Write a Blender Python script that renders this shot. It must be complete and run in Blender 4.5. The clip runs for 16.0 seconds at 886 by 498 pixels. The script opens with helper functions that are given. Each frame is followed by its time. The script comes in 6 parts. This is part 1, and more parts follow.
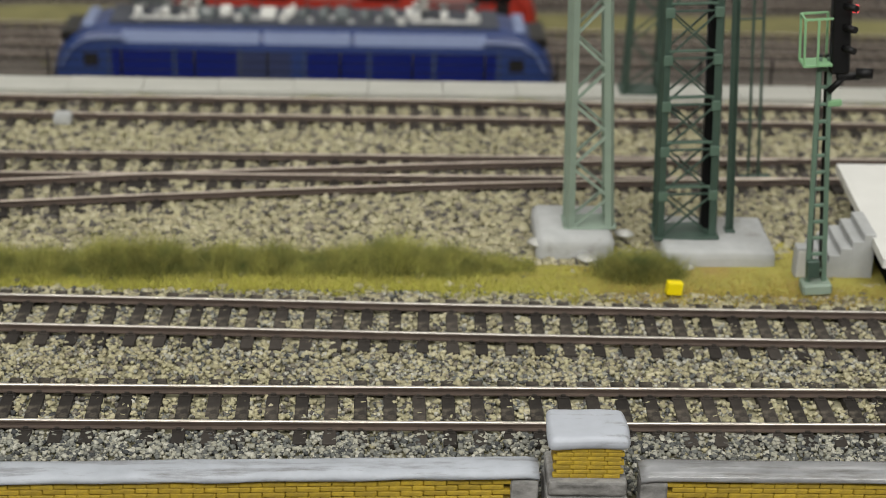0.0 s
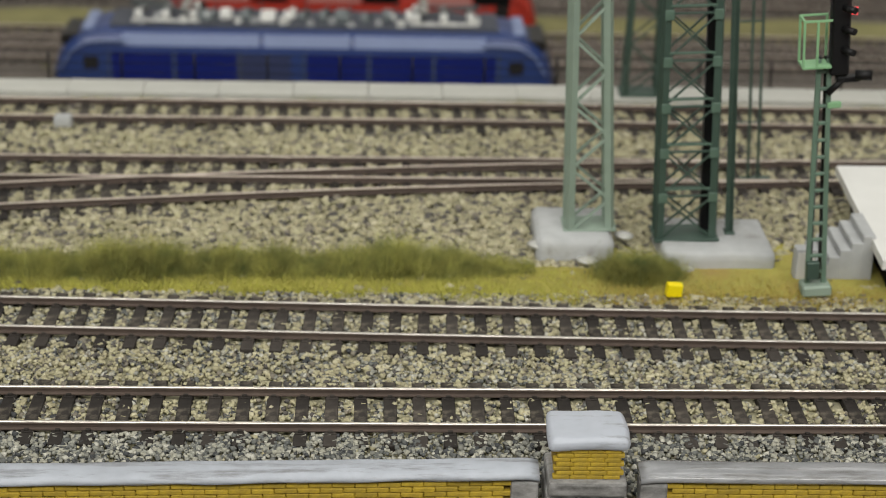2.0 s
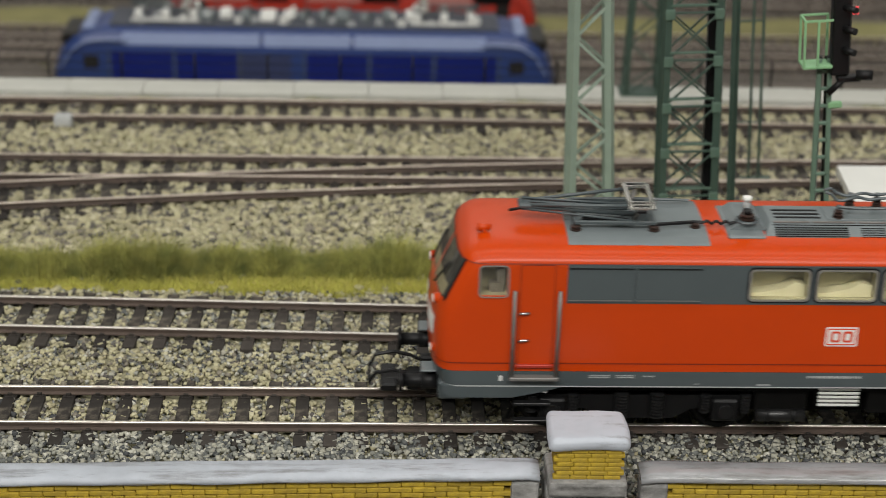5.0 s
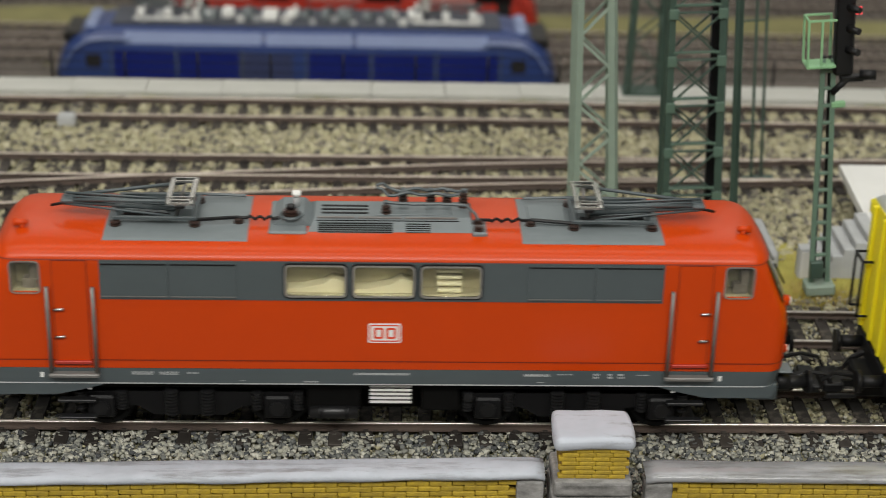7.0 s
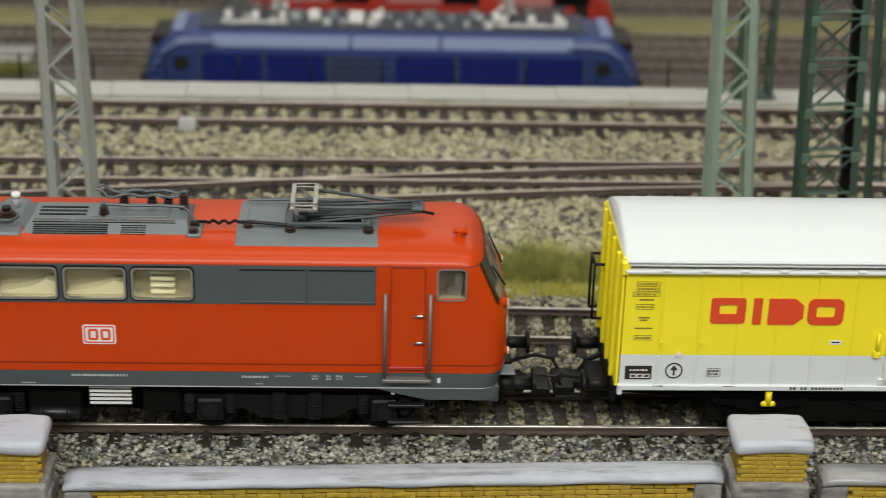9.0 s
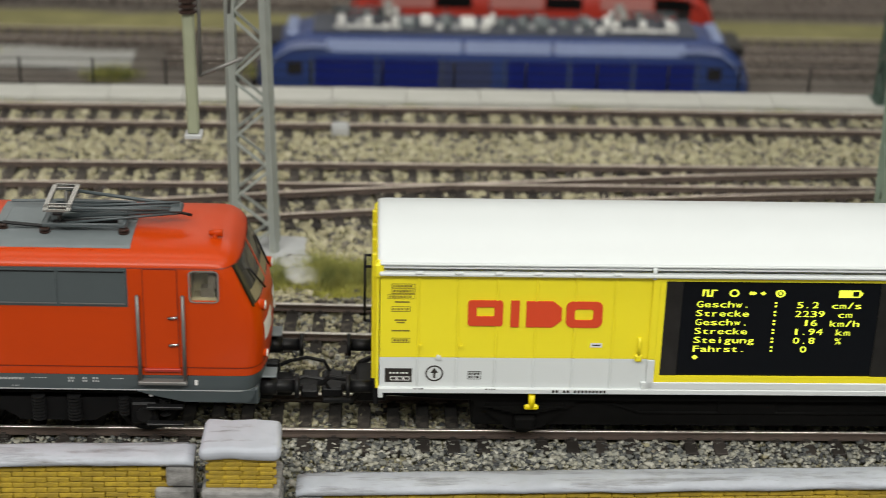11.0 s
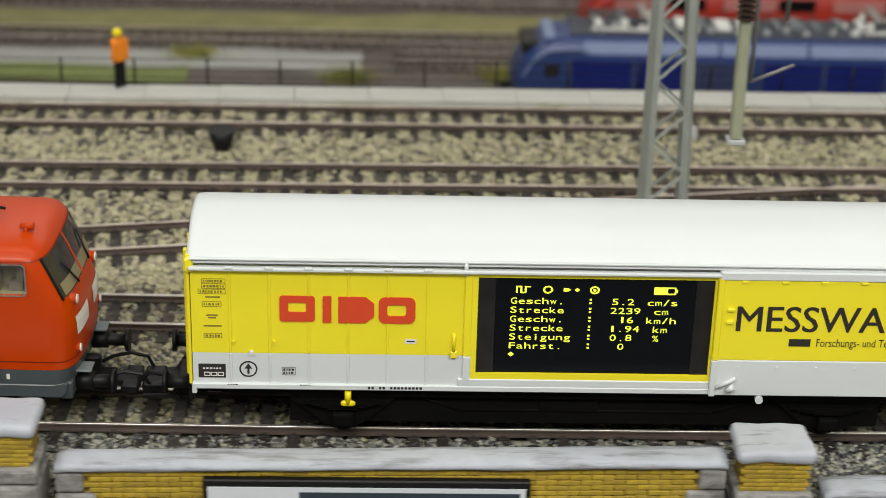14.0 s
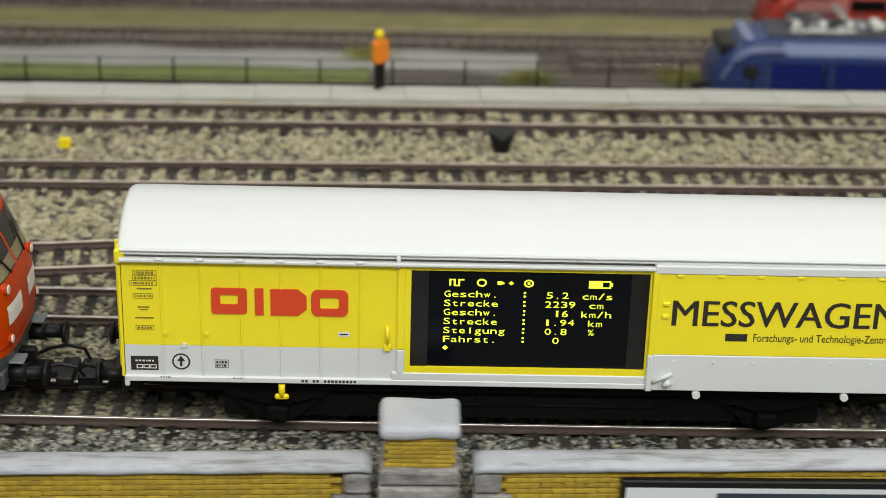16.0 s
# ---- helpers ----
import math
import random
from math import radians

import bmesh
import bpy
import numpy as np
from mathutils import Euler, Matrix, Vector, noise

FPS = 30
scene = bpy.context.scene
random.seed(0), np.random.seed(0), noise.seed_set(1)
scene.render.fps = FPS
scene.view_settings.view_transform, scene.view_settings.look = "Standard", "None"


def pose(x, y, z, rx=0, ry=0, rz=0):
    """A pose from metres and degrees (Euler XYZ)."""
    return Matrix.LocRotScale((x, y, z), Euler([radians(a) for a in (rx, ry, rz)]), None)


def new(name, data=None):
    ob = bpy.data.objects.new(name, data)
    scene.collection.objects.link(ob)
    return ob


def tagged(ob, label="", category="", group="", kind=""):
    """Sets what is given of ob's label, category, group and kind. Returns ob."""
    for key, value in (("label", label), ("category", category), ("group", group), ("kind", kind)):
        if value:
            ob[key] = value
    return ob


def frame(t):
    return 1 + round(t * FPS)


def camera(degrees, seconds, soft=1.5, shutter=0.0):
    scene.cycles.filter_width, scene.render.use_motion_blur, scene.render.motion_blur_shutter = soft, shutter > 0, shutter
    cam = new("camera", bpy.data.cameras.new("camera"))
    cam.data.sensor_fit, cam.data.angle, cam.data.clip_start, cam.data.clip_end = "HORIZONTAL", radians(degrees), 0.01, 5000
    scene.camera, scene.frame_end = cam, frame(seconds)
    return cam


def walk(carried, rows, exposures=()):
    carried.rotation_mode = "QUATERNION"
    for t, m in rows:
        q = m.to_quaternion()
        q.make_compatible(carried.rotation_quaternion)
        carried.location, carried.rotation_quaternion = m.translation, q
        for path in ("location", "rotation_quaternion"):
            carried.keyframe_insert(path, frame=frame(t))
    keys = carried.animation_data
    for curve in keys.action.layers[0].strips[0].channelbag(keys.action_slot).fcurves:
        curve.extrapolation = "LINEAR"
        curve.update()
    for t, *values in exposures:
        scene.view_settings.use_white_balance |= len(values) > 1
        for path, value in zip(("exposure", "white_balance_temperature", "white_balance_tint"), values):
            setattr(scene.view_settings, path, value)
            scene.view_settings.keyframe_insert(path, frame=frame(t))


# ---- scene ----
cam = camera(27.51, 16.0, soft=0.7, shutter=0.5)
cam.data.dof.use_dof = True
cam.data.dof.focus_distance = 0.405
cam.data.dof.aperture_fstop = 21.0
ROWS = [
    (0.0, 0.00000, -0.36767, 0.20668, -1.476, -24.436, -1.472),
    (1.0, -0.00004, -0.36803, 0.20659, -1.495, -24.375, -1.443),
    (2.0, -0.00006, -0.36833, 0.20652, -1.501, -24.323, -1.429),
    (3.0, 0.00002, -0.36836, 0.20658, -1.494, -24.326, -1.409),
    (4.0, -0.00008, -0.36818, 0.20654, -1.498, -24.343, -1.442),
    (6.5, -0.00011, -0.36784, 0.20664, -1.484, -24.380, -1.459),
    (7.0, -0.00149, -0.36853, 0.20722, -1.521, -24.418, -1.463),
    (7.5, -0.00586, -0.36945, 0.20819, -1.563, -24.469, -1.470),
    (8.0, -0.01623, -0.37032, 0.20935, -1.613, -24.502, -1.481),
    (8.2, -0.02113, -0.37055, 0.20961, -1.623, -24.511, -1.484),
    (10.3, -0.07238, -0.37151, 0.21046, -1.538, -24.480, -1.513),
    (10.5, -0.07704, -0.37152, 0.21054, -1.531, -24.457, -1.513),
    (11.0, -0.09040, -0.37137, 0.21044, -1.536, -24.426, -1.513),
    (11.5, -0.10279, -0.37130, 0.21023, -1.553, -24.423, -1.514),
    (12.0, -0.12240, -0.37151, 0.21015, -1.556, -24.419, -1.512),
    (12.5, -0.13857, -0.37158, 0.21024, -1.511, -24.406, -1.512),
    (13.0, -0.16003, -0.37131, 0.21016, -1.495, -24.411, -1.513),
    (13.5, -0.18025, -0.37086, 0.20984, -1.453, -24.450, -1.511),
    (14.0, -0.20436, -0.37047, 0.20967, -1.479, -24.443, -1.502),
    (14.5, -0.22477, -0.37015, 0.20922, -1.475, -24.427, -1.492),
    (15.0, -0.24685, -0.36952, 0.20857, -1.498, -24.410, -1.499),
    (15.5, -0.26822, -0.36883, 0.20777, -1.505, -24.374, -1.499),
    (16.0, -0.29367, -0.36814, 0.20690, -1.521, -24.356, -1.501),
]
walk(cam, [(t, pose(x, y, z, 90 + pitch, roll, yaw)) for t, x, y, z, yaw, pitch, roll in ROWS])

# ---- light: assumed, unseen lamps overhead, as of an exhibition hall ----
world = bpy.data.worlds.new("hall_air")
world.use_nodes = True
world.node_tree.nodes["Background"].inputs[0].default_value = (0.9, 0.95, 1.0, 1)
world.node_tree.nodes["Background"].inputs[1].default_value = 0.15
scene.world = world


def assumed_lamp(x, y, z, size_x, size_y, watts, colour, tilt=0.0):
    data = bpy.data.lights.new("assumed_lamp", "AREA")
    data.shape, data.size, data.size_y, data.energy, data.color = "RECTANGLE", size_x, size_y, watts, colour
    ob = new("assumed_lamp", data)
    ob.matrix_world = pose(x, y, z, tilt)
    return ob


# Front lamp tilts to brighten the sides; rear one adds sheen to the rails.
for lamp_y, lamp_watts, lamp_depth, lamp_tilt in ((-0.96, 19.0, 0.24, 40), (-0.24, 4.3, 0.19, 0), (0.28, 3.5, 0.19, 0), (1.52, 5.7, 0.56, 0)):
    assumed_lamp(-0.1, lamp_y, 0.99, 1.9, lamp_depth, lamp_watts, (1.0, 0.985, 0.935), lamp_tilt)

# ---- materials ----
MM = 0.001


def material(name, colour, rough=0.6, metal=0.0, vary=0.15, scale=400.0, bump=0.0, spread=0.0, island=0.0, dirt=None, dirt_amount=0.4, coat=0.0, emit=0.0, spec=0.5, stretch=1.0, dirt_scale=None):
    """Base colour with two scales of variation, optional dirt, bump and a shift per object or per piece."""
    m = bpy.data.materials.new(name)
    m.use_nodes = True
    nodes, links = m.node_tree.nodes, m.node_tree.links
    b = nodes["Principled BSDF"]
    b.inputs["Roughness"].default_value = rough
    b.inputs["Metallic"].default_value = metal
    b.inputs["Coat Weight"].default_value = coat
    b.inputs["Specular IOR Level"].default_value = spec
    coords = nodes.new("ShaderNodeTexCoord")
    fine = nodes.new("ShaderNodeTexNoise")
    fine.inputs["Scale"].default_value = scale
    fine.inputs["Detail"].default_value = 5
    links.new(coords.outputs["Object"], fine.inputs["Vector"])
    wide = nodes.new("ShaderNodeTexNoise")
    wide.inputs["Scale"].default_value = scale / 9
    wide.inputs["Detail"].default_value = 3
    links.new(coords.outputs["Object"], wide.inputs["Vector"])
    mix = nodes.new("ShaderNodeMath")
    mix.operation = "ADD"
    links.new(fine.outputs["Fac"], mix.inputs[0])
    links.new(wide.outputs["Fac"], mix.inputs[1])
    rng = nodes.new("ShaderNodeMapRange")
    rng.inputs["From Min"].default_value = 0.6
    rng.inputs["From Max"].default_value = 1.4
    rng.inputs["To Min"].default_value = 1 - vary
    rng.inputs["To Max"].default_value = 1 + vary
    links.new(mix.outputs[0], rng.inputs["Value"])
    value = rng.outputs["Result"]
    for amount, kind in ((spread, "ShaderNodeObjectInfo"), (island, "ShaderNodeNewGeometry")):
        if amount:
            info = nodes.new(kind)
            r2 = nodes.new("ShaderNodeMapRange")
            r2.inputs["To Min"].default_value = 1 - amount
            r2.inputs["To Max"].default_value = 1 + amount
            links.new(info.outputs["Random" if kind == "ShaderNodeObjectInfo" else "Random Per Island"], r2.inputs["Value"])
            mul = nodes.new("ShaderNodeMath")
            mul.operation = "MULTIPLY"
            links.new(value, mul.inputs[0])
            links.new(r2.outputs["Result"], mul.inputs[1])
            value = mul.outputs[0]
    base = nodes.new("ShaderNodeVectorMath")
    base.operation = "SCALE"
    base.inputs[0].default_value = colour
    links.new(value, base.inputs["Scale"])
    out = base.outputs["Vector"]
    if dirt:
        stain = nodes.new("ShaderNodeTexNoise")
        stain.inputs["Scale"].default_value = dirt_scale or scale / 4
        stain.inputs["Detail"].default_value = 8
        stain.inputs["Roughness"].default_value = 0.7
        along = nodes.new("ShaderNodeMapping")
        along.inputs["Scale"].default_value = (stretch, 1, 1)
        links.new(coords.outputs["Object"], along.inputs["Vector"])
        links.new(along.outputs["Vector"], stain.inputs["Vector"])
        edge = nodes.new("ShaderNodeMapRange")
        edge.inputs["From Min"].default_value = 0.62 - dirt_amount * 0.3
        edge.inputs["From Max"].default_value = 0.72
        links.new(stain.outputs["Fac"], edge.inputs["Value"])
        blend = nodes.new("ShaderNodeMix")
        blend.data_type = "RGBA"
        blend.inputs["B"].default_value = (*dirt, 1)
        links.new(edge.outputs["Result"], blend.inputs["Factor"])
        links.new(out, blend.inputs["A"])
        out = blend.outputs["Result"]
    links.new(out, b.inputs["Base Color"])
    if bump:
        bn = nodes.new("ShaderNodeBump")
        bn.inputs["Strength"].default_value = bump
        bn.inputs["Distance"].default_value = 0.0004
        links.new(mix.outputs[0], bn.inputs["Height"])
        links.new(bn.outputs["Normal"], b.inputs["Normal"])
    if emit:
        b.inputs["Emission Color"].default_value = (*colour, 1)
        b.inputs["Emission Strength"].default_value = emit
    return m


def stones(name, colours, rough=0.85):
    """Loose stone in several colours, one for each piece."""
    m = material(name, (0.5, 0.5, 0.5), rough, vary=0.2, scale=1500, bump=0.3)
    nodes, links = m.node_tree.nodes, m.node_tree.links
    b = nodes["Principled BSDF"]
    info = nodes.new("ShaderNodeNewGeometry")
    ramp = nodes.new("ShaderNodeValToRGB")
    ramp.color_ramp.interpolation = "CONSTANT"
    el = ramp.color_ramp.elements
    while len(el) < len(colours):
        el.new(0.5)
    for i, c in enumerate(colours):
        el[i].position, el[i].color = i / len(colours), (*c, 1)
    links.new(info.outputs["Random Per Island"], ramp.inputs["Fac"])
    old = b.inputs["Base Color"].links[0].from_socket
    mul = nodes.new("ShaderNodeVectorMath")
    mul.operation = "MULTIPLY"
    two = nodes.new("ShaderNodeVectorMath")
    two.operation = "SCALE"
    two.inputs["Scale"].default_value = 2.0
    links.new(old, two.inputs[0])
    links.new(two.outputs["Vector"], mul.inputs[0])
    links.new(ramp.outputs["Color"], mul.inputs[1])
    links.new(mul.outputs["Vector"], b.inputs["Base Color"])
    return m


RED = material("traffic_red_plastic", (0.49, 0.044, 0.0006), 0.30, vary=0.03, scale=150, spec=0.30)
GREY = material("slate_grey_plastic", (0.064, 0.079, 0.084), 0.4, vary=0.06, scale=200)
ROOFGREY = material("roof_grey_plastic", (0.145, 0.168, 0.174), 0.46, vary=0.08, scale=300)
BLACK = material("black_plastic", (0.007, 0.007, 0.0075), 0.45, vary=0.2, scale=300, spec=0.25)
UNDER = material("underframe_black", (0.0045, 0.0044, 0.0042), 0.65, vary=0.3, scale=300, spec=0.08)
SPRING = material("satin_black_metal", (0.010, 0.010, 0.0105), 0.35, vary=0.2, scale=300, spec=0.5)
CHROME = material("bright_metal", (0.62, 0.61, 0.58), 0.25, 1.0, vary=0.05)
STEEL = material("polished_rail_steel", (0.74, 0.69, 0.62), 0.34, 1.0, vary=0.15, scale=120)
SECONDSTEEL = material("worn_rail_steel", (0.52, 0.49, 0.45), 0.40, 0.9, vary=0.2, scale=120)
DULLSTEEL = material("dull_rail_steel", (0.48, 0.42, 0.36), 0.36, 0.8, vary=0.15, scale=120)
RAILGREY = material("handrail_grey", (0.17, 0.165, 0.155), 0.4, 0.3, vary=0.1, scale=300)
RUST = material("rusty_rail", (0.074, 0.053, 0.042), 0.75, vary=0.3, scale=300, bump=0.2)
SLEEPER = material("brown_plastic_sleeper", (0.034, 0.029, 0.025), 0.7, vary=0.35, scale=500, bump=0.3, spread=0.4, dirt=(0.15, 0.13, 0.10), dirt_amount=0.3, spec=0.25)
WHITE = material("white_plastic", (0.645, 0.68, 0.68), 0.38, vary=0.015, scale=100)
YELLOW = material("traffic_yellow_plastic", (0.86, 0.74, 0.02), 0.42, vary=0.02, scale=100)
PRINT_RED = material("red_print", (0.66, 0.06, 0.015), 0.5, vary=0.03)
PRINT_BLACK = material("black_print", (0.02, 0.016, 0.012), 0.6, vary=0.03)
PRINT_WHITE = material("white_print", (0.72, 0.72, 0.70), 0.6, vary=0.03)
SCREEN = material("display_glass", (0.004, 0.005, 0.007), 0.12, vary=0.05, spec=0.12)
SCREENSIDE = material("display_edge_foil", (0.019, 0.018, 0.017), 0.35, vary=0.4, scale=300, bump=0.2, spec=0.2)
GLOW = material("display_yellow_light", (0.80, 0.90, 0.06), 0.5, vary=0.0, emit=0.75)
SIGNAL_RED = material("signal_red_light", (1.0, 0.05, 0.06), 0.4, vary=0.0, emit=1.6)
GLUE = material("dried_glue", (0.40, 0.40, 0.37), 0.06, vary=0.05, coat=1.0)
CABPALE = material("pale_cab_fitting", (0.23, 0.20, 0.115), 0.6, vary=0.3, scale=300)
SEAT = material("brown_cab_seat", (0.10, 0.085, 0.06), 0.6, vary=0.3, scale=300)
WINDSCREEN = material("windscreen_glass", (0.042, 0.04, 0.034), 0.1, vary=0.5, scale=130, spec=0.4)
CREAM_LIGHT = material("pale_cream_interior", (0.50, 0.45, 0.27), 0.6, vary=0.1, scale=120)
CREAM = material("cream_interior", (0.34, 0.30, 0.165), 0.6, vary=0.12, scale=120)
MASTGREEN = material("mast_grey_green", (0.25, 0.32, 0.26), 0.55, vary=0.12, scale=200)
MASTGREY = material("mast_weathered_grey", (0.31, 0.335, 0.31), 0.55, vary=0.12, scale=200)
TUBE = material("tube_pale_green", (0.29, 0.31, 0.21), 0.5, vary=0.12, scale=200)
DARKGREEN = material("tower_dark_green", (0.045, 0.078, 0.06), 0.5, vary=0.15, scale=200)
TOWERGREEN = material("tower_mid_green", (0.085, 0.14, 0.105), 0.5, vary=0.2, scale=200)
SIGNALGREEN = material("signal_mast_green", (0.12, 0.19, 0.14), 0.5, vary=0.15, scale=200)
LIGHTGREEN = material("signal_light_green", (0.22, 0.42, 0.22), 0.5, vary=0.1, scale=200)
CONCRETE = material("pale_concrete", (0.42, 0.43, 0.43), 0.8, vary=0.15, scale=220, bump=0.3, dirt=(0.22, 0.21, 0.19), dirt_amount=0.2)
PLATFORM = material("platform_white", (0.70, 0.70, 0.67), 0.7, vary=0.05, scale=120)
WALKWAY = material("walkway_concrete", (0.46, 0.46, 0.42), 0.8, vary=0.12, scale=60, bump=0.2, dirt=(0.24, 0.25, 0.17), dirt_amount=0.15)
CAPSTONE = material("grey_cap_stone", (0.38, 0.405, 0.45), 0.5, vary=0.16, scale=230, bump=0.9, dirt=(0.11, 0.105, 0.10), dirt_amount=0.40, stretch=0.14, dirt_scale=330)
QUOIN = material("rough_grey_stone", (0.30, 0.295, 0.285), 0.75, vary=0.35, scale=300, bump=1.0, dirt=(0.045, 0.043, 0.04), dirt_amount=0.75, stretch=0.4, dirt_scale=260)
BRICK = material("yellow_ochre_brick", (0.42, 0.29, 0.02), 0.7, vary=0.3, scale=350, bump=0.6, spread=0.2, dirt=(0.13, 0.09, 0.02), dirt_amount=0.45, dirt_scale=130)
JOINT = material("dark_brick_joint", (0.22, 0.145, 0.014), 0.9, vary=0.25, scale=300)
SOIL = material("ballast_bed", (0.31, 0.29, 0.19), 0.95, vary=0.4, scale=500, bump=0.5)
TURF = material("turf_ground", (0.33, 0.30, 0.07), 0.95, vary=0.35, scale=160, bump=0.5, dirt=(0.30, 0.20, 0.07), dirt_amount=0.3)
LOWGROUND = material("lower_yard_ground", (0.185, 0.16, 0.135), 0.95, vary=0.35, scale=70, bump=0.4)
LOWGRASS = material("lower_yard_grass", (0.22, 0.205, 0.085), 0.95, vary=0.3, scale=60, bump=0.4)
LOWVERGE = material("lower_green_verge", (0.16, 0.19, 0.06), 0.95, vary=0.3, scale=60, bump=0.4)
LOWSLEEPER = material("dusty_lower_sleeper", (0.105, 0.09, 0.075), 0.85, vary=0.3, scale=300, spread=0.2)
LOWROAD = material("lower_yard_path", (0.33, 0.33, 0.31), 0.9, vary=0.12, scale=60)
BLADES = material("static_grass", (0.34, 0.33, 0.085), 0.9, vary=0.55, scale=170, island=0.5, dirt=(0.085, 0.12, 0.035), dirt_amount=0.6, dirt_scale=140)
BLADES_DRY = material("dry_static_grass", (0.44, 0.43, 0.08), 0.9, vary=0.25, scale=120, island=0.4)
BLUE = material("blue_loco_paint", (0.020, 0.042, 0.15), 0.3, vary=0.05, scale=100)
# Holds the blue roof's bright reflection as colour, and the nose stripes.
BLUEPALE = material("pale_blue_reflection_and_stripe", (0.20, 0.25, 0.41), 0.35, vary=0.08, scale=100)
BLUEDARK = material("dark_blue_print", (0.03, 0.04, 0.10), 0.4, vary=0.1, scale=100)
BLUEPANEL = material("deep_blue_panel", (0.004, 0.012, 0.13), 0.3, vary=0.05, scale=100)
PINK = material("pale_red_panel", (0.42, 0.17, 0.15), 0.5, vary=0.08, scale=100)
SEAM = material("dark_red_seam", (0.16, 0.012, 0.002), 0.5, vary=0.05)
PRINT_BROWN = material("thin_brown_print", (0.22, 0.17, 0.02), 0.6, vary=0.1)
DULLRED = material("dull_red_paint", (0.36, 0.026, 0.013), 0.4, vary=0.08, scale=100)
ORANGE = material("orange_vest", (0.85, 0.25, 0.01), 0.6, vary=0.05)
SIGNYELLOW = material("sign_yellow", (0.85, 0.68, 0.0), 0.5, vary=0.03)
HALLWALL = material("hall_wall_paint", (0.55, 0.54, 0.52), 0.9, vary=0.05, scale=3)
HALLFLOOR = material("hall_floor", (0.25, 0.24, 0.23), 0.7, vary=0.1, scale=3)
POSTERWHITE = material("poster_pale", (0.62, 0.66, 0.70), 0.4, vary=0.03)
POSTERDARK = material("poster_dark", (0.025, 0.04, 0.055), 0.35, vary=0.05)
BROWN = material("brown_insulator", (0.032, 0.018, 0.014), 0.3, vary=0.1)
ROOFDECK = material("dark_roof_deck", (0.06, 0.066, 0.085), 0.7, vary=0.3, scale=90)
WETCAP = material("glossy_varnished_cap_stone", (0.25, 0.255, 0.265), 0.22, vary=0.2, scale=230, bump=0.7, dirt=(0.10, 0.095, 0.085), dirt_amount=0.35, stretch=0.14, dirt_scale=330, coat=0.4)
PILLARCAP = material("smooth_grey_cap_stone", (0.40, 0.425, 0.475), 0.5, vary=0.12, scale=200, bump=0.6, dirt=(0.16, 0.155, 0.15), dirt_amount=0.16, stretch=0.2, dirt_scale=300)
GLASS = bpy.data.materials.new("cab_glass")
GLASS.use_nodes = True
_b = GLASS.node_tree.nodes["Principled BSDF"]
_b.inputs["Base Color"].default_value = (0.9, 0.92, 0.92, 1)
_b.inputs["Roughness"].default_value = 0.03
_b.inputs["Transmission Weight"].default_value = 1.0
_b.inputs["IOR"].default_value = 1.45
BALLAST_NEAR = stones("grey_ballast_stone", [(0.26, 0.262, 0.225), (0.10, 0.105, 0.10), (0.34, 0.33, 0.27), (0.19, 0.19, 0.165), (0.05, 0.053, 0.055), (0.31, 0.305, 0.25), (0.13, 0.135, 0.125), (0.44, 0.43, 0.37)])
BALLAST_TAN = stones("tan_ballast_stone", [(0.40, 0.37, 0.235), (0.31, 0.285, 0.18), (0.46, 0.425, 0.29), (0.37, 0.335, 0.21), (0.19, 0.17, 0.13), (0.085, 0.078, 0.07), (0.30, 0.28, 0.175), (0.41, 0.385, 0.24)])
BLADES_BROWN = material("brown_static_grass", (0.42, 0.31, 0.08), 0.9, vary=0.25, scale=120, island=0.4)


# ---- mesh helpers: all sizes below are millimetres of the model railway ----
def bm_new():
    return bmesh.new()


def box(bm, x0, x1, y0, y1, z0, z1, bevel=0.0, m=None, seg=1):
    t = bmesh.new()
    bmesh.ops.create_cube(t, size=1.0)
    bmesh.ops.scale(t, vec=(abs(x1 - x0), abs(y1 - y0), abs(z1 - z0)), verts=t.verts)
    bmesh.ops.translate(t, vec=((x0 + x1) / 2, (y0 + y1) / 2, (z0 + z1) / 2), verts=t.verts)
    if bevel:
        bmesh.ops.bevel(t, geom=list(t.edges), offset=bevel, segments=seg, affect="EDGES", profile=0.5)
    if m is not None:
        bmesh.ops.transform(t, matrix=m, verts=t.verts)
    merge(bm, t)
    return bm


def merge(bm, t):
    vs = [bm.verts.new(v.co) for v in t.verts]
    t.verts.index_update()
    for f in t.faces:
        try:
            nf = bm.faces.new([vs[v.index] for v in f.verts])
            nf.smooth = f.smooth
        except ValueError:
            pass
    t.free()


def rod(bm, a, b, r, n=8, r2=None):
    """A round bar from a to b."""
    a, b = Vector(a), Vector(b)
    d = b - a
    t = bmesh.new()
    bmesh.ops.create_cone(t, cap_ends=True, segments=n, radius1=r, radius2=r if r2 is None else r2, depth=d.length)
    for f in t.faces:
        f.smooth = len(f.verts) == 4
    q = d.to_track_quat("Z", "Y").to_matrix().to_4x4()
    bmesh.ops.transform(t, matrix=Matrix.Translation((a + b) / 2) @ q, verts=t.verts)
    merge(bm, t)
    return bm


def bar(bm, a, b, w, d):
    """A flat or square bar from a to b."""
    a, b = Vector(a), Vector(b)
    v = b - a
    q = v.to_track_quat("Z", "Y").to_matrix().to_4x4()
    box(bm, -w / 2, w / 2, -d / 2, d / 2, -v.length / 2, v.length / 2, m=Matrix.Translation((a + b) / 2) @ q)
    return bm


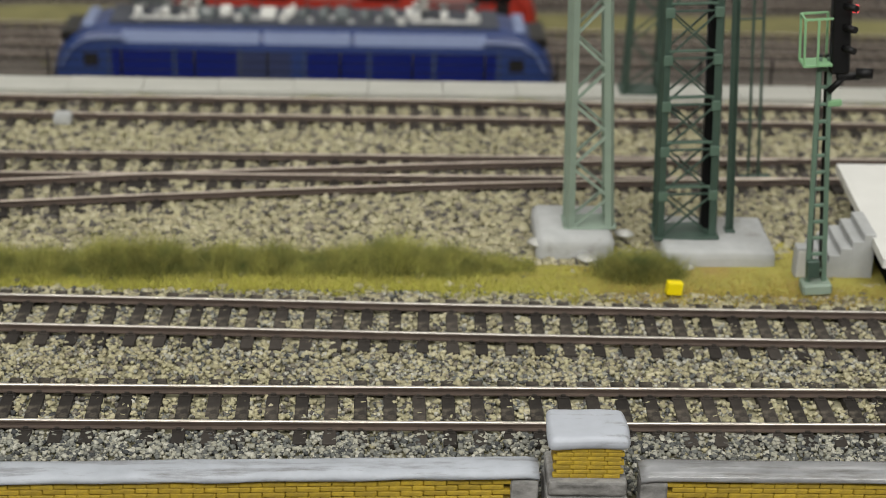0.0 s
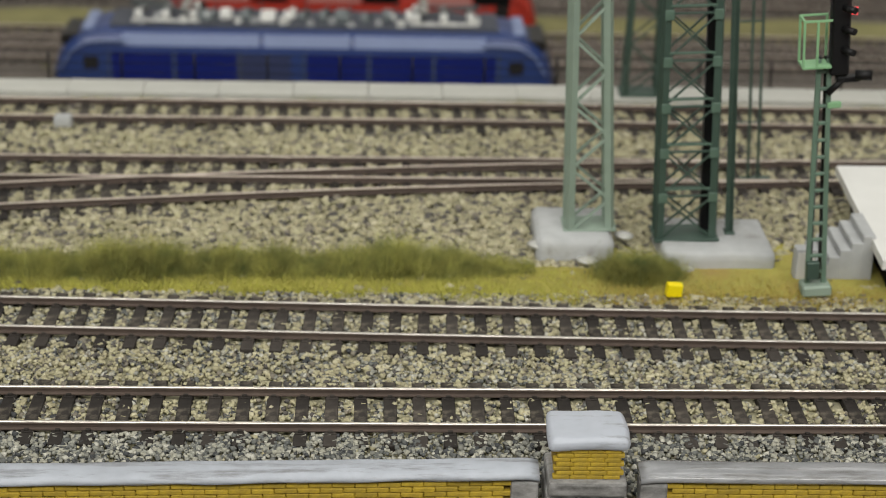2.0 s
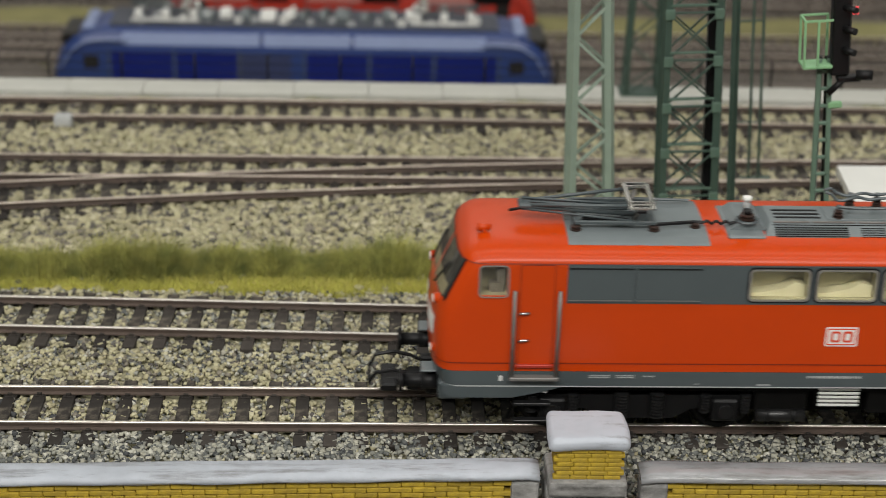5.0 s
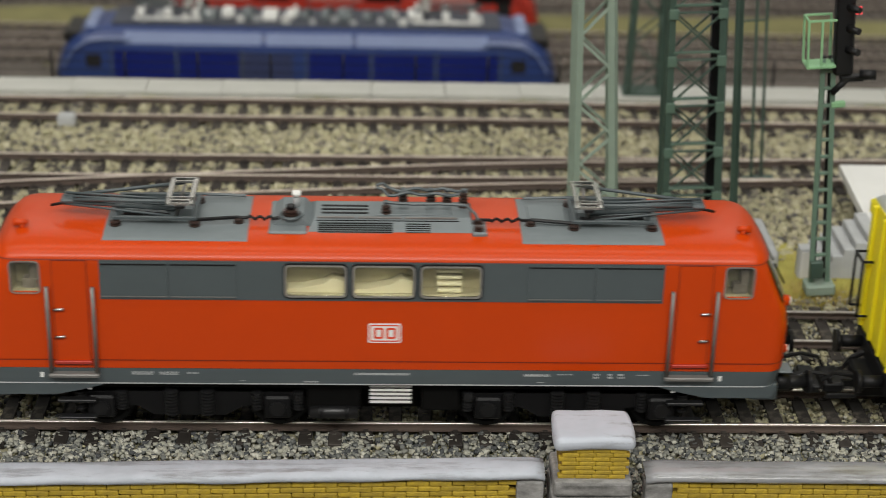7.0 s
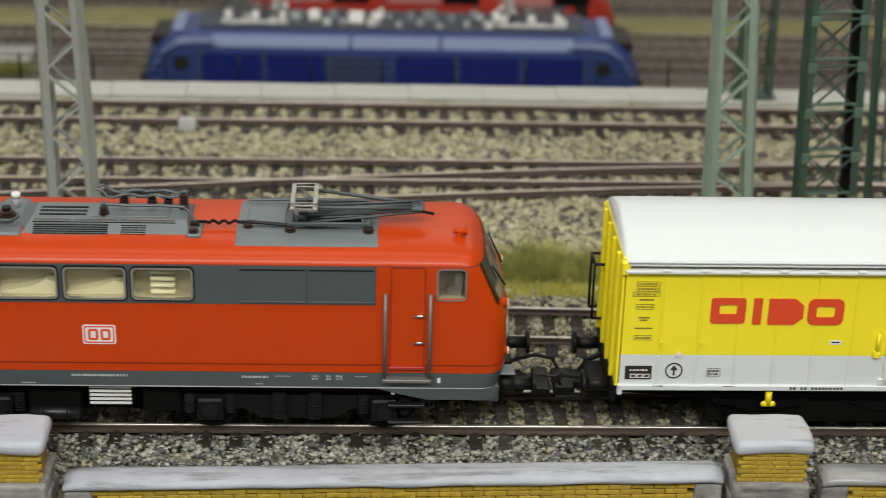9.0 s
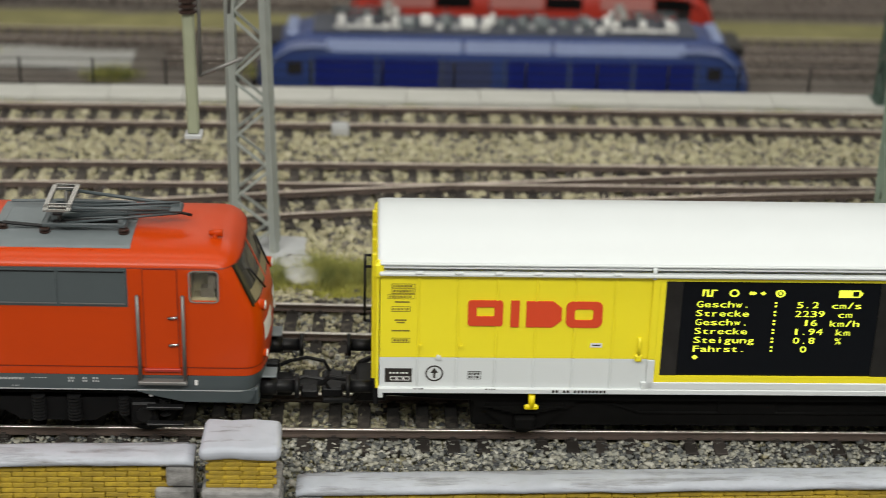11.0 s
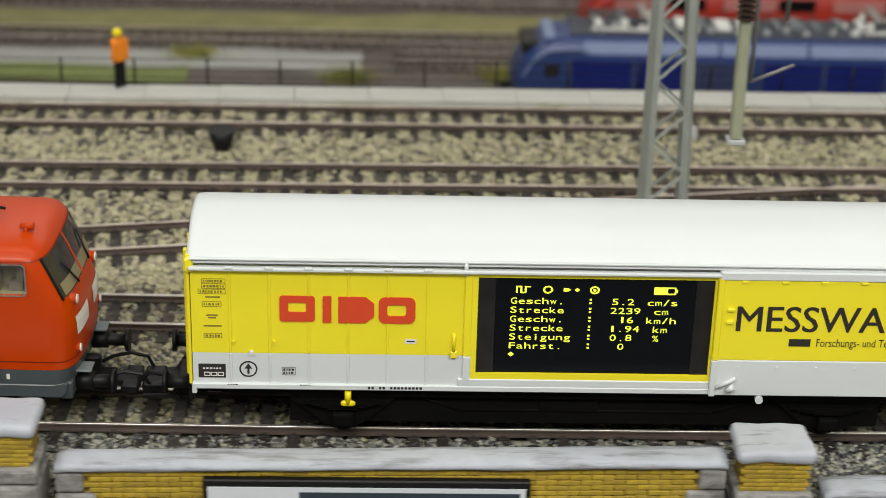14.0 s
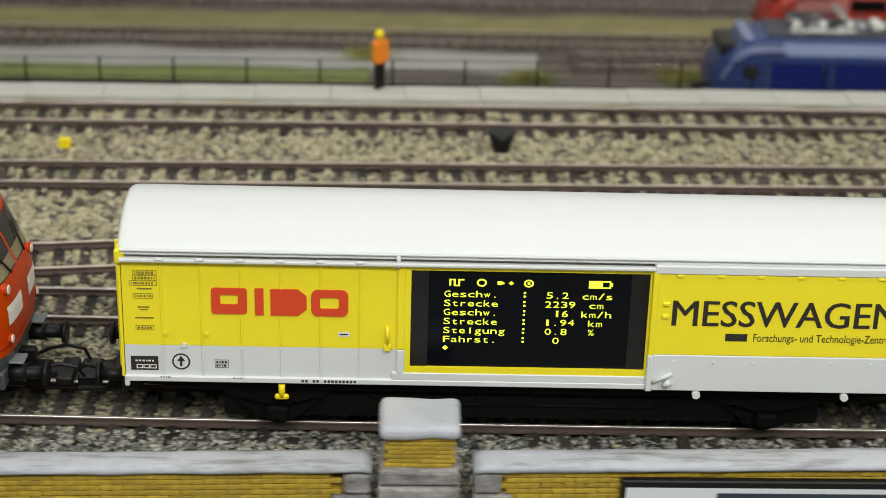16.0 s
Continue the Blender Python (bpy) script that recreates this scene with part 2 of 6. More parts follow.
def plate(bm, outline, y0, y1):
    """A flat shape in the x-z plane, given as (x, z), from y0 to y1."""
    front = [bm.verts.new((x, y0, z)) for x, z in outline]
    back = [bm.verts.new((x, y1, z)) for x, z in outline]
    bm.faces.new(front)
    bm.faces.new(back[::-1])
    n = len(outline)
    for i in range(n):
        bm.faces.new((front[i], back[i], back[(i + 1) % n], front[(i + 1) % n]))
    return bm


def rounded(x0, x1, z0, z1, r, n=4):
    pts = []
    for cx, cz, a0 in ((x1 - r, z1 - r, 0), (x0 + r, z1 - r, 90), (x0 + r, z0 + r, 180), (x1 - r, z0 + r, 270)):
        for i in range(n + 1):
            a = radians(a0 + 90 * i / n)
            pts.append((cx + r * math.cos(a), cz + r * math.sin(a)))
    return pts


def ring_plate(bm, outer, inner, y0, y1):
    """A frame between two outlines of equal count."""
    n = len(outer)
    v = [[bm.verts.new((x, y, z)) for x, z in o] for o in (outer, inner) for y in (y0, y1)]
    of, ob, nf, nb = v
    for i in range(n):
        j = (i + 1) % n
        bm.faces.new((of[i], of[j], nf[j], nf[i]))
        bm.faces.new((ob[j], ob[i], nb[i], nb[j]))
        bm.faces.new((of[j], of[i], ob[i], ob[j]))
        bm.faces.new((nf[i], nf[j], nb[j], nb[i]))
    return bm


def tube(bm, points, r, n=7):
    """One bent rod through the points."""
    pts = [Vector(p) for p in points]
    prev = None
    for i, p in enumerate(pts):
        d = (pts[min(i + 1, len(pts) - 1)] - pts[max(i - 1, 0)]).normalized()
        side = d.cross(Vector((0.21, 0.13, 0.97))).normalized()
        up = side.cross(d)
        ring = [bm.verts.new(p + r * (math.cos(6.2832 * k / n) * side + math.sin(6.2832 * k / n) * up)) for k in range(n)]
        if prev:
            for k in range(n):
                bm.faces.new((prev[k], prev[(k + 1) % n], ring[(k + 1) % n], ring[k]))
        else:
            bm.faces.new(ring[::-1])
        prev = ring
    bm.faces.new(prev)
    return bm


def mesh_of(name, bm, mat, smooth=False):
    bmesh.ops.recalc_face_normals(bm, faces=bm.faces)
    bmesh.ops.scale(bm, vec=(MM, MM, MM), verts=bm.verts)
    if smooth:
        for f in bm.faces:
            f.smooth = True
    me = bpy.data.meshes.new(name)
    bm.to_mesh(me)
    bm.free()
    me.materials.append(mat)
    return me


def part(name, bm, mat, parent=None, label="", smooth=False, at=None):
    """Links a bmesh, in millimetres, as one mesh under a thing."""
    ob = new(name, mesh_of(name, bm, mat, smooth))
    if parent is not None:
        ob.parent = parent
    if at is not None:
        ob.matrix_basis = at
    if label:
        ob["label"] = label
    return ob


def piece(name, me, parent, at):
    ob = new(name, me)
    ob.parent = parent
    ob.matrix_basis = at
    return ob


def thing(name, at, label, category, group="", kind=""):
    e = new(name)
    e.empty_display_size = 0.01
    e.matrix_basis = at
    return tagged(e, label, category, group, kind)


def mm_pose(x, y, z, rx=0, ry=0, rz=0):
    return pose(x * MM, y * MM, z * MM, rx, ry, rz)


CAPS = 0.69


def letters(text, size):
    """The flat mesh of a text in the built-in font, and its width."""
    cu = bpy.data.curves.new("text", "FONT")
    cu.body, cu.size, cu.extrude = text, size / CAPS, 0.02
    cu.resolution_u = 3
    ob = bpy.data.objects.new("text", cu)
    scene.collection.objects.link(ob)
    bpy.context.view_layer.update()
    me = bpy.data.meshes.new_from_object(ob.evaluated_get(bpy.context.evaluated_depsgraph_get()))
    wide = ob.dimensions.x
    bpy.data.objects.remove(ob)
    return me, wide


def writing(name, text, x, z, size, mat, parent, y, width=None, bold=0.0):
    """Words on a side that faces -y; x and z are the foot of the first letter, size the height of capitals."""
    me, wide = letters(text, size)
    me.transform(Matrix.Diagonal((width / wide if width else 1.0, 1, 1, 1)))
    bm = bm_new()
    for k, dx in enumerate((0.0, -bold, bold) if bold else (0.0,)):
        me.transform(Matrix.Translation((dx, 0, 0.02 * k)))
        bm.from_mesh(me)
        me.transform(Matrix.Translation((-dx, 0, -0.02 * k)))
    bmesh.ops.transform(bm, matrix=Matrix.Translation((x, y, z)) @ Matrix.Rotation(radians(90), 4, "X"), verts=bm.verts)
    for f in bm.faces:
        f.material_index = 0
    return part(name, bm, mat, parent)


def display_writing(name, text, x, z, size, pitch, mat, parent, y):
    """Words of a dot display: every letter in a cell of the same width."""
    bm = bm_new()
    for i, c in enumerate(text):
        me, wide = letters(c, size)
        fill = {".": 0.2, "1": 0.3, "r": 0.6, "t": 0.65, "i": 0.25, "/": 0.75}.get(c, 0.8) * pitch
        xs = [v.co.x for v in me.vertices]
        lo, hi = min(xs), max(xs)
        k = fill / (hi - lo)
        for j, dx in enumerate((0.0,)):
            m = Matrix.Translation((pitch * i + (pitch - fill) / 2 + dx, 0, 0.02 * j)) @ Matrix.Diagonal((k, 1, 1, 1)) @ Matrix.Translation((-lo, 0, 0))
            me.transform(m)
            bm.from_mesh(me)
            me.transform(m.inverted())
    bmesh.ops.transform(bm, matrix=Matrix.Translation((x, y, z)) @ Matrix.Rotation(radians(90), 4, "X"), verts=bm.verts)
    for f in bm.faces:
        f.material_index = 0
    return part(name, bm, mat, parent)


# ---- the plan: centre lines of the tracks, height 0 is the rail head ----
def near_line(x):
    u = x / 100
    return 0.75 * u + 0.2 * u * u - 0.05 * u ** 3


def second_line(x):
    u = x / 100
    return 45.1 - 2.7 * u - 0.15 * u * u + (1.0 * u * u if u > 0 else 0.0)


def branch_line(x):
    u = min(x / 100, 1.25)
    return 140.962 + 11.629 * u - 2.818 * u * u - 0.48 * u ** 3


def yard_line(x):
    return 149.4 + 1.49 * x / 100 - 0.03 * (x / 100) ** 2


def back_line(x):
    u = x / 100
    return 200.3 + 0.5 * u - 0.18 * u * u


X0, X1 = -620.0, 420.0


# ---- assumed, unseen hall that closes the place for bounced light and reflections ----
def hall():
    for name, x0, x1, y0, y1, z0, z1, mat in (
            ("hall_floor", -1900, 1700, -1400, 1900, -460, -400, HALLFLOOR),
            ("ceiling", -1900, 1700, -1400, 1900, 1080, 1120, HALLWALL),
            ("wall_south", -1900, 1700, -1440, -1400, -400, 1080, HALLWALL),
            ("wall_north", -1900, 1700, 1900, 1940, -400, 1080, HALLWALL),
            ("wall_west", -1940, -1900, -1400, 1900, -400, 1080, HALLWALL),
            ("wall_east", 1700, 1740, -1400, 1900, -400, 1080, HALLWALL)):
        ob = part(name, box(bm_new(), x0, x1, y0, y1, z0, z1), mat)
        tagged(ob, "plain painted " + name.replace("_", " ") + " of the assumed, unseen hall", name.split("_")[0], kind="structure")


def ground_height(x, y):
    """The bed between the tracks lies a little under the sleepers."""
    z = -3.8 + 0.4 * noise.noise((x * 0.03, y * 0.05, 3.0))
    if y < -24:
        z -= min(5.0, (-24 - y) * 0.35)
    if 60 < y < 112:
        z += 0.8 * math.sin((y - 60) / 52 * math.pi)
    return z


def grounds():
    bm = bm_new()
    nx, ny = 130, 50
    grid = [[None] * (ny + 1) for _ in range(nx + 1)]
    for i in range(nx + 1):
        for j in range(ny + 1):
            x, y = X0 + (X1 - X0) * i / nx, -31 + 248.0 * j / ny
            grid[i][j] = bm.verts.new((x, y, ground_height(x, y)))
    for i in range(nx):
        for j in range(ny):
            bm.faces.new((grid[i][j], grid[i + 1][j], grid[i + 1][j + 1], grid[i][j + 1]))
    edge = [e for e in bm.edges if e.is_boundary]
    made = bmesh.ops.extrude_edge_only(bm, edges=edge)["geom"]
    for v in made:
        if isinstance(v, bmesh.types.BMVert):
            v.co.z = -400
    tagged(part("ground", bm, SOIL, smooth=True), "sandy grey bed of the upper model railway yard", "ground", kind="structure")
    # turf between the second and the branch line
    bm = bm_new()
    rows = []
    for i in range(121):
        x = -118 + 300 * i / 120
        lo = 63.5 - 0.03 * x + 2.2 * noise.noise((x * 0.06, 0, 0)) - (4.0 if x > 20 else 0) * min(1, (x - 20) / 40 if x > 20 else 0)
        hi = 84 + 4 * noise.noise((x * 0.04, 5, 0)) + (16 if x > 60 else 0)
        s = min(1.0, i / 8.0)
        mid = (lo + hi) / 2
        lo, hi = mid + (lo - mid) * s, mid + (hi - mid) * s
        rows.append([bm.verts.new((x, lo + (hi - lo) * k / 8, ground_height(x, lo + (hi - lo) * k / 8) + 0.15 + 0.9 * math.sin(math.pi * k / 8))) for k in range(9)])
    for a, b in zip(rows, rows[1:]):
        for k in range(8):
            bm.faces.new((a[k], b[k], b[k + 1], a[k + 1]))
    tagged(part("turf", bm, TURF, smooth=True), "yellow-green turf strip between the tracks", "turf", kind="structure")
    # walkway along the yard's far edge, in cast slabs
    slab_mesh = mesh_of("slab", box(bm_new(), -12.68, 12.68, -6.4, 6.4, -6, 0, 0.15), WALKWAY)
    way = thing("walkway", mm_pose(0, 0, 0), "pale concrete walkway of cast slabs along the yard", "walkway", kind="structure")
    for i in range(-24, 17):
        x = i * 25.5 + 7.5
        piece("slab", slab_mesh, way, mm_pose(x, back_line(x) + 20.6, 0.1 + 0.08 * (i % 3), 0, 0, random.uniform(-0.15, 0.15)))
    # embankment and lower yard
    bm = bm_new()
    prof = [(229.0, -0.4), (231, -3), (262, -40), (292, -83.0), (1150, -83.0)]
    prev = None
    for k, (y, z) in enumerate(prof):
        row = [bm.verts.new((X0 * 1.6 + (X1 - X0) * 2.0 * i / 60, y, z + (0 if k in (0, 4) else 1.5 * noise.noise((i * 0.7, k, 0))))) for i in range(61)]
        if prev:
            for i in range(60):
                bm.faces.new((prev[i], prev[i + 1], row[i + 1], row[i]))
        prev = row
    made = bmesh.ops.extrude_edge_only(bm, edges=[e for e in bm.edges if e.is_boundary and min(v.co.y for v in e.verts) > 229.5])["geom"]
    for v in made:
        if isinstance(v, bmesh.types.BMVert):
            v.co.z = -400
    tagged(part("lower_ground", bm, LOWGROUND, smooth=True), "brown sandy ground of the lower yard behind the embankment", "ground", kind="structure")


def strip(name, y0, y1, z, mat, label, x0=-880, x1=700, wave=6.0, seed=0):
    bm = bm_new()
    a, b = [], []
    for i in range(81):
        x = x0 + (x1 - x0) * i / 80
        a.append(bm.verts.new((x, y0 + wave * noise.noise((x * 0.02, seed, 0)), z)))
        b.append(bm.verts.new((x, y1 + wave * noise.noise((x * 0.02, seed + 7, 0)), z)))
    for i in range(80):
        bm.faces.new((a[i], a[i + 1], b[i + 1], b[i]))
    return tagged(part(name, bm, mat), label, name.split("_")[-1], kind="structure")


# ---- tracks ----
def sleeper_mesh(length=30.0):
    bm = bm_new()
    box(bm, -1.55, 1.55, -length / 2, length / 2, -4.4, -1.95, 0.18)
    for y in (-8.25, 8.25):
        box(bm, -1.2, 1.2, y - 2.1, y + 2.1, -2.0, -1.7, 0.1)
        for s in (-1, 1):
            box(bm, -0.55, 0.55, y + s * 1.45 - 0.35, y + s * 1.45 + 0.35, -1.8, -1.15, 0.08)
    return mesh_of("sleeper", bm, SLEEPER)


def rail_bm(line, offset, x0, x1, head):
    """A rail swept along its line: foot, web and head, or the polished running face alone."""
    prof = [(-0.44, -0.42), (0.44, -0.42), (0.42, -0.16), (0.33, -0.02), (0.18, 0.04), (-0.18, 0.04), (-0.33, -0.02), (-0.42, -0.16)] if head else \
        [(-1.05, -1.9), (1.05, -1.9), (1.05, -1.6), (0.3, -1.35), (0.3, -0.75), (0.5, -0.6), (0.5, -0.4), (0.3, -0.15), (-0.3, -0.15), (-0.5, -0.4), (-0.5, -0.6), (-0.3, -0.75), (-0.3, -1.35), (-1.05, -1.6)]
    bm = bm_new()
    prev = None
    n = int((x1 - x0) / 8)
    for i in range(n + 1):
        x = x0 + (x1 - x0) * i / n
        slope = (line(x + 1) - line(x - 1)) / 2
        k = 1 / math.sqrt(1 + slope * slope)
        ring = [bm.verts.new((x - slope * k * (offset + p), line(x) + k * (offset + p), z)) for p, z in prof]
        if prev:
            for j in range(len(prof)):
                bm.faces.new((prev[j], ring[j], ring[(j + 1) % len(prof)], prev[(j + 1) % len(prof)]))
        else:
            bm.faces.new(ring)
        prev = ring
    bm.faces.new(prev[::-1])
    return bm


def track(label, line, x0, x1, pitch, first, sleepers=True, sx0=None, sx1=None, mesh=None, z=0.0, offsets=(-8.25, 8.25), face=None):
    t = thing("railway_track", mm_pose(0, 0, z), label, "railway track", kind="structure")
    for off in offsets:
        r = part("rail", rail_bm(line, off, x0, x1, False), RUST, t)
        part("running_face", rail_bm(line, off, x0, x1, True), face or DULLSTEEL, r, "worn bright running face", smooth=True)
    if sleepers:
        x = first
        while x > (x0 if sx0 is None else sx0):
            x -= pitch
        x += pitch
        while x < (x1 if sx1 is None else sx1):
            slope = math.degrees(math.atan((line(x + 1) - line(x - 1)) / 2))
            piece("sleeper", mesh, t, mm_pose(x, line(x), random.uniform(-0.12, 0.05), 0, 0, slope + random.uniform(-0.6, 0.6)))
            x += pitch
    return t


def stone_field(name, label, mat, count, place, size, flat=0.75):
    """Loose stones, each an uneven eight-cornered lump, as one mesh."""
    rng = np.random.default_rng(len(name) * 7 + count)
    base = np.array([(a, b, c) for a in (-1, 1) for b in (-1, 1) for c in (-1, 1)], float) * 0.62
    faces = np.array([(0, 1, 3, 2), (4, 6, 7, 5), (0, 4, 5, 1), (2, 3, 7, 6), (0, 2, 6, 4), (1, 5, 7, 3)])
    pos = place(rng, count)
    n = len(pos)
    s = size[0] + (size[1] - size[0]) * rng.random(n) ** 1.6
    v = base[None] * (1 + 0.45 * (rng.random((n, 8, 3)) - 0.5)) * np.stack([s, s * (0.7 + 0.5 * rng.random(n)), s * flat], 1)[:, None]
    a, b = rng.random(n) * 6.283, (rng.random(n) - 0.5) * 1.4
    ca, sa, cb, sb = np.cos(a), np.sin(a), np.cos(b), np.sin(b)
    x, y, z = v[..., 0], v[..., 1], v[..., 2]
    y, z = y * cb[:, None] - z * sb[:, None], y * sb[:, None] + z * cb[:, None]
    x, y = x * ca[:, None] - y * sa[:, None], x * sa[:, None] + y * ca[:, None]
    v = (np.stack([x, y, z], 2) + pos[:, None]).reshape(-1, 3) * MM
    f = (faces[None] + 8 * np.arange(n)[:, None, None]).reshape(-1)
    me = bpy.data.meshes.new(name)
    me.vertices.add(len(v))
    me.vertices.foreach_set("co", v.ravel())
    me.loops.add(len(f))
    me.loops.foreach_set("vertex_index", f)
    me.polygons.add(len(f) // 4)
    me.polygons.foreach_set("loop_start", np.arange(0, len(f), 4))
    me.update()
    me.validate()
    me.materials.append(mat)
    return tagged(new(name, me), label, "ballast", kind="stuff")


def vec_line(fn, x):
    """A centre line for many x at once."""
    t = np.linspace(X0 - 10, X1 + 10, 400)
    return np.interp(x, t, [fn(v) for v in t])


def bed(rng, x, y, lift=0.0):
    z = np.full(len(x), -3.2) + 0.3 * np.sin(x * 0.21 + 1.3) * np.sin(y * 0.33) + lift
    z -= np.where(y < -24, np.minimum(5.0, (-24 - y) * 0.35), 0)
    return np.stack([x, y, z + 0.45 * rng.random(len(x))], 1)


def clear_of_rails(x, y, lines, gap=1.3):
    keep = np.ones(len(x), bool)
    for fn in lines:
        d = np.abs(y - vec_line(fn, x))
        keep &= np.abs(d - 8.25) > gap
    return keep


def near_bed(rng, n):
    x, y = rng.uniform(-430, 170, n), rng.uniform(-31, 66, n)
    grey = 0.5 + 0.5 * np.sin(x * 0.035 + 0.6) * np.sin(y * 0.11 + x * 0.012)
    band = np.where(y < -9, 1.25, np.where(np.abs(y - 0) < 8, 0.25, np.where(y < 30, 0.42, 0.42)))
    keep = (rng.random(n) < np.clip(band * 0.75 + 0.4 * grey - 0.1, 0.12, 1)) & clear_of_rails(x, y, (near_line, second_line))
    x, y = x[keep], y[keep]
    front = y - vec_line(near_line, x) < -9.6
    return bed(rng, x, y, np.where(front, 0.6, 0.0))


def near_tan(rng, n):
    x, y = rng.uniform(-430, 170, n), rng.uniform(-24, 65, n)
    keep = clear_of_rails(x, y, (near_line, second_line)) & (rng.random(n) < np.where(y < -9, 0.1, 0.9))
    return bed(rng, x[keep], y[keep], 0.18)


def far_tan(rng, n):
    x, y = rng.uniform(-470, 200, n), rng.uniform(58, 214.5, n)
    turf = (y < 84) & (y > 60) & (x > -108)
    keep = clear_of_rails(x, y, (branch_line, yard_line, back_line)) & (~turf | (rng.random(n) < 0.05))
    return bed(rng, x[keep], y[keep])


# ---- the near wall: stepped lengths of yellow brick with capped pillars ----
def wall_length(x0, x1, z0, z1, pillar_top, cap_mat=None):
    """One length of wall: the pillar at x0, then masonry to x1; z0 and z1 are the cap's height at both ends."""
    w = thing("garden_wall", mm_pose(0, 0, 0), "yellow brick wall with grey stone cap and pillar", "wall", "lengths of the yellow brick wall")
    px0, px1 = x0, x0 + 16.2
    zt = pillar_top
    a, b = px1 + 3.5, x1 - 2.0
    tilt = math.atan2(z1 - z0, b - a)

    def zcap(x):
        return z0 + (z1 - z0) * (x - a) / (b - a)

    # cap of the length, with softened and chipped edges
    bm = bm_new()
    n = 60
    prof = [(-38.2, -1.4), (-38.9, -0.9), (-39.1, -0.2), (-38.4, 0.45), (-37.2, 0.8), (-35, 0.9), (-32.4, 0.6), (-31.3, 0.2), (-31.0, -0.5), (-31.0, -1.4)]
    prev = None
    for i in range(n + 1):
        x = a + (b - a) * i / n
        end = 0.55 if i in (0, n) else 0.0
        ring = [bm.verts.new((x, y * (1 - 0.01 * end) + 0.3 * noise.noise((x * 0.11, k * 1.3, zt)), zcap(x) + z - end * (k not in (0, 9)) + 0.3 * noise.noise((x * 0.07, k * 0.9, zt + 4)))) for k, (y, z) in enumerate(prof)]
        if prev:
            for j in range(len(prof)):
                bm.faces.new((prev[j], prev[(j + 1) % len(prof)], ring[(j + 1) % len(prof)], ring[j]))
        else:
            bm.faces.new(ring)
        prev = ring
    bm.faces.new(prev[::-1])
    part("cap", bm, cap_mat or CAPSTONE, w, "glossy dark grey stone cap" if cap_mat else "weathered grey stone cap", smooth=True)
    # masonry core
    part("core", box(bm_new(), a + 1, b - 1, -36.6, -31.6, -46, min(z0, z1) - 1.2), JOINT, w)
    # stone quoins at both ends of the masonry
    for side, xe in ((1, a), (-1, b)):
        for k in range(3):
            long = 6.0 if k % 2 == 0 else 8.5
            q0, q1 = sorted((xe, xe + side * long))
            top = min(zcap(xe), zcap(xe + side * 8)) - 1.6 - k * 5.4
            part("quoin", box(bm_new(), q0, q1, -38.4, -33, top - 5.0, top, 0.7, seg=2), QUOIN, w, smooth=False)
    # pillar: cap, brick shaft, stone foot
    part("pillar_core", box(bm_new(), px0 + 1.2, px1 - 1.2, -38.6, -29.5, -46, zt - 2.2), JOINT, w)
    bm = box(bm_new(), px0 - 0.5, px1 + 0.5, -41.0, -27.4, zt - 2.9, zt + 0.4, 1.55, seg=4)
    bmesh.ops.subdivide_edges(bm, edges=list(bm.edges), cuts=2, use_grid_fill=True)
    for v in bm.verts:
        v.co += Vector((0.5, 0.5, 0.5)) * noise.noise(v.co * 0.13 + Vector((px0, 0, 0)))
    part("pillar_cap", bm, PILLARCAP, w, "grey pillar cap stone with rounded edges", smooth=True)
    part("pillar_band", box(bm_new(), px0 - 0.3, px1 + 0.3, -41.2, -28, zt - 13.6, zt - 10.0, 0.7, seg=2), QUOIN, w)
    part("pillar_foot", box(bm_new(), px0 - 0.6, px1 + 0.6, -41.8, -28, -46, zt - 13.9, 0.6, seg=2), QUOIN, w)
    return w, (a, b, zcap, px0, px1, zt)


def bricks(w, spec):
    """Courses of small bricks, each a piece of its own."""
    a, b, zcap, px0, px1, zt = spec
    pitch, h = 4.9, 1.3
    me = bpy.data.meshes.get("brick")
    if me is None:
        bm = box(bm_new(), -2.42, 2.42, -0.7, 0.7, -0.58, 0.58, 0.2)
        me = mesh_of("brick", bm, BRICK)
    for k in range(11):
        x = a + 7.0 + (pitch / 2 if k % 2 else 0)
        while x < b - 6.5:
            piece("brick", me, w, mm_pose(x, -37.0 + random.uniform(-0.12, 0.12), zcap(x) - 2.5 - k * h, 0, random.uniform(-1.2, 1.2), 0))
            x += pitch
    pm = bpy.data.meshes.get("pillar_brick")
    if pm is None:
        pm = mesh_of("pillar_brick", box(bm_new(), -1.785, 1.785, -0.7, 0.7, -0.48, 0.48, 0.18), BRICK)
    for k in range(7):
        for i in range(4):
            x = px0 + 2.7 + i * 3.6 + (0.4 if k % 2 else -0.3)
            piece("brick", pm, w, mm_pose(x, -38.9 + random.uniform(-0.1, 0.1), zt - 3.2 - k * 1.06, 0, random.uniform(-1, 1), 0))


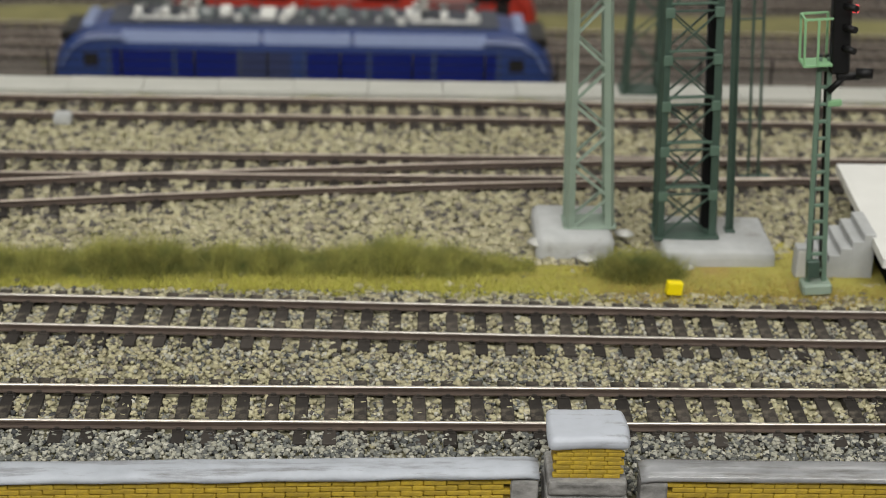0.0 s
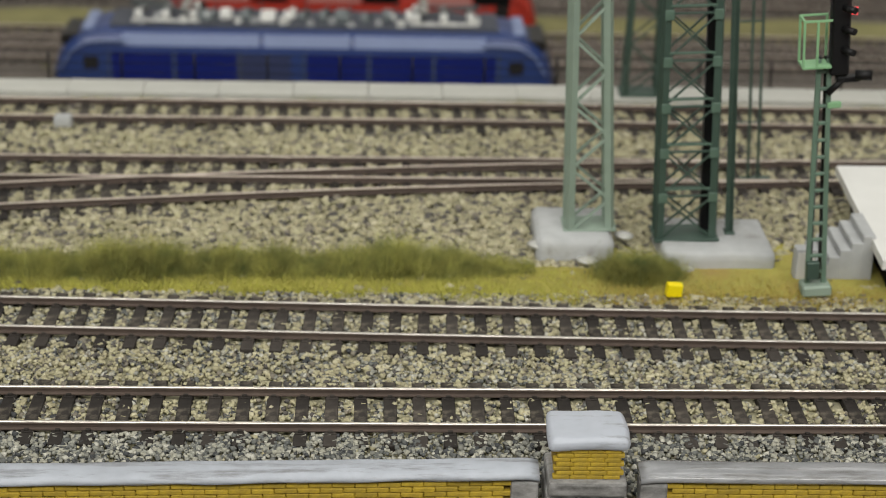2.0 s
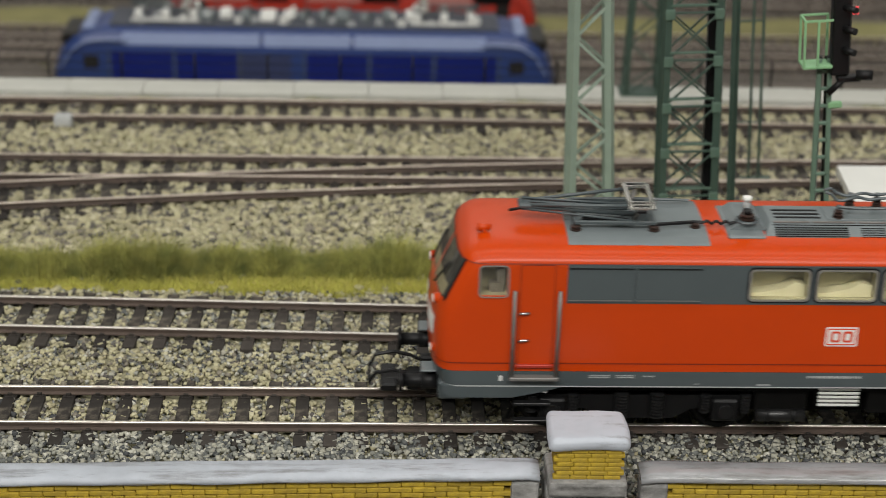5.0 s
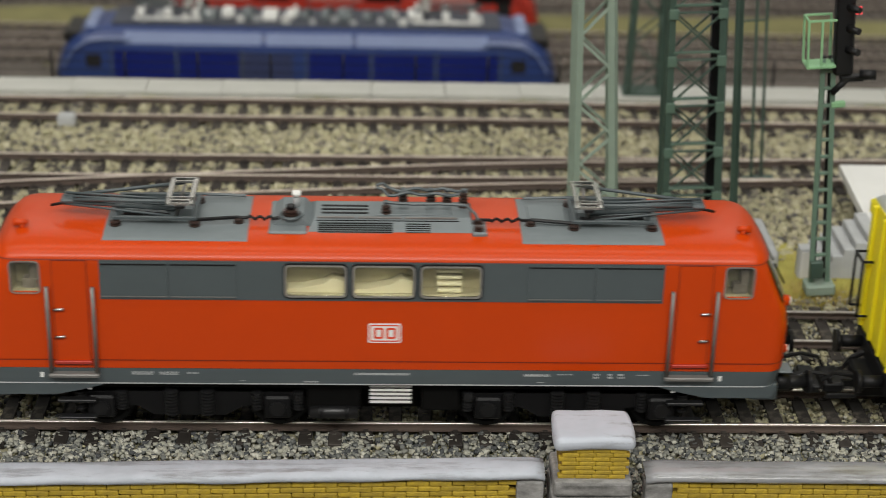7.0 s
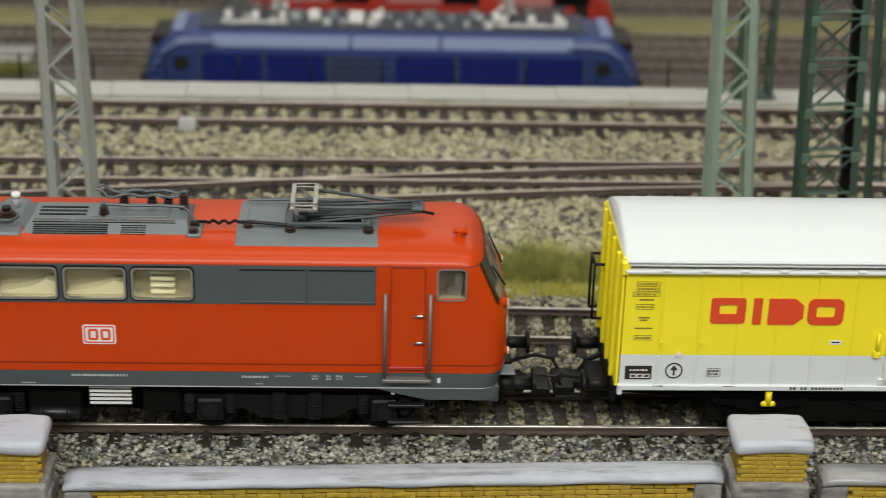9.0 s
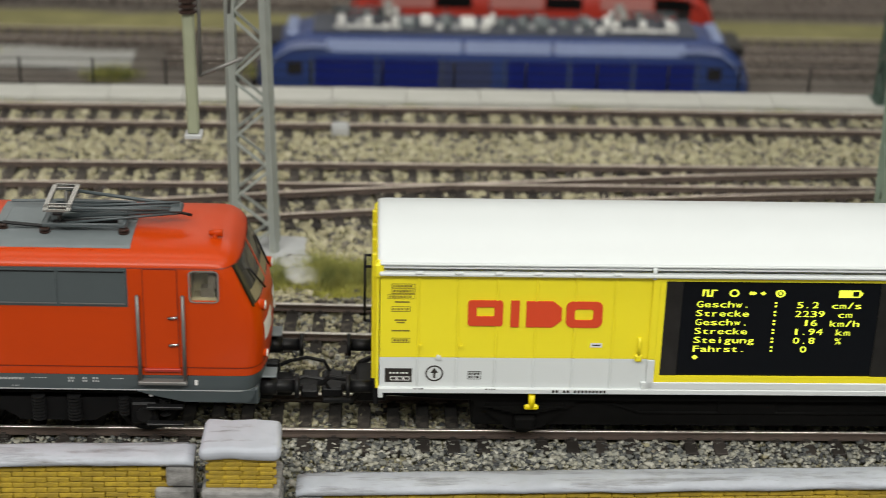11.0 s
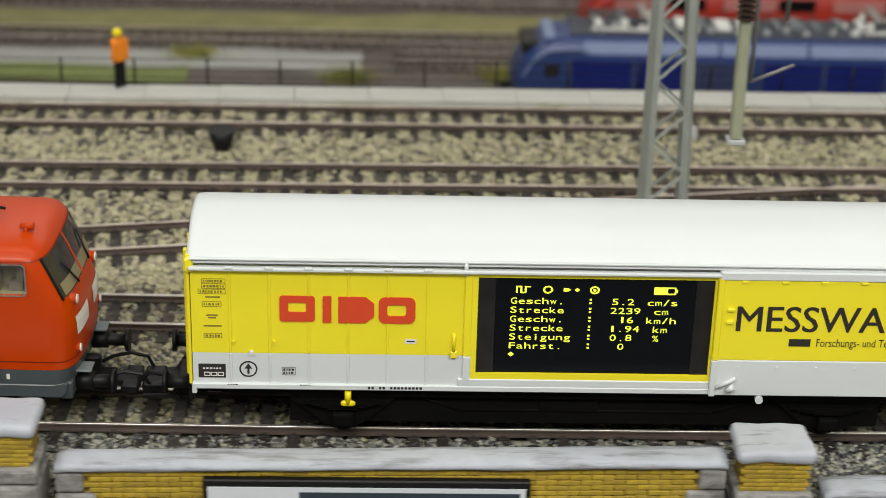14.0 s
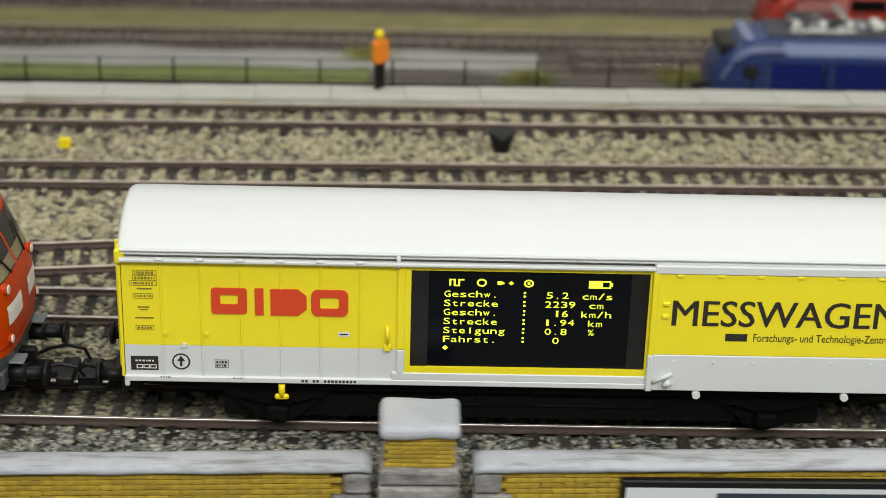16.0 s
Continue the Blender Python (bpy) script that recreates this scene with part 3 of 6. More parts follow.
def poster_board(x0, x1, ztop):
    p = thing("poster_board", mm_pose(0, 0, 0), "dark framed poster board on the yellow brick wall", "poster board", "poster boards on the wall")
    part("board", box(bm_new(), x0, x1, -39.6, -37.6, ztop - 34, ztop, 0.3), BLACK, p)
    part("poster", box(bm_new(), x0 + 1.0, x1 - 1.0, -39.85, -39.65, ztop - 33, ztop - 1.6), POSTERWHITE, p, "pale poster border")
    part("poster_field", box(bm_new(), x0 + 20.5, x1 - 2.2, -40.0, -39.87, ztop - 32, ztop - 2.7), POSTERDARK, p, "dark blue printed poster field")
    for i in range(5):
        part("lettering", box(bm_new(), x1 - 13.5 + 2.2 * i, x1 - 12.0 + 2.2 * i, -40.1, -40.02, ztop - 6.0, ztop - 4.2), PRINT_WHITE, p)
    return p


# ---- masts ----
def lattice(name, parent, mat, w0, w1, d0, d1, h, panels, leg, brace, cross=False):
    """Four corner angles with zigzag or crossed bracing, tapering from w0 x d0 to w1 x d1."""
    def at(sx, sy, t):
        return Vector((sx * (w0 + (w1 - w0) * t) / 2, sy * (d0 + (d1 - d0) * t) / 2, h * t))
    for sx in (-1, 1):
        for sy in (-1, 1):
            part("leg", bar(bm_new(), at(sx, sy, 0), at(sx, sy, 1), leg, leg), mat, parent)
    for i in range(panels):
        t0, t1 = i / panels, (i + 1) / panels
        s = 1 if i % 2 else -1
        for sy in (-1, 1):
            part("brace", bar(bm_new(), at(s, sy, t0), at(-s, sy, t1), brace, brace * 0.6), mat, parent)
            if cross:
                part("brace", bar(bm_new(), at(-s, sy, t0) + Vector((0, 0.3, 0)), at(s, sy, t1) + Vector((0, 0.3, 0)), brace, brace * 0.6), mat, parent)
                part("strut", bar(bm_new(), at(-1, sy, t0), at(1, sy, t0), brace * 1.2, brace * 0.6), mat, parent)
        for sx in (-1, 1):
            part("brace", bar(bm_new(), at(sx, s, t0), at(sx, -s, t1), brace, brace * 0.6), mat, parent)


def catenary_mast(x, y, z, mat, height, label, lean=0.0, leg=2.0, brace=1.05):
    m = thing("catenary_mast", mm_pose(x, y, z, 0, lean, 0), label, "catenary mast", "lattice catenary masts")
    lattice("mast", m, mat, 11.2, 7.4, 7.6, 5.4, height, int(height / 9), leg, brace)
    bm = bm_new()
    box(bm, -7.4, 7.4, -5, 5, 0, 0.8, 0.1)
    part("base_plate", bm, mat, m)
    return m


def footing(x0, x1, y0, y1, z, label, chamfer=1.5):
    bm = box(bm_new(), x0, x1, y0, y1, -5, z, chamfer)
    bmesh.ops.subdivide_edges(bm, edges=list(bm.edges), cuts=2, use_grid_fill=True)
    for v in bm.verts:
        v.co += Vector((0.5, 0.5, 0.3)) * noise.noise(v.co * 0.11)
    return tagged(part("concrete_footing", bm, CONCRETE, smooth=True), label, "footing", "concrete mast footings")


def glue_blob(x, y, z, r):
    t = bmesh.new()
    bmesh.ops.create_icosphere(t, subdivisions=3, radius=r)
    for v in t.verts:
        v.co = Vector((v.co.x * 1.3, v.co.y, v.co.z * 0.5)) * (1 + 0.2 * noise.noise(v.co * 0.5))
    return tagged(part("glue_drop", t, GLUE, smooth=True, at=mm_pose(x, y, z)), "clear glossy drop of dried glue on the footing", "glue drop")


def portal_tower(x, y, z):
    t = thing("portal_tower", mm_pose(x, y, z, 0, -2.6, 0), "dark green crossed lattice tower on a concrete slab", "lattice tower")
    lattice("tower", t, DARKGREEN, 15.0, 13.4, 6.6, 6.0, 118, 9, 1.9, 0.72, cross=True)
    for k in range(1, 9):
        zz = 118 * k / 9
        wk = (15.0 - 1.6 * k / 9) / 2
        for sx in (-1, 1):
            part("gusset", box(bm_new(), sx * wk - 1.3 - 0.5 * sx, sx * wk + 1.3 - 0.5 * sx, -4.6, -4.1, zz - 1.6, zz + 1.3, 0.15), TOWERGREEN, t, "lighter green gusset plate")
        part("strut", bar(bm_new(), (-wk, -3.5, zz + 2.2), (wk, -3.5, zz + 2.2), 0.7, 0.5), TOWERGREEN, t)
    # Black strip stands in for the shaded far leg of the tower.
    part("dark_leg", box(bm_new(), 4.6, 7.2, 0.5, 3.2, 0.8, 118, 0.2), BLACK, t, "black strip added inside one corner for the shaded leg")
    part("base_plate", box(bm_new(), -9.0, 9.0, -5.5, 5.5, 0, 0.8, 0.1), DARKGREEN, t)
    return t


def thin_mast(x, y, z, h, w, label, n=6):
    t = thing("ladder_mast", mm_pose(x, y, z, 0, -3.5, 0), label, "ladder mast")
    for sx in (-1, 0.2, 1):
        part("rail", bar(bm_new(), (sx * w / 2, 0, 0), (sx * w / 2, 0, h), 0.8, 0.8), DARKGREEN, t)
    for k in range(n):
        part("rung", bar(bm_new(), (-w / 2, 0, h * (k + 0.6) / n), (w / 2, 0, h * (k + 0.6) / n), 0.5, 0.5), DARKGREEN, t)
    part("foot", box(bm_new(), -w, w, -2, 2, -1, 0.6, 0.2), DARKGREEN, t)
    return t


def light_signal(x, y, z):
    s = thing("light_signal", mm_pose(x, y, z, 0, -4.2, 0), "green lattice signal mast with black light head showing red", "railway signal")
    part("foot", box(bm_new(), -3.9, 3.9, -3, 3, 0, 3.2, 0.5), MASTGREEN, s)
    for sx in (-1, 1):
        part("upright", bar(bm_new(), (sx * 2.2, 0, 3), (sx * 1.3, 0, 66), 1.0, 1.2), SIGNALGREEN, s)
        part("rear_upright", bar(bm_new(), (sx * 1.5 + 0.5, 2.6, 3), (sx * 0.9 + 0.4, 2.4, 66), 1.4, 1.0), BLACK, s)
    for k in range(13):
        zz = 6 + k * 4.7
        part("rung", box(bm_new(), -2.2 + 0.07 * k, 2.2 - 0.07 * k, -0.5, 0.5, zz, zz + 0.8, 0.1), SIGNALGREEN, s)
    part("junction_box", box(bm_new(), -2.9, 0.6, -2.4, -0.6, 5, 10, 0.3), DARKGREEN, s)
    part("bracket", box(bm_new(), 1.2, 4.8, -0.8, 0.8, 52.8, 54.4, 0.2), LIGHTGREEN, s, "light green bracket")
    head = part("signal_head", box(bm_new(), 1.2, 6.0, -2.4, 1.0, 62, 99, 0.5), BLACK, s, "black signal screen")
    for zz in (67, 72.5, 78, 83.5, 89):
        part("hood", rod(bm_new(), (4.2, -2.2, zz + 2), (6.2, -5.4, zz + 2), 0.9, 10), BLACK, head)
    part("lamp", rod(bm_new(), (5.8, -3.0, 79.4), (7.2, -3.4, 79.4), 1.0, 12), SIGNAL_RED, head, "glowing red signal lamp")
    arm = part("distant_arm", box(bm_new(), 3.0, 9.0, -2.0, 0.5, 60.0, 61.6, 0.3), BLACK, s)
    part("distant_lamp", rod(bm_new(), (7.5, -2.4, 62.2), (11.6, -3.4, 62.2), 1.4, 10), BLACK, arm)
    part("lower_arm", rod(bm_new(), (1.0, -1, 57), (5, -1.2, 61), 0.9, 8), BLACK, s)
    # basket of light green rods
    cage = part("basket_floor", box(bm_new(), -6.0, 1.4, -3.0, 3.0, 64.4, 65.1, 0.1), LIGHTGREEN, s)
    for px, py in ((-5.8, -2.8), (-2.4, -2.8), (-5.8, 2.8), (1.0, 2.8)):
        part("basket_post", bar(bm_new(), (px, py, 64.8), (px, py, 77), 0.55, 0.55), LIGHTGREEN, cage)
    for zz in (77,):
        bm = bm_new()
        bar(bm, (-5.8, -2.8, zz), (1.2, -2.8, zz), 0.5, 0.5)
        bar(bm, (-5.8, 2.8, zz), (1.2, 2.8, zz), 0.5, 0.5)
        bar(bm, (-5.8, -2.8, zz), (-5.8, 2.8, zz), 0.5, 0.5)
        part("basket_rail", bm, LIGHTGREEN, cage)
    return s


def hanging_gantry():
    """A beam above the near tracks, from the mast to the tube that hangs over the near line."""
    g = thing("gantry_arm", mm_pose(-125.3, 96, -3.4, 0, -0.9, 0), "grey lattice mast with crossbeam and hanging tube", "catenary mast")
    lattice("mast", g, MASTGREY, 11.2, 7.6, 7.6, 5.6, 132, 15, 2.0, 1.0)
    part("base_plate", box(bm_new(), -7.4, 7.4, -5, 5, 0, 0.8, 0.1), MASTGREY, g)
    beam = part("crossbeam", box(bm_new(), -2, 2, -117, 4, 128, 132, 0.3), MASTGREY, g)
    for sy in range(12):
        part("batten", box(bm_new(), -2.3, 2.3, -114 + 9.6 * sy, -112.4 + 9.6 * sy, 127.4, 132.6, 0.1), MASTGREY, beam)
    drop = part("hanging_tube", box(bm_new(), -4.6, -2.2, -101.2, -98.4, 74.8, 125.4, 0.4), TUBE, g, "grey-green square tube", at=mm_pose(0.3, -10, 2.8))
    part("end_cap", box(bm_new(), -5.2, -1.6, -101.8, -97.8, 73.9, 74.9, 0.2), CONCRETE, drop, "pale end cap")
    part("insulator", lathe(-3.4, -100.4, 101, 110, 1.9, 1.2, 1.2), BROWN, drop, "dark ribbed insulator")
    for a, b in (((-1.4, 87.5), (-0.6, 128)), ((-1.6, 87.6), (7.4, 91.4)), ((5.0, 101.0), (6.4, 128))):
        part("stay", rod(bm_new(), (a[0], -100.4, a[1]), (b[0], -100.6, b[1]), 0.42, 6), RAILGREY, drop, "thin pale stay")
    return g


# ---- small things of the yard ----
def fence():
    f = thing("fence", mm_pose(0, 0, 0), "thin dark wire fence along the walkway", "fence")
    xs = [-540 + 25.0 * i for i in range(38)]
    for x in xs:
        part("post", rod(bm_new(), (x, back_line(x) + 27.6, -1), (x, back_line(x) + 27.6, 9.6), 0.42, 6), BLACK, f)
    for z in (2.6, 5.9, 9.2):
        for a, b in zip(xs, xs[1:]):
            part("wire", rod(bm_new(), (a, back_line(a) + 27.6, z), (b, back_line(b) + 27.6, z), 0.15, 5), BLACK, f)
    return f


def worker_figure(x, y):
    """A small model figure, as one plain painted shape."""
    bm = bm_new()
    box(bm, -2.0, -0.2, -1, 1, 0, 9.5, 0.4)
    box(bm, 0.3, 2.1, -1, 1, 0, 9.5, 0.4)
    n1 = len(bm.faces)
    box(bm, -2.7, 2.7, -1.5, 1.5, 9.2, 17.6, 0.8, seg=2)
    box(bm, -3.5, -2.3, -1.9, 0.6, 10.5, 17.0, 0.5)
    box(bm, 2.2, 3.4, -1.6, 0.6, 9.6, 17.0, 0.5)
    n2 = len(bm.faces)
    t = bmesh.new()
    bmesh.ops.create_icosphere(t, subdivisions=2, radius=1.75)
    bmesh.ops.translate(t, vec=(-0.6, -0.3, 19.6), verts=t.verts)
    merge(bm, t)
    bm.faces.ensure_lookup_table()
    for i, f in enumerate(bm.faces):
        f.material_index = 0 if i < n1 else (1 if i < n2 else 2)
    ob = part("worker_figurine", bm, BLACK, at=mm_pose(x, y, 0.2, 0, 0, 50))
    ob.data.materials.append(ORANGE)
    ob.data.materials.append(SIGNYELLOW)
    return tagged(ob, "small painted figurine with orange vest and yellow helmet", "figurine")


def bucket(x, y):
    bm = rod(bm_new(), (0, 0, 0), (0, 0, 7.2), 2.3, 16, 4.6)
    ob = part("funnel", bm, BLACK, at=mm_pose(x, y, -2.6))
    return tagged(ob, "black plastic funnel standing beside the track", "funnel")


def marker(x, y, z, s, label):
    bm = box(bm_new(), -s, s, -s * 0.6, s * 0.6, 0, s * 1.7, 0.3, seg=2)
    return tagged(part("track_marker", bm, SIGNYELLOW, at=mm_pose(x, y, z, 0, 6, 8)), label, "marker")


def relay_box(x, y):
    b = thing("switch_motor", mm_pose(x, y, -2), "small pale grey switch motor beside the rail", "switch motor")
    part("housing", box(bm_new(), -2.9, 2.9, -2.1, 2.1, 0, 3.2, 0.6, seg=2), CONCRETE, b)
    part("lid", box(bm_new(), -2.4, 2.4, -1.7, 1.7, 3.15, 3.7, 0.2), CONCRETE, b)
    return b


def platform():
    p = thing("station_platform", mm_pose(0, 0, 0), "white station platform end with ramped edge", "platform", kind="structure")
    # Assumed inset support; its near-black colour holds the shade under the deck.
    for z0, z1, inset, mat, name in ((7.4, 10.0, 0.0, PLATFORM, "deck"), (-5.0, 7.4, 4.5, UNDER, "shaded_support")):
        top = [(135.2 + inset, 130.0 - inset), (132.3 + inset, 62.0 + inset), (420, 66.0 + inset), (420, 131.0 - inset)]
        bm = bm_new()
        v = [bm.verts.new((x, y, z1)) for x, y in top]
        lo = [bm.verts.new((x, y, z0)) for x, y in top]
        bm.faces.new(v)
        bm.faces.new(lo[::-1])
        for i in range(4):
            bm.faces.new((v[i], v[(i + 1) % 4], lo[(i + 1) % 4], lo[i]))
        part(name, bm, mat, p)
    return p


def stair_block():
    s = thing("stair_block", mm_pose(0, 0, 0), "grey moulded steps beside the platform end", "steps")
    for k in range(5):
        part("step", box(bm_new(), 118.5 + k * 3.0, 121.9 + k * 3.0, 76, 92, -4, 2.5 + k * 2.1, 0.25), CONCRETE, s)
    c = thing("cable_cabinet", mm_pose(115.4, 78, -3), "small grey cable cabinet beside the signal", "cabinet")
    part("body", box(bm_new(), -2.8, 2.8, -2, 2, 0, 9.6, 0.3), CONCRETE, c)
    part("door", box(bm_new(), -2.3, 2.3, -2.25, -1.95, 0.8, 8.8, 0.1), PLATFORM, c)
    return s


def grass_field(name, label, mat, count, place, length, width, seed):
    """Thin upright blades, each one narrow triangle pair."""
    rng = np.random.default_rng(seed)
    p = place(rng, count)
    n = len(p)
    h = length[0] + (length[1] - length[0]) * rng.random(n)
    h = h * p[:, 3]
    a = rng.random(n) * 6.283
    lean = 1.25 * rng.random(n) * h
    la = rng.random(n) * 6.283
    dx, dy = np.cos(a) * width, np.sin(a) * width
    b0 = p[:, :3] + np.stack([dx, dy, np.zeros(n)], 1)
    b1 = p[:, :3] - np.stack([dx, dy, np.zeros(n)], 1)
    tip = p[:, :3] + np.stack([np.cos(la) * lean, np.sin(la) * lean, h], 1)
    v = np.stack([b0, b1, tip], 1).reshape(-1, 3) * MM
    me = bpy.data.meshes.new(name)
    me.vertices.add(len(v))
    me.vertices.foreach_set("co", v.ravel())
    me.loops.add(len(v))
    me.loops.foreach_set("vertex_index", np.arange(len(v)))
    me.polygons.add(n)
    me.polygons.foreach_set("loop_start", np.arange(0, 3 * n, 3))
    me.update()
    me.materials.append(mat)
    return tagged(new(name, me), label, "grass", kind="stuff")


def bush_place(rng, n):
    x = rng.uniform(-122, 42, n)
    y = 80.5 + 0.02 * x + rng.normal(0, 3.4, n) + np.where(x < -60, -1.5, 0)
    k = 0.62 + 0.38 * np.sin(x * 0.13 + 1.0) * np.sin(x * 0.051 + 2.0) + 0.2 * np.sin(x * 0.4)
    k = k + 0.22 * np.sin(x * 0.73 + y) * np.sin(x * 0.31 + 2 * y) + 0.18 * np.sin(x * 1.3 + 0.7 * y)
    k = np.maximum(k, 0.4) * np.clip((42 - x) / 25, 0.15, 1)
    m = rng.random(n) < 0.16
    x = np.where(m, rng.normal(70, 4.5, n), x)
    y = np.where(m, rng.normal(77, 2.5, n), y)
    k = np.where(m, 0.75, k)
    return np.stack([x, y, np.full(n, -3.0), np.clip(k, 0.2, 1.2)], 1)


def turf_place(rng, n):
    x = rng.uniform(-118, 150, n)
    y = rng.uniform(58, 86, n)
    keep = (y > 63.3 - 0.03 * x + 1.5 * np.sin(x * 0.2) - 3 * (x > 50)) & ~((x > 42) & (y > 80))
    keep &= rng.random(n) > np.clip((x - 45) / 25, 0, 0.8)
    x, y = x[keep], y[keep]
    return np.stack([x, y, np.full(len(x), -3.2), np.full(len(x), 1.0)], 1)


def brown_place(rng, n):
    x = rng.uniform(44, 142, n)
    y = rng.uniform(58, 90, n)
    keep = (y > 58.5 + 1.5 * np.sin(x * 0.2)) & ~((y > 81) & (x < 109)) & (rng.random(n) < np.clip((x - 44) / 20, 0, 1))
    x, y = x[keep], y[keep]
    return np.stack([x, y, np.full(len(x), -3.2), np.full(len(x), 1.0)], 1)


def weed_place(rng, n):
    c = rng.integers(0, 26, n)
    cx = -440 + c * 24 + 9 * np.sin(c * 2.3)
    x = cx + rng.normal(0, 4.0, n)
    y = vec_line(back_line, x) + 13.0 + rng.normal(0, 1.0, n)
    return np.stack([x, y, np.full(n, -3.4), 0.5 + 0.5 * np.sin(c * 5.1) ** 2], 1)


def low_bush_place(rng, n):
    m = rng.integers(0, 4, n)
    cx = np.array([-222.0, -146.0, -300.0, -165.0])[m]
    cy = np.array([473.0, 478.0, 505.0, 440.0])[m]
    return np.stack([cx + rng.normal(0, 6, n), cy + rng.normal(0, 4, n), np.full(n, -83.0), np.full(n, 1.0)], 1)


# ---- rolling stock: local x along the vehicle, 0 in its middle, z 0 at the rail head ----
def body_size(z):
    """Half length and half width of the electric locomotive's shell at a height."""
    zs = [12.6, 14.6, 18.3, 22.0, 28.0, 33.0, 43.9, 44.9, 45.8, 46.6, 47.2, 47.6]
    ls = [87.4, 89.0, 90.0, 90.3, 90.2, 89.4, 84.6, 84.0, 83.2, 82.2, 80.8, 78.0]
    ws = [16.9, 17.0, 17.0, 17.0, 17.0, 17.0, 16.9, 16.5, 15.6, 13.8, 10.6, 6.0]
    return float(np.interp(z, zs, ls)), float(np.interp(z, zs, ws))


def body_ring(z, grow=0.0, n=10):
    """Plan outline at a height: straight sides, bowed ends."""
    l, w = body_size(z)
    l, w = l + grow, w + grow
    nose = 6.5
    pts = []
    for i in range(-n, n + 1):
        a = math.pi / 2 * i / n
        pts.append((-(l - nose) - nose * max(0.0, math.cos(a)) ** 0.6, -w * math.copysign(abs(math.sin(a)) ** 0.6, math.sin(a))))
    return pts + [(-x, -y) for x, y in pts]


def shell(bm, heights, close_top=True, grow=0.0, close_foot=False):
    prev = None
    for z in heights:
        ring = [bm.verts.new((x, y, z)) for x, y in body_ring(z, grow)]
        if prev:
            for j in range(len(ring)):
                bm.faces.new((prev[j], prev[(j + 1) % len(ring)], ring[(j + 1) % len(ring)], ring[j]))
        elif close_foot:
            bm.faces.new(ring[::-1])
        prev = ring
    if close_top:
        bm.faces.new(prev)
    return bm


def carve(bm, mat, holes):
    """The closed shell with box-shaped openings (x0, x1, y0, y1, z0, z1) cut into it."""
    work = new("shell", mesh_of("shell", bm, mat, True))
    cutter = bm_new()
    for h in holes:
        box(cutter, *h, 0.0)
    knife = new("knife", mesh_of("knife", cutter, mat))
    mod = work.modifiers.new("openings", "BOOLEAN")
    mod.operation, mod.solver, mod.object = "DIFFERENCE", "EXACT", knife
    bpy.context.view_layer.update()
    me = bpy.data.meshes.new_from_object(work.evaluated_get(bpy.context.evaluated_depsgraph_get()))
    for ob in (work, knife):
        bpy.data.objects.remove(ob)
    me.set_sharp_from_angle(angle=radians(24))
    return me


def niche(bm, x0, x1, y0, y1, z0, z1):
    """The inside of a small room that is open towards y0."""
    a = [bm.verts.new((x, y0, z)) for x, z in ((x0, z0), (x1, z0), (x1, z1), (x0, z1))]
    b = [bm.verts.new((x, y1, z)) for x, z in ((x0, z0), (x1, z0), (x1, z1), (x0, z1))]
    bm.faces.new(b)
    for i in range(4):
        bm.faces.new((a[i], a[(i + 1) % 4], b[(i + 1) % 4], b[i]))
    return bm


def pane(bm, outline, y, thick, parent, label=""):
    """Clear glass that lets the light in."""
    ob = part("pane", plate(bm, outline, y - thick / 2, y + thick / 2), GLASS, parent, label)
    ob.visible_shadow = False
    return ob


def glyphs(bm, x0, x1, z0, z1, y, seed, rows=1):
    """Print too small to read: a row of short bars."""
    r = random.Random(seed)
    for q in range(rows):
        h = (z1 - z0) / rows
        x = x0
        while x < x1 - 0.2:
            wide = r.uniform(0.25, 0.6)
            box(bm, x, min(x1, x + wide), y - 0.015, y + 0.015, z0 + q * h, z0 + (q + 0.68) * h)
            x += wide + r.uniform(0.12, 0.3)
    return bm


def nose_patch(bm, end, z0, z1, y0, y1, grow, nz=6, ny=14):
    """A panel that follows the bowed, sloping end between two heights."""
    grid = []
    for k in range(nz + 1):
        z = z0 + (z1 - z0) * k / nz
        l, w = body_size(z)
        row = []
        for j in range(ny + 1):
            y = y0 + (y1 - y0) * j / ny
            s = min(1.0, abs(y) / w) ** (1 / 0.6)
            c = max(0.0, math.cos(math.asin(s)))
            row.append(bm.verts.new((end * ((l - 6.5) + 6.5 * c ** 0.6 + grow), y, z)))
        grid.append(row)
    for a, b in zip(grid, grid[1:]):
        for j in range(ny):
            bm.faces.new((a[j], a[j + 1], b[j + 1], b[j]))
    return bm


WHEELS = []


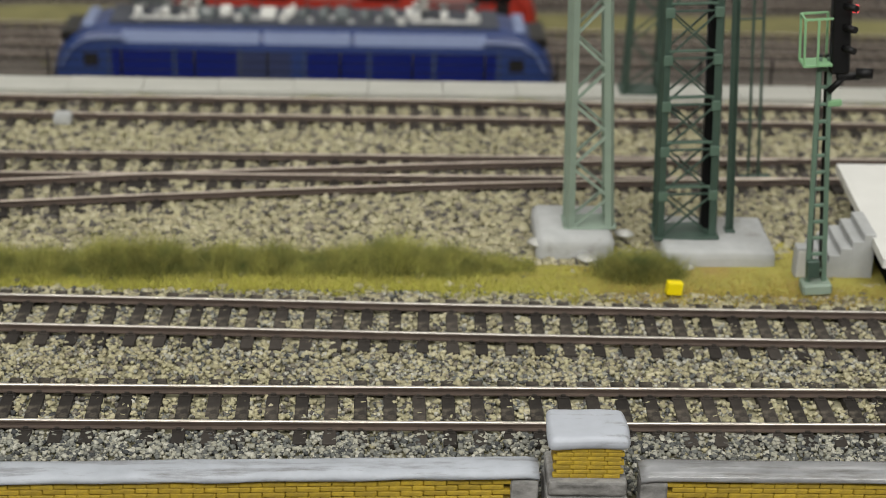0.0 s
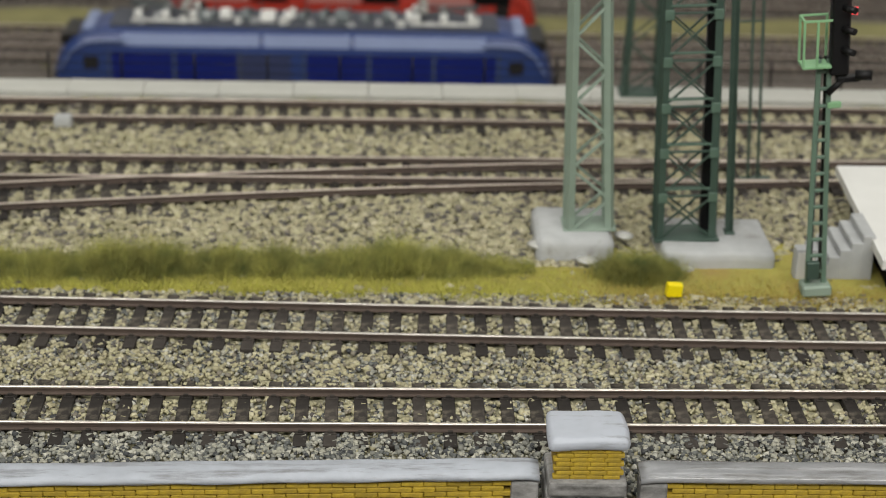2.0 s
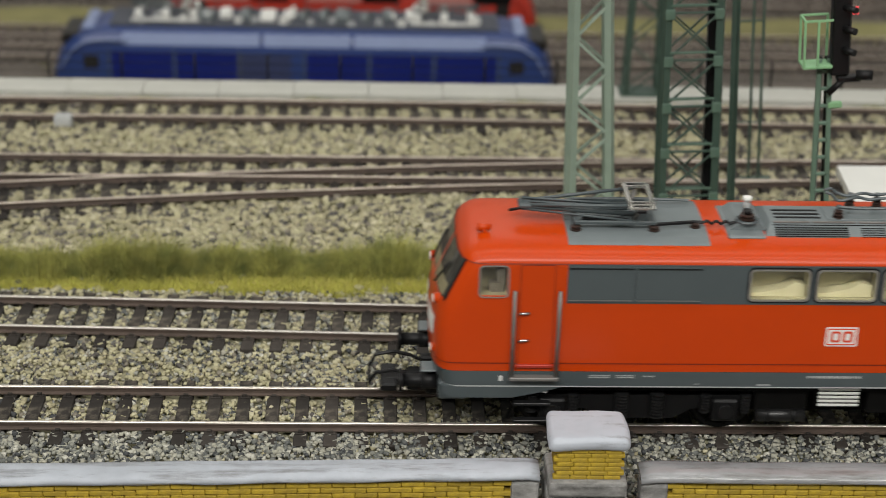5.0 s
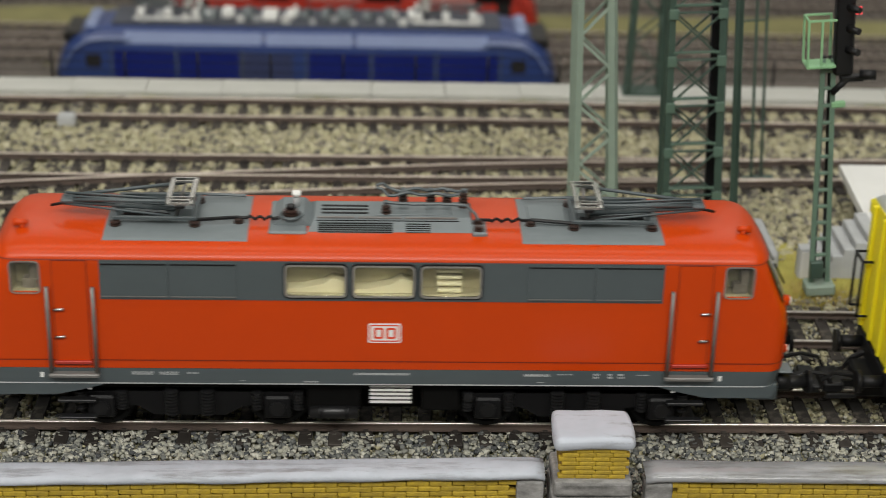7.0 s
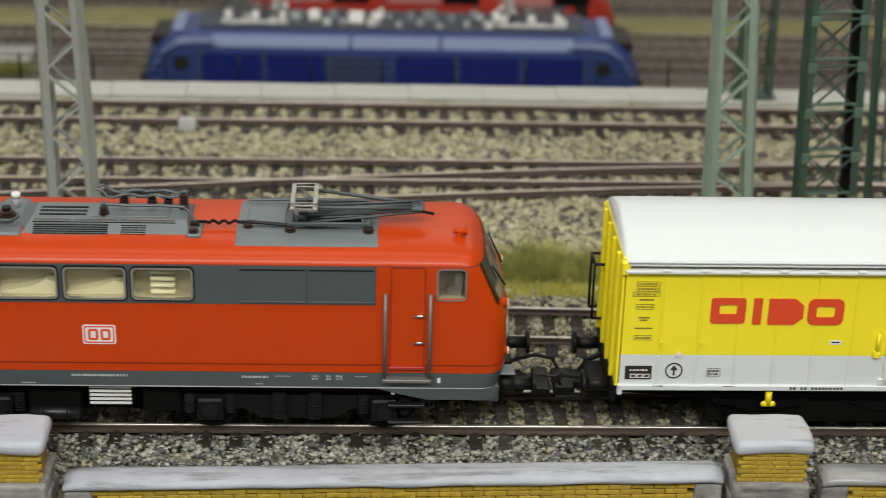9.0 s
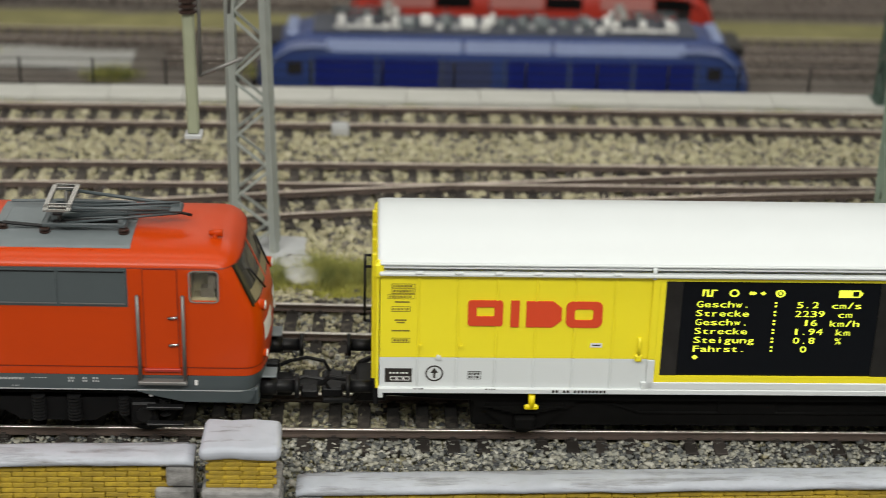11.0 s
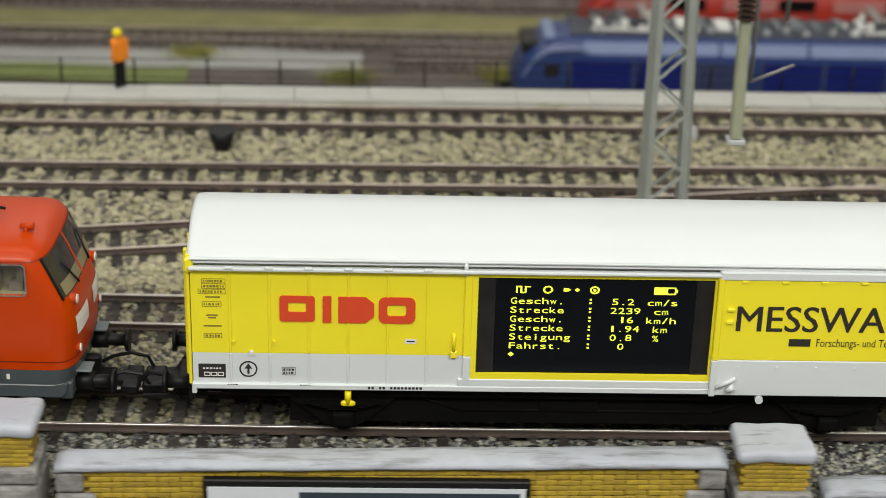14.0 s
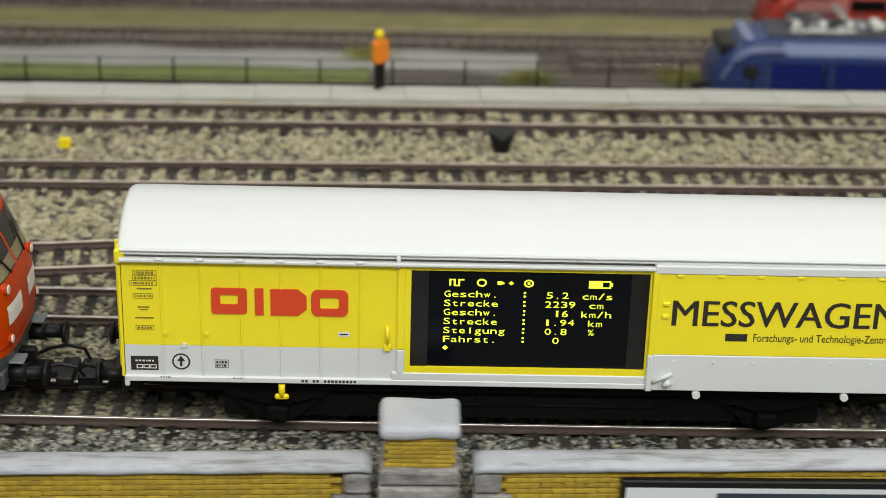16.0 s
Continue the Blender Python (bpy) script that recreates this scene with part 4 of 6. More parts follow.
def wheel(parent, x, r):
    bm = bm_new()
    for s in (-1, 1):
        rod(bm, (0, s * 7.2, 0), (0, s * 9.4, 0), r, 28)
        rod(bm, (0, s * 7.0, 0), (0, s * 7.4, 0), r + 0.9, 28)
        rod(bm, (0, s * 9.3, 0), (0, s * 10.0, 0), 1.7, 14)
        for k in range(9):
            a = 6.2832 * k / 9
            bar(bm, (1.2 * math.cos(a), s * 9.45, 1.2 * math.sin(a)), (0.88 * r * math.cos(a), s * 9.45, 0.88 * r * math.sin(a)), 0.7, 0.5)
    rod(bm, (0, -9, 0), (0, 9, 0), 1.2, 10)
    wh = part("wheelset", bm, UNDER, parent, "dark steel wheelset", at=mm_pose(x, 0, r))
    WHEELS.append((wh, x, r))
    bm = bm_new()
    for s in (-1, 1):
        t = bmesh.new()
        bmesh.ops.create_circle(t, segments=28, radius=r * 0.97, cap_ends=False)
        bmesh.ops.extrude_edge_only(t, edges=list(t.edges))
        t.verts.ensure_lookup_table()
        for v in t.verts[28:]:
            v.co.z = 0
            v.co.x *= 0.86
            v.co.y *= 0.86
        bmesh.ops.transform(t, matrix=Matrix.Translation((0, s * 9.74, 0)) @ Matrix.Rotation(radians(90), 4, "X"), verts=t.verts)
        merge(bm, t)
    part("tyre", bm, BLACK, wh)
    return wh


def spring(parent, x, y, z0, z1, r=1.2):
    return part("coil_spring", lathe(x, y, z0, z1, r, r * 0.72, 0.8), SPRING, parent)


def lathe(x, y, z0, z1, r, r_in, pitch, taper=0.0):
    """A ribbed upright body, as of coils or sheds."""
    bm = bm_new()
    n = max(1, int((z1 - z0) / pitch))
    prof = []
    for i in range(n):
        k = 1 - taper * i / n
        z = z0 + i * pitch
        prof += [(r_in * k, z), (r * k, z + pitch * 0.2), (r * k, z + pitch * 0.6), (r_in * k, z + pitch * 0.8)]
    prev = None
    for rad, z in prof:
        ring = [bm.verts.new((x + rad * math.cos(a * math.pi / 5), y + rad * math.sin(a * math.pi / 5), z)) for a in range(10)]
        if prev:
            for q in range(10):
                bm.faces.new((prev[q], prev[(q + 1) % 10], ring[(q + 1) % 10], ring[q]))
        else:
            bm.faces.new(ring[::-1])
        prev = ring
    bm.faces.new(prev)
    return bm


def bogie(loco, xc):
    b = part("bogie", box(bm_new(), xc - 24, xc + 24, -11.5, 11.5, 8.2, 12.4, 0.5), UNDER, loco)
    for s in (-1, 1):
        bm = bm_new()
        plate(bm, [(xc - 25, 10.5), (xc - 25, 7.4), (xc - 12, 7.0), (xc - 8, 4.6), (xc + 8, 4.6), (xc + 12, 7.0), (xc + 25, 7.4), (xc + 25, 10.5)], s * 11.8, s * 13.4)
        part("side_frame", bm, BLACK, b)
        for dx in (-19.5, 19.5):
            part("axle_box", box(bm_new(), xc + dx - 3, xc + dx + 3, min(s * 13.2, s * 15), max(s * 13.2, s * 15), 4.5, 10, 0.5), BLACK, b)
            part("axle_cover", rod(bm_new(), (xc + dx, s * 14.8, 7.2), (xc + dx, s * 15.6, 7.2), 1.7, 14), SPRING, b)
            spring(b, xc + dx - 4.6, s * 14, 6.5, 11.5)
            spring(b, xc + dx + 4.6, s * 14, 6.5, 11.5)
        for dx in (-4, 4):
            spring(b, xc + dx, s * 14.4, 5.5, 12, 1.6)
        part("sand_pipe", rod(bm_new(), (xc - 27, s * 10, 9), (xc - 29, s * 9, 2.0), 0.5, 6), UNDER, b)
    return b


def buffer_pair(parent, end, x, z=12.2):
    for y in (-10.1, 10.1):
        bm = bm_new()
        rod(bm, (end * x, y, z), (end * (x + 8.2), y, z), 1.45, 12)
        rod(bm, (end * x, y, z), (end * (x + 4.0), y, z), 2.0, 14)
        part("buffer_shank", bm, BLACK, parent)
        part("buffer_plate", rod(bm_new(), (end * (x + 8.0), y, z), (end * (x + 8.9), y, z), 2.7, 18), BLACK, parent)


def coupler(parent, end, x, z=7.6):
    bm = bm_new()
    box(bm, min(end * x, end * (x + 16)), max(end * x, end * (x + 16)), -2.6, 1.8, z - 0.9, z + 0.9, 0.3)
    box(bm, min(end * (x + 13), end * (x + 17)), max(end * (x + 13), end * (x + 17)), -5.2, 5.2, z - 1.2, z + 0.8, 0.4)
    box(bm, min(end * (x + 6), end * (x + 11)), max(end * (x + 6), end * (x + 11)), -4.0, 4.0, z - 1.6, z + 0.8, 0.5)
    part("coupler_head", bm, BLACK, parent, "black plastic close coupler")
    part("coupler_box", box(bm_new(), min(end * x, end * (x + 6.5)), max(end * x, end * (x + 6.5)), -5, 5, 5.4, 9.2, 0.7), BLACK, parent, "black coupler pocket")
    part("draw_hook", box(bm_new(), min(end * (x + 4), end * (x + 8)), max(end * (x + 4), end * (x + 8)), -1.2, 1.2, 10.2, 13.4, 0.5), BLACK, parent)
    near = [(x + 6, -5.0, z + 1.0), (x + 10, -5.0, z + 3.0), (x + 14, -4.6, z + 4.2), (x + 18, -4.4, z + 3.4), (x + 19.5, -4.0, z + 0.6)]
    loop = near + [(a, -b, c) for a, b, c in near[::-1]]
    bm = tube(bm_new(), [(end * a, b, c) for a, b, c in loop], 0.45)
    part("coupler_loop", bm, BLACK, parent)
    part("brake_hose", rod(bm_new(), (end * (x + 0.5), 5.5, z + 4.5), (end * (x + 2.0), 5.5, z - 1), 0.6, 6), BLACK, parent)
    part("brake_hose", rod(bm_new(), (end * (x + 0.5), -5.5, z + 4.5), (end * (x + 2.0), -5.5, z - 1), 0.6, 6), BLACK, parent)


def pantograph(loco, xc, knee):
    """A folded half-scissor pantograph on four insulators; knee is the side towards which its arms point."""
    p = part("pantograph", box(bm_new(), xc - 9, xc + 9, -6.9, -6.1, 53.4, 54.1, 0.1), GREY, loco, "folded grey pantograph", at=mm_pose(0, 0, -4.2))
    part("base_bar", box(bm_new(), xc - 9, xc + 9, 6.1, 6.9, 53.4, 54.1, 0.1), GREY, p)
    for dx in (-8.6, 8.6):
        part("cross_bar", box(bm_new(), xc + dx - 0.5, xc + dx + 0.5, -6.9, 6.9, 53.3, 54.0, 0.1), GREY, p)
        for y in (-6.5, 6.5):
            part("insulator", lathe(xc + dx, y, 51.2, 53.6, 1.35, 0.8, 0.7, 0.2), BROWN, p, "dark brown ribbed insulator")
            part("insulator_foot", box(bm_new(), xc + dx - 1.7, xc + dx + 1.7, y - 1.6, y + 1.6, 50.5, 51.4, 0.25), ROOFGREY, p)
    tip = xc + knee * 19.5
    root = xc - knee * 5.0
    head = xc - knee * 5.6
    for y0, y1 in ((-2.6, -5.4), (2.6, 5.4)):
        part("lower_arm", rod(bm_new(), (root, y0, 54.2), (tip, y0 * 0.5, 55.3), 0.6, 8), GREY, p)
        part("upper_arm", rod(bm_new(), (tip, y0 * 0.5, 55.6), (head, y1, 57.2), 0.42, 8), GREY, p)
    for y0, z0, z1 in ((0, 54.6, 56.0), (-1.4, 55.2, 55.0), (1.4, 54.4, 56.6), (-3.8, 54.0, 54.8)):
        part("guide_rod", rod(bm_new(), (root + knee, y0 * 1.6, z0), (tip + knee * 0.8, y0 * 0.4, z1), 0.3, 6), GREY, p)
    part("knee_joint", box(bm_new(), tip - 1.5, tip + 1.5, -2.2, 2.2, 54.9, 56.0, 0.4), GREY, p)
    part("knee_stub", rod(bm_new(), (tip, -1.6, 55.2), (tip + knee * 3.6, -1.6, 54.4), 0.35, 6), BLACK, p)
    part("spring_box", box(bm_new(), root - 3, root + 3, -2.6, 2.6, 52.2, 54.6, 0.4), ROOFGREY, p)
    part("spring", rod(bm_new(), (root - 2, -4.6, 53.4), (root + knee * 12, -3.6, 53.8), 0.7, 8), BLACK, p)
    for y0 in (-5.6, -4.4, 4.4, 5.6):
        part("strut", rod(bm_new(), (root - 0.5, y0 * 0.8, 53.6), (head, y0 * 1.1, 57.0), 0.4, 6), RAILGREY, p)
    for dx in (-2.5, 2.5):
        bm = bm_new()
        pts = [(-7.2, 57.2), (-6.4, 57.7), (-5.4, 57.9), (5.4, 57.9), (6.4, 57.7), (7.2, 57.2)]
        for a, b in zip(pts, pts[1:]):
            bar(bm, (head + dx, a[0], a[1]), (head + dx, b[0], b[1]), 1.0, 0.6)
        part("contact_strip", bm, CHROME, p, "bright contact strip")
    for y, z in ((-7.0, 57.3), (-6.0, 57.7), (-4.6, 57.7), (4.6, 57.7), (6.6, 57.7)):
        part("strip_carrier", bar(bm_new(), (head - 2.5, y, z), (head + 2.5, y, z), 0.5, 0.5), CHROME, p)
    part("strip_holder", box(bm_new(), head - 1.1, head + 1.1, -7.4, -5.4, 56.2, 57.0, 0.2), BLACK, p)
    return p


ENGINE_WINDOWS = ((-21.9, -7.9), (-7.3, 6.8), (7.3, 21.2))


def red_locomotive():
    lo = thing("electric_locomotive", mm_pose(0, 0, 0), "bright red electric model locomotive with grey roof on the near track", "locomotive")
    hull = shell(bm_new(), (18.3, 20, 24, 28, 30.5, 33, 36, 40, 43.9, 44.4, 44.9, 45.4, 45.8, 46.2, 46.6, 46.9, 47.2, 47.6), True, 0.0, True)
    holes = []
    for s in (-1, 1):
        y0, y1 = sorted((s * 12.0, s * 19.0))
        holes += [(a + 0.4, b - 0.4, y0, y1, 36.0, 43.5) for a, b in ENGINE_WINDOWS]
        holes += [(min(e * 74.0, e * 79.8), max(e * 74.0, e * 79.8), y0, y1, 36.7, 43.4) for e in (-1, 1)]
    body = new("body", carve(hull, RED, holes))
    body.parent = lo
    part("skirt", shell(bm_new(), (14.6, 16.2, 18.29), False, 0.06), GREY, lo, "slate grey skirt band", smooth=True)
    part("skirt_edge", shell(bm_new(), (14.45, 14.75), False, 0.18), CONCRETE, lo)
    part("waist_line", shell(bm_new(), (20.15, 20.4), False, 0.1), SEAM, body)
    # Assumed block, added to stop light and the view through under the floor.
    part("underfloor_light_block", box(bm_new(), -70, 70, -6.2, 6.2, 2.6, 13.0, 0.5), UNDER, lo)
    part("floor", box(bm_new(), -80, 80, -15.5, 15.5, 12.8, 14.5), UNDER, lo)
    part("rain_gutter", shell(bm_new(), (44.1, 44.3), False, 0.12), SEAM, body)
    for end in (-1, 1):
        for s in (-1, 1):
            bm = plate(bm_new(), [(end * 60, 14.6), (end * 66, 12.9), (end * 72, 11.6), (end * 86.0, 11.6), (end * 87.2, 13.0), (end * 87.4, 14.6)], s * 15.0, s * 17.02)
            part("apron", bm, GREY, lo, "grey end apron")
            # cab window with driver's desk behind, door with handrails
            x0, x1 = sorted((end * 79.8, end * 73.9))
            part("window_gasket", ring_plate(bm_new(), rounded(x0 - 0.35, x1 + 0.35, 36.2, 43.9, 1.1), rounded(x0, x1, 36.5, 43.6, 0.9), s * 16.9, s * 17.22), CHROME, body, "bright window gasket")
            room = part("cab_room", niche(bm_new(), x0 + 0.12, x1 - 0.12, s * 16.9, s * 12.1, 36.75, 43.35), CABPALE, body, "dim cab behind the window")
            bm = plate(bm_new(), rounded(x0 + 2.0, x0 + 5.2, 36.8, 39.0, 0.6), s * 13.2, s * 15.4)
            plate(bm, rounded(x0 + 3.7, x0 + 5.4, 38.4, 42.4, 0.7), s * 12.6, s * 15.2)
            part("cab_seat", bm, SEAT, room, "brown driver seat")
            pane(bm_new(), rounded(x0 + 0.1, x1 - 0.1, 36.65, 43.45, 0.9), s * 17.0, 0.08, body)
            d0, d1 = sorted((end * 72.0, end * 62.8))
            part("cab_door", plate(bm_new(), rounded(d0 + 1.0, d1 - 1.0, 19.2, 43.9, 0.3), s * 17.0, s * 17.14), RED, body)
            part("door_seam", ring_plate(bm_new(), rounded(d0 + 0.82, d1 - 0.82, 19.0, 44.08, 0.3), rounded(d0 + 1.0, d1 - 1.0, 19.2, 43.9, 0.3), s * 17.0, s * 17.06), SEAM, body)
            part("door_sill", box(bm_new(), d0 + 0.6, d1 - 0.6, min(s * 17, s * 17.8), max(s * 17, s * 17.8), 19.4, 20.2, 0.15), DULLRED, body)
            for hx in (d0 - 0.3, d1 + 0.3):
                part("handrail", rod(bm_new(), (hx, s * 18.0, 17.6), (hx, s * 18.0, 38.2), 0.42, 8), RAILGREY, lo, "grey handrail")
                for zz in (18.4, 37.6):
                    part("rail_stud", rod(bm_new(), (hx, s * 16.9, zz), (hx, s * 18.2, zz), 0.35, 6), RAILGREY, lo)
            part("footboard", box(bm_new(), d0 - 0.8, d1 + 0.8, min(s * 16.9, s * 18.9), max(s * 16.9, s * 18.9), 16.6, 17.5, 0.2), RAILGREY, lo)
            part("step", box(bm_new(), d0 + 0.5, d1 - 0.5, min(s * 15.5, s * 17.3), max(s * 15.5, s * 17.3), 9.6, 10.3, 0.15), SPRING, lo)
            part("step", box(bm_new(), d0 + 0.5, d1 - 0.5, min(s * 15.5, s * 17.3), max(s * 15.5, s * 17.3), 5.4, 6.0, 0.15), SPRING, lo)
            for zz in (32.6, 26.0):
                hx = end * 70.0
                part("door_handle", rod(bm_new(), (hx - 1.1, s * 17.6, zz), (hx + 1.1, s * 17.6, zz + 0.2), 0.35, 6), CHROME, body)
            part("inscription", box(bm_new(), end * 74.6 - 0.35, end * 74.6 + 0.35, min(s * 17.08, s * 17.11), max(s * 17.08, s * 17.11), 15.9, 17.2), PRINT_WHITE, lo)
            for bx in (d0 + 1.2, d1 - 2.2):
                part("step_bolt", box(bm_new(), bx, bx + 0.9, min(s * 16.4, s * 16.7), max(s * 16.4, s * 16.7), 12.6, 13.6, 0.1), CONCRETE, lo)
            # tail and head lamps
            part("lamp_housing", rod(bm_new(), (end * 85.8, s * 11.2, 33.3), (end * 89.5, s * 11.2, 33.2), 1.25, 14), RED, body)
            part("lamp", rod(bm_new(), (end * 89.4, s * 11.2, 33.2), (end * 89.8, s * 11.2, 33.2), 1.0, 14), PRINT_WHITE, body, "white lamp lens")
            part("lamp_housing", rod(bm_new(), (end * 85.5, s * 12.3, 21.8), (end * 89.9, s * 12.3, 21.8), 1.0, 14), RED, body)
            part("lamp", rod(bm_new(), (end * 89.8, s * 12.3, 21.8), (end * 90.2, s * 12.3, 21.8), 0.9, 14), PRINT_WHITE, body, "white lamp lens")
            part("corner_grip", rod(bm_new(), (end * 85.4, s * 15.8, 26), (end * 85.6, s * 15.8, 31), 0.35, 6), RED, body)
        ws = part("windscreen", nose_patch(bm_new(), end, 34.6, 44.0, -14.9, 14.9, 0.12), WINDSCREEN, body, "raked windscreen with dim cab behind")
        part("cab_desk", nose_patch(bm_new(), end, 34.9, 37.6, -13.2, 13.2, 0.16, 3), CABPALE, ws, "pale driver desk behind the glass")
        part("windscreen_post", nose_patch(bm_new(), end, 34.2, 44.4, -0.6, 0.6, 0.2, 6, 2), RED, ws)
        for s in (-1, 1):
            part("wiper", rod(bm_new(), (end * 89.3, s * 6, 35.0), (end * 86.1, s * 9, 41.0), 0.25, 6), BLACK, ws)
            part("windscreen_frame", nose_patch(bm_new(), end, 34.3, 44.2, s * 14.6 - 0.35, s * 14.6 + 0.35, 0.25, 6, 1), BLACK, ws)
        part("stripe_panel", nose_patch(bm_new(), end, 25.0, 29.4, -12.5, -3, 0.12), PRINT_WHITE, body, "white front panel")
        part("stripe_panel", nose_patch(bm_new(), end, 25.0, 29.4, 3, 12.5, 0.12), PRINT_WHITE, body, "white front panel")
        part("horn", rod(bm_new(), (end * 78.6, -7.0, 46.2), (end * 78.6, -7.0, 48.5), 0.7, 8), RED, body)
        part("horn", rod(bm_new(), (end * 77.3, -7.0, 48.5), (end * 80.3, -7.0, 48.5), 0.6, 8, 1.0), RED, body)
        part("buffer_beam", box(bm_new(), min(end * 82, end * 88.2), max(end * 82, end * 88.2), -15.5, 15.5, 10.2, 14.5, 0.4), GREY, lo)
        buffer_pair(lo, end, 88)
        for s in (-1, 1):
            part("buffer_step", box(bm_new(), min(end * 88, end * 92), max(end * 88, end * 92), s * 10.1 - 2.3, s * 10.1 + 2.3, 15.4, 15.9, 0.15), ROOFGREY, lo)
        coupler(lo, end, 84)
        bogie(lo, end * 43)
        for dx in (-19.5, 19.5):
            wheel(lo, end * 43 + dx, 7.2)
    # grey side band, louvres and engine room windows
    for s in (-1, 1):
        y0, y1 = sorted((s * 17.0, s * 17.1))
        for x0, x1, z0, z1 in ((-61.0, -21.6, 35.0, 44.2), (20.9, 60.4, 35.0, 44.2), (-8.2, -7.0, 35.9, 43.6), (6.5, 7.6, 35.9, 43.6), (-21.6, 20.9, 35.0, 35.9), (-21.6, 20.9, 43.6, 44.2)):
            part("side_band", box(bm_new(), x0, x1, y0, y1, z0, z1), GREY, body, "slate grey window band")
        for a, b in ((-60.8, -46.5), (-46.1, -31.8), (30.8, 45.2), (45.7, 60.0)):
            part("louvre_panel", plate(bm_new(), rounded(a, b, 35.4, 43.8, 0.2), s * 17.1, s * 17.32), GREY, body)
            # Rim colours imitate light: pale line at the foot, black shadow line at the head.
            for zz in (35.7, 43.3):
                part("louvre_rim_shading", box(bm_new(), a + 0.2, b - 0.2, min(s * 17.3, s * 17.5), max(s * 17.3, s * 17.5), zz, zz + 0.22), RAILGREY if zz < 40 else BLACK, body)
        for a, b in ENGINE_WINDOWS:
            # The black ring puts the shadow round the window into its colour.
            part("window_ring", ring_plate(bm_new(), rounded(a, b, 35.6, 43.9, 1.3), rounded(a + 0.3, b - 0.3, 35.9, 43.6, 1.1), s * 17.1, s * 17.35), BLACK, body, "thin dark ring, the window's edge shadow as colour")
            part("window_ring", ring_plate(bm_new(), rounded(a + 0.3, b - 0.3, 35.9, 43.6, 1.1), rounded(a + 0.75, b - 0.75, 36.35, 43.15, 0.9), s * 16.8, s * 17.45), CHROME, body, "bright window frame")
            room = part("engine_room", niche(bm_new(), a + 0.5, b - 0.5, s * 16.8, s * 12.1, 36.1, 43.4), CREAM, body, "cream interior behind the window")
            if a > 0:
                for q in range(4):
                    part("interior_fitting", box(bm_new(), a + 4.0, b - 4.4, min(s * 12.3, s * (15.6 - 0.5 * q)), max(s * 12.3, s * (15.6 - 0.5 * q)), 36.4 + 1.35 * q, 37.3 + 1.35 * q, 0.2), CREAM_LIGHT, room)
            else:
                bm = plate(bm_new(), [(a + 0.8, 36.2), (b - 0.8, 36.2), (b - 0.8, 38.9), (b - 3.2, 39.6), (b - 5.6, 38.2), (a + 4.0, 37.2), (a + 0.8, 37.0)], s * 12.2, s * 15.4)
                part("interior_fitting", bm, CREAM_LIGHT, room)
            pane(bm_new(), rounded(a + 0.5, b - 0.5, 36.1, 43.4, 1.0), s * 17.1, 0.08, body)
        emblem = part("emblem_plate", plate(bm_new(), rounded(-3.5, 3.7, 24.9, 29.6, 0.5), s * 17.0, s * 17.1), PRINT_WHITE, body, "white emblem plate with red shapes")
        part("emblem_border", ring_plate(bm_new(), rounded(-3.2, 3.4, 25.2, 29.3, 0.4), rounded(-2.9, 3.1, 25.5, 29.0, 0.3), s * 17.1, s * 17.13), PRINT_RED, emblem)
        for a, b in ((-2.3, -0.1), (0.4, 2.6)):
            part("emblem_shape", ring_plate(bm_new(), rounded(a, b, 25.9, 28.6, 0.5), rounded(a + 0.55, b - 0.55, 26.4, 28.1, 0.2), s * 17.1, s * 17.13), PRINT_RED, emblem)
        for k, (a, b, z0, z1, n) in enumerate(((-55.0, -50.4, 16.7, 17.6, 2), (-49.0, -45.0, 16.7, 17.6, 2), (-43.0, -40.6, 17.0, 17.5, 1), (-6.5, 5.7, 16.9, 17.7, 1),
                                              (31.0, 36.7, 16.8, 17.6, 1), (38.4, 41.7, 17.2, 17.5, 1), (46.4, 47.8, 16.4, 17.8, 2), (49.6, 50.6, 16.4, 17.8, 2), (51.8, 53.2, 16.4, 17.8, 2),
                                              (56.0, 58.6, 17.2, 17.5, 1), (-31.5, -30.5, 15.2, 15.5, 1), (-17.5, -14.2, 15.0, 15.5, 1), (34.0, 35.6, 15.2, 15.5, 1))):
            part("inscription", glyphs(bm_new(), a, b, z0, z1, s * 17.1, k, n), CONCRETE, lo, "tiny white lettering")
        # cooler slats and boxes below the floor
        cool = part("cooler", box(bm_new(), -3.4, 6.6, min(s * 14, s * 15.4), max(s * 14, s * 15.4), 8.6, 14.2, 0.2), UNDER, lo)
        for k in range(5):
            part("slat", box(bm_new(), -3.0, 6.2, min(s * 15.3, s * 15.9), max(s * 15.3, s * 15.9), 9.2 + k * 1.0, 9.6 + k * 1.0), PRINT_WHITE, cool, "white cooler slat")
        tank = part("air_tank", rod(bm_new(), (-16.5, s * 14.6, 6.2), (-5.5, s * 14.6, 6.2), 1.5, 14), SPRING, lo, "satin black air tank")
        for x in (-14.0, -8.0):
            part("tank_strap", rod(bm_new(), (x - 0.4, s * 14.6, 6.2), (x + 0.4, s * 14.6, 6.2), 1.65, 14), BLACK, tank)
        part("valve", rod(bm_new(), (19.0, s * 14.8, 10.6), (19.0, s * 15.8, 10.6), 1.1, 12), SPRING, lo)
        part("battery_box", box(bm_new(), -17, -5, min(s * 11, s * 14.5), max(s * 11, s * 14.5), 6.5, 13.0, 0.4), UNDER, lo)
        part("battery_box", box(bm_new(), 8.5, 17, min(s * 11, s * 14.5), max(s * 11, s * 14.5), 6.5, 13.0, 0.4), UNDER, lo)
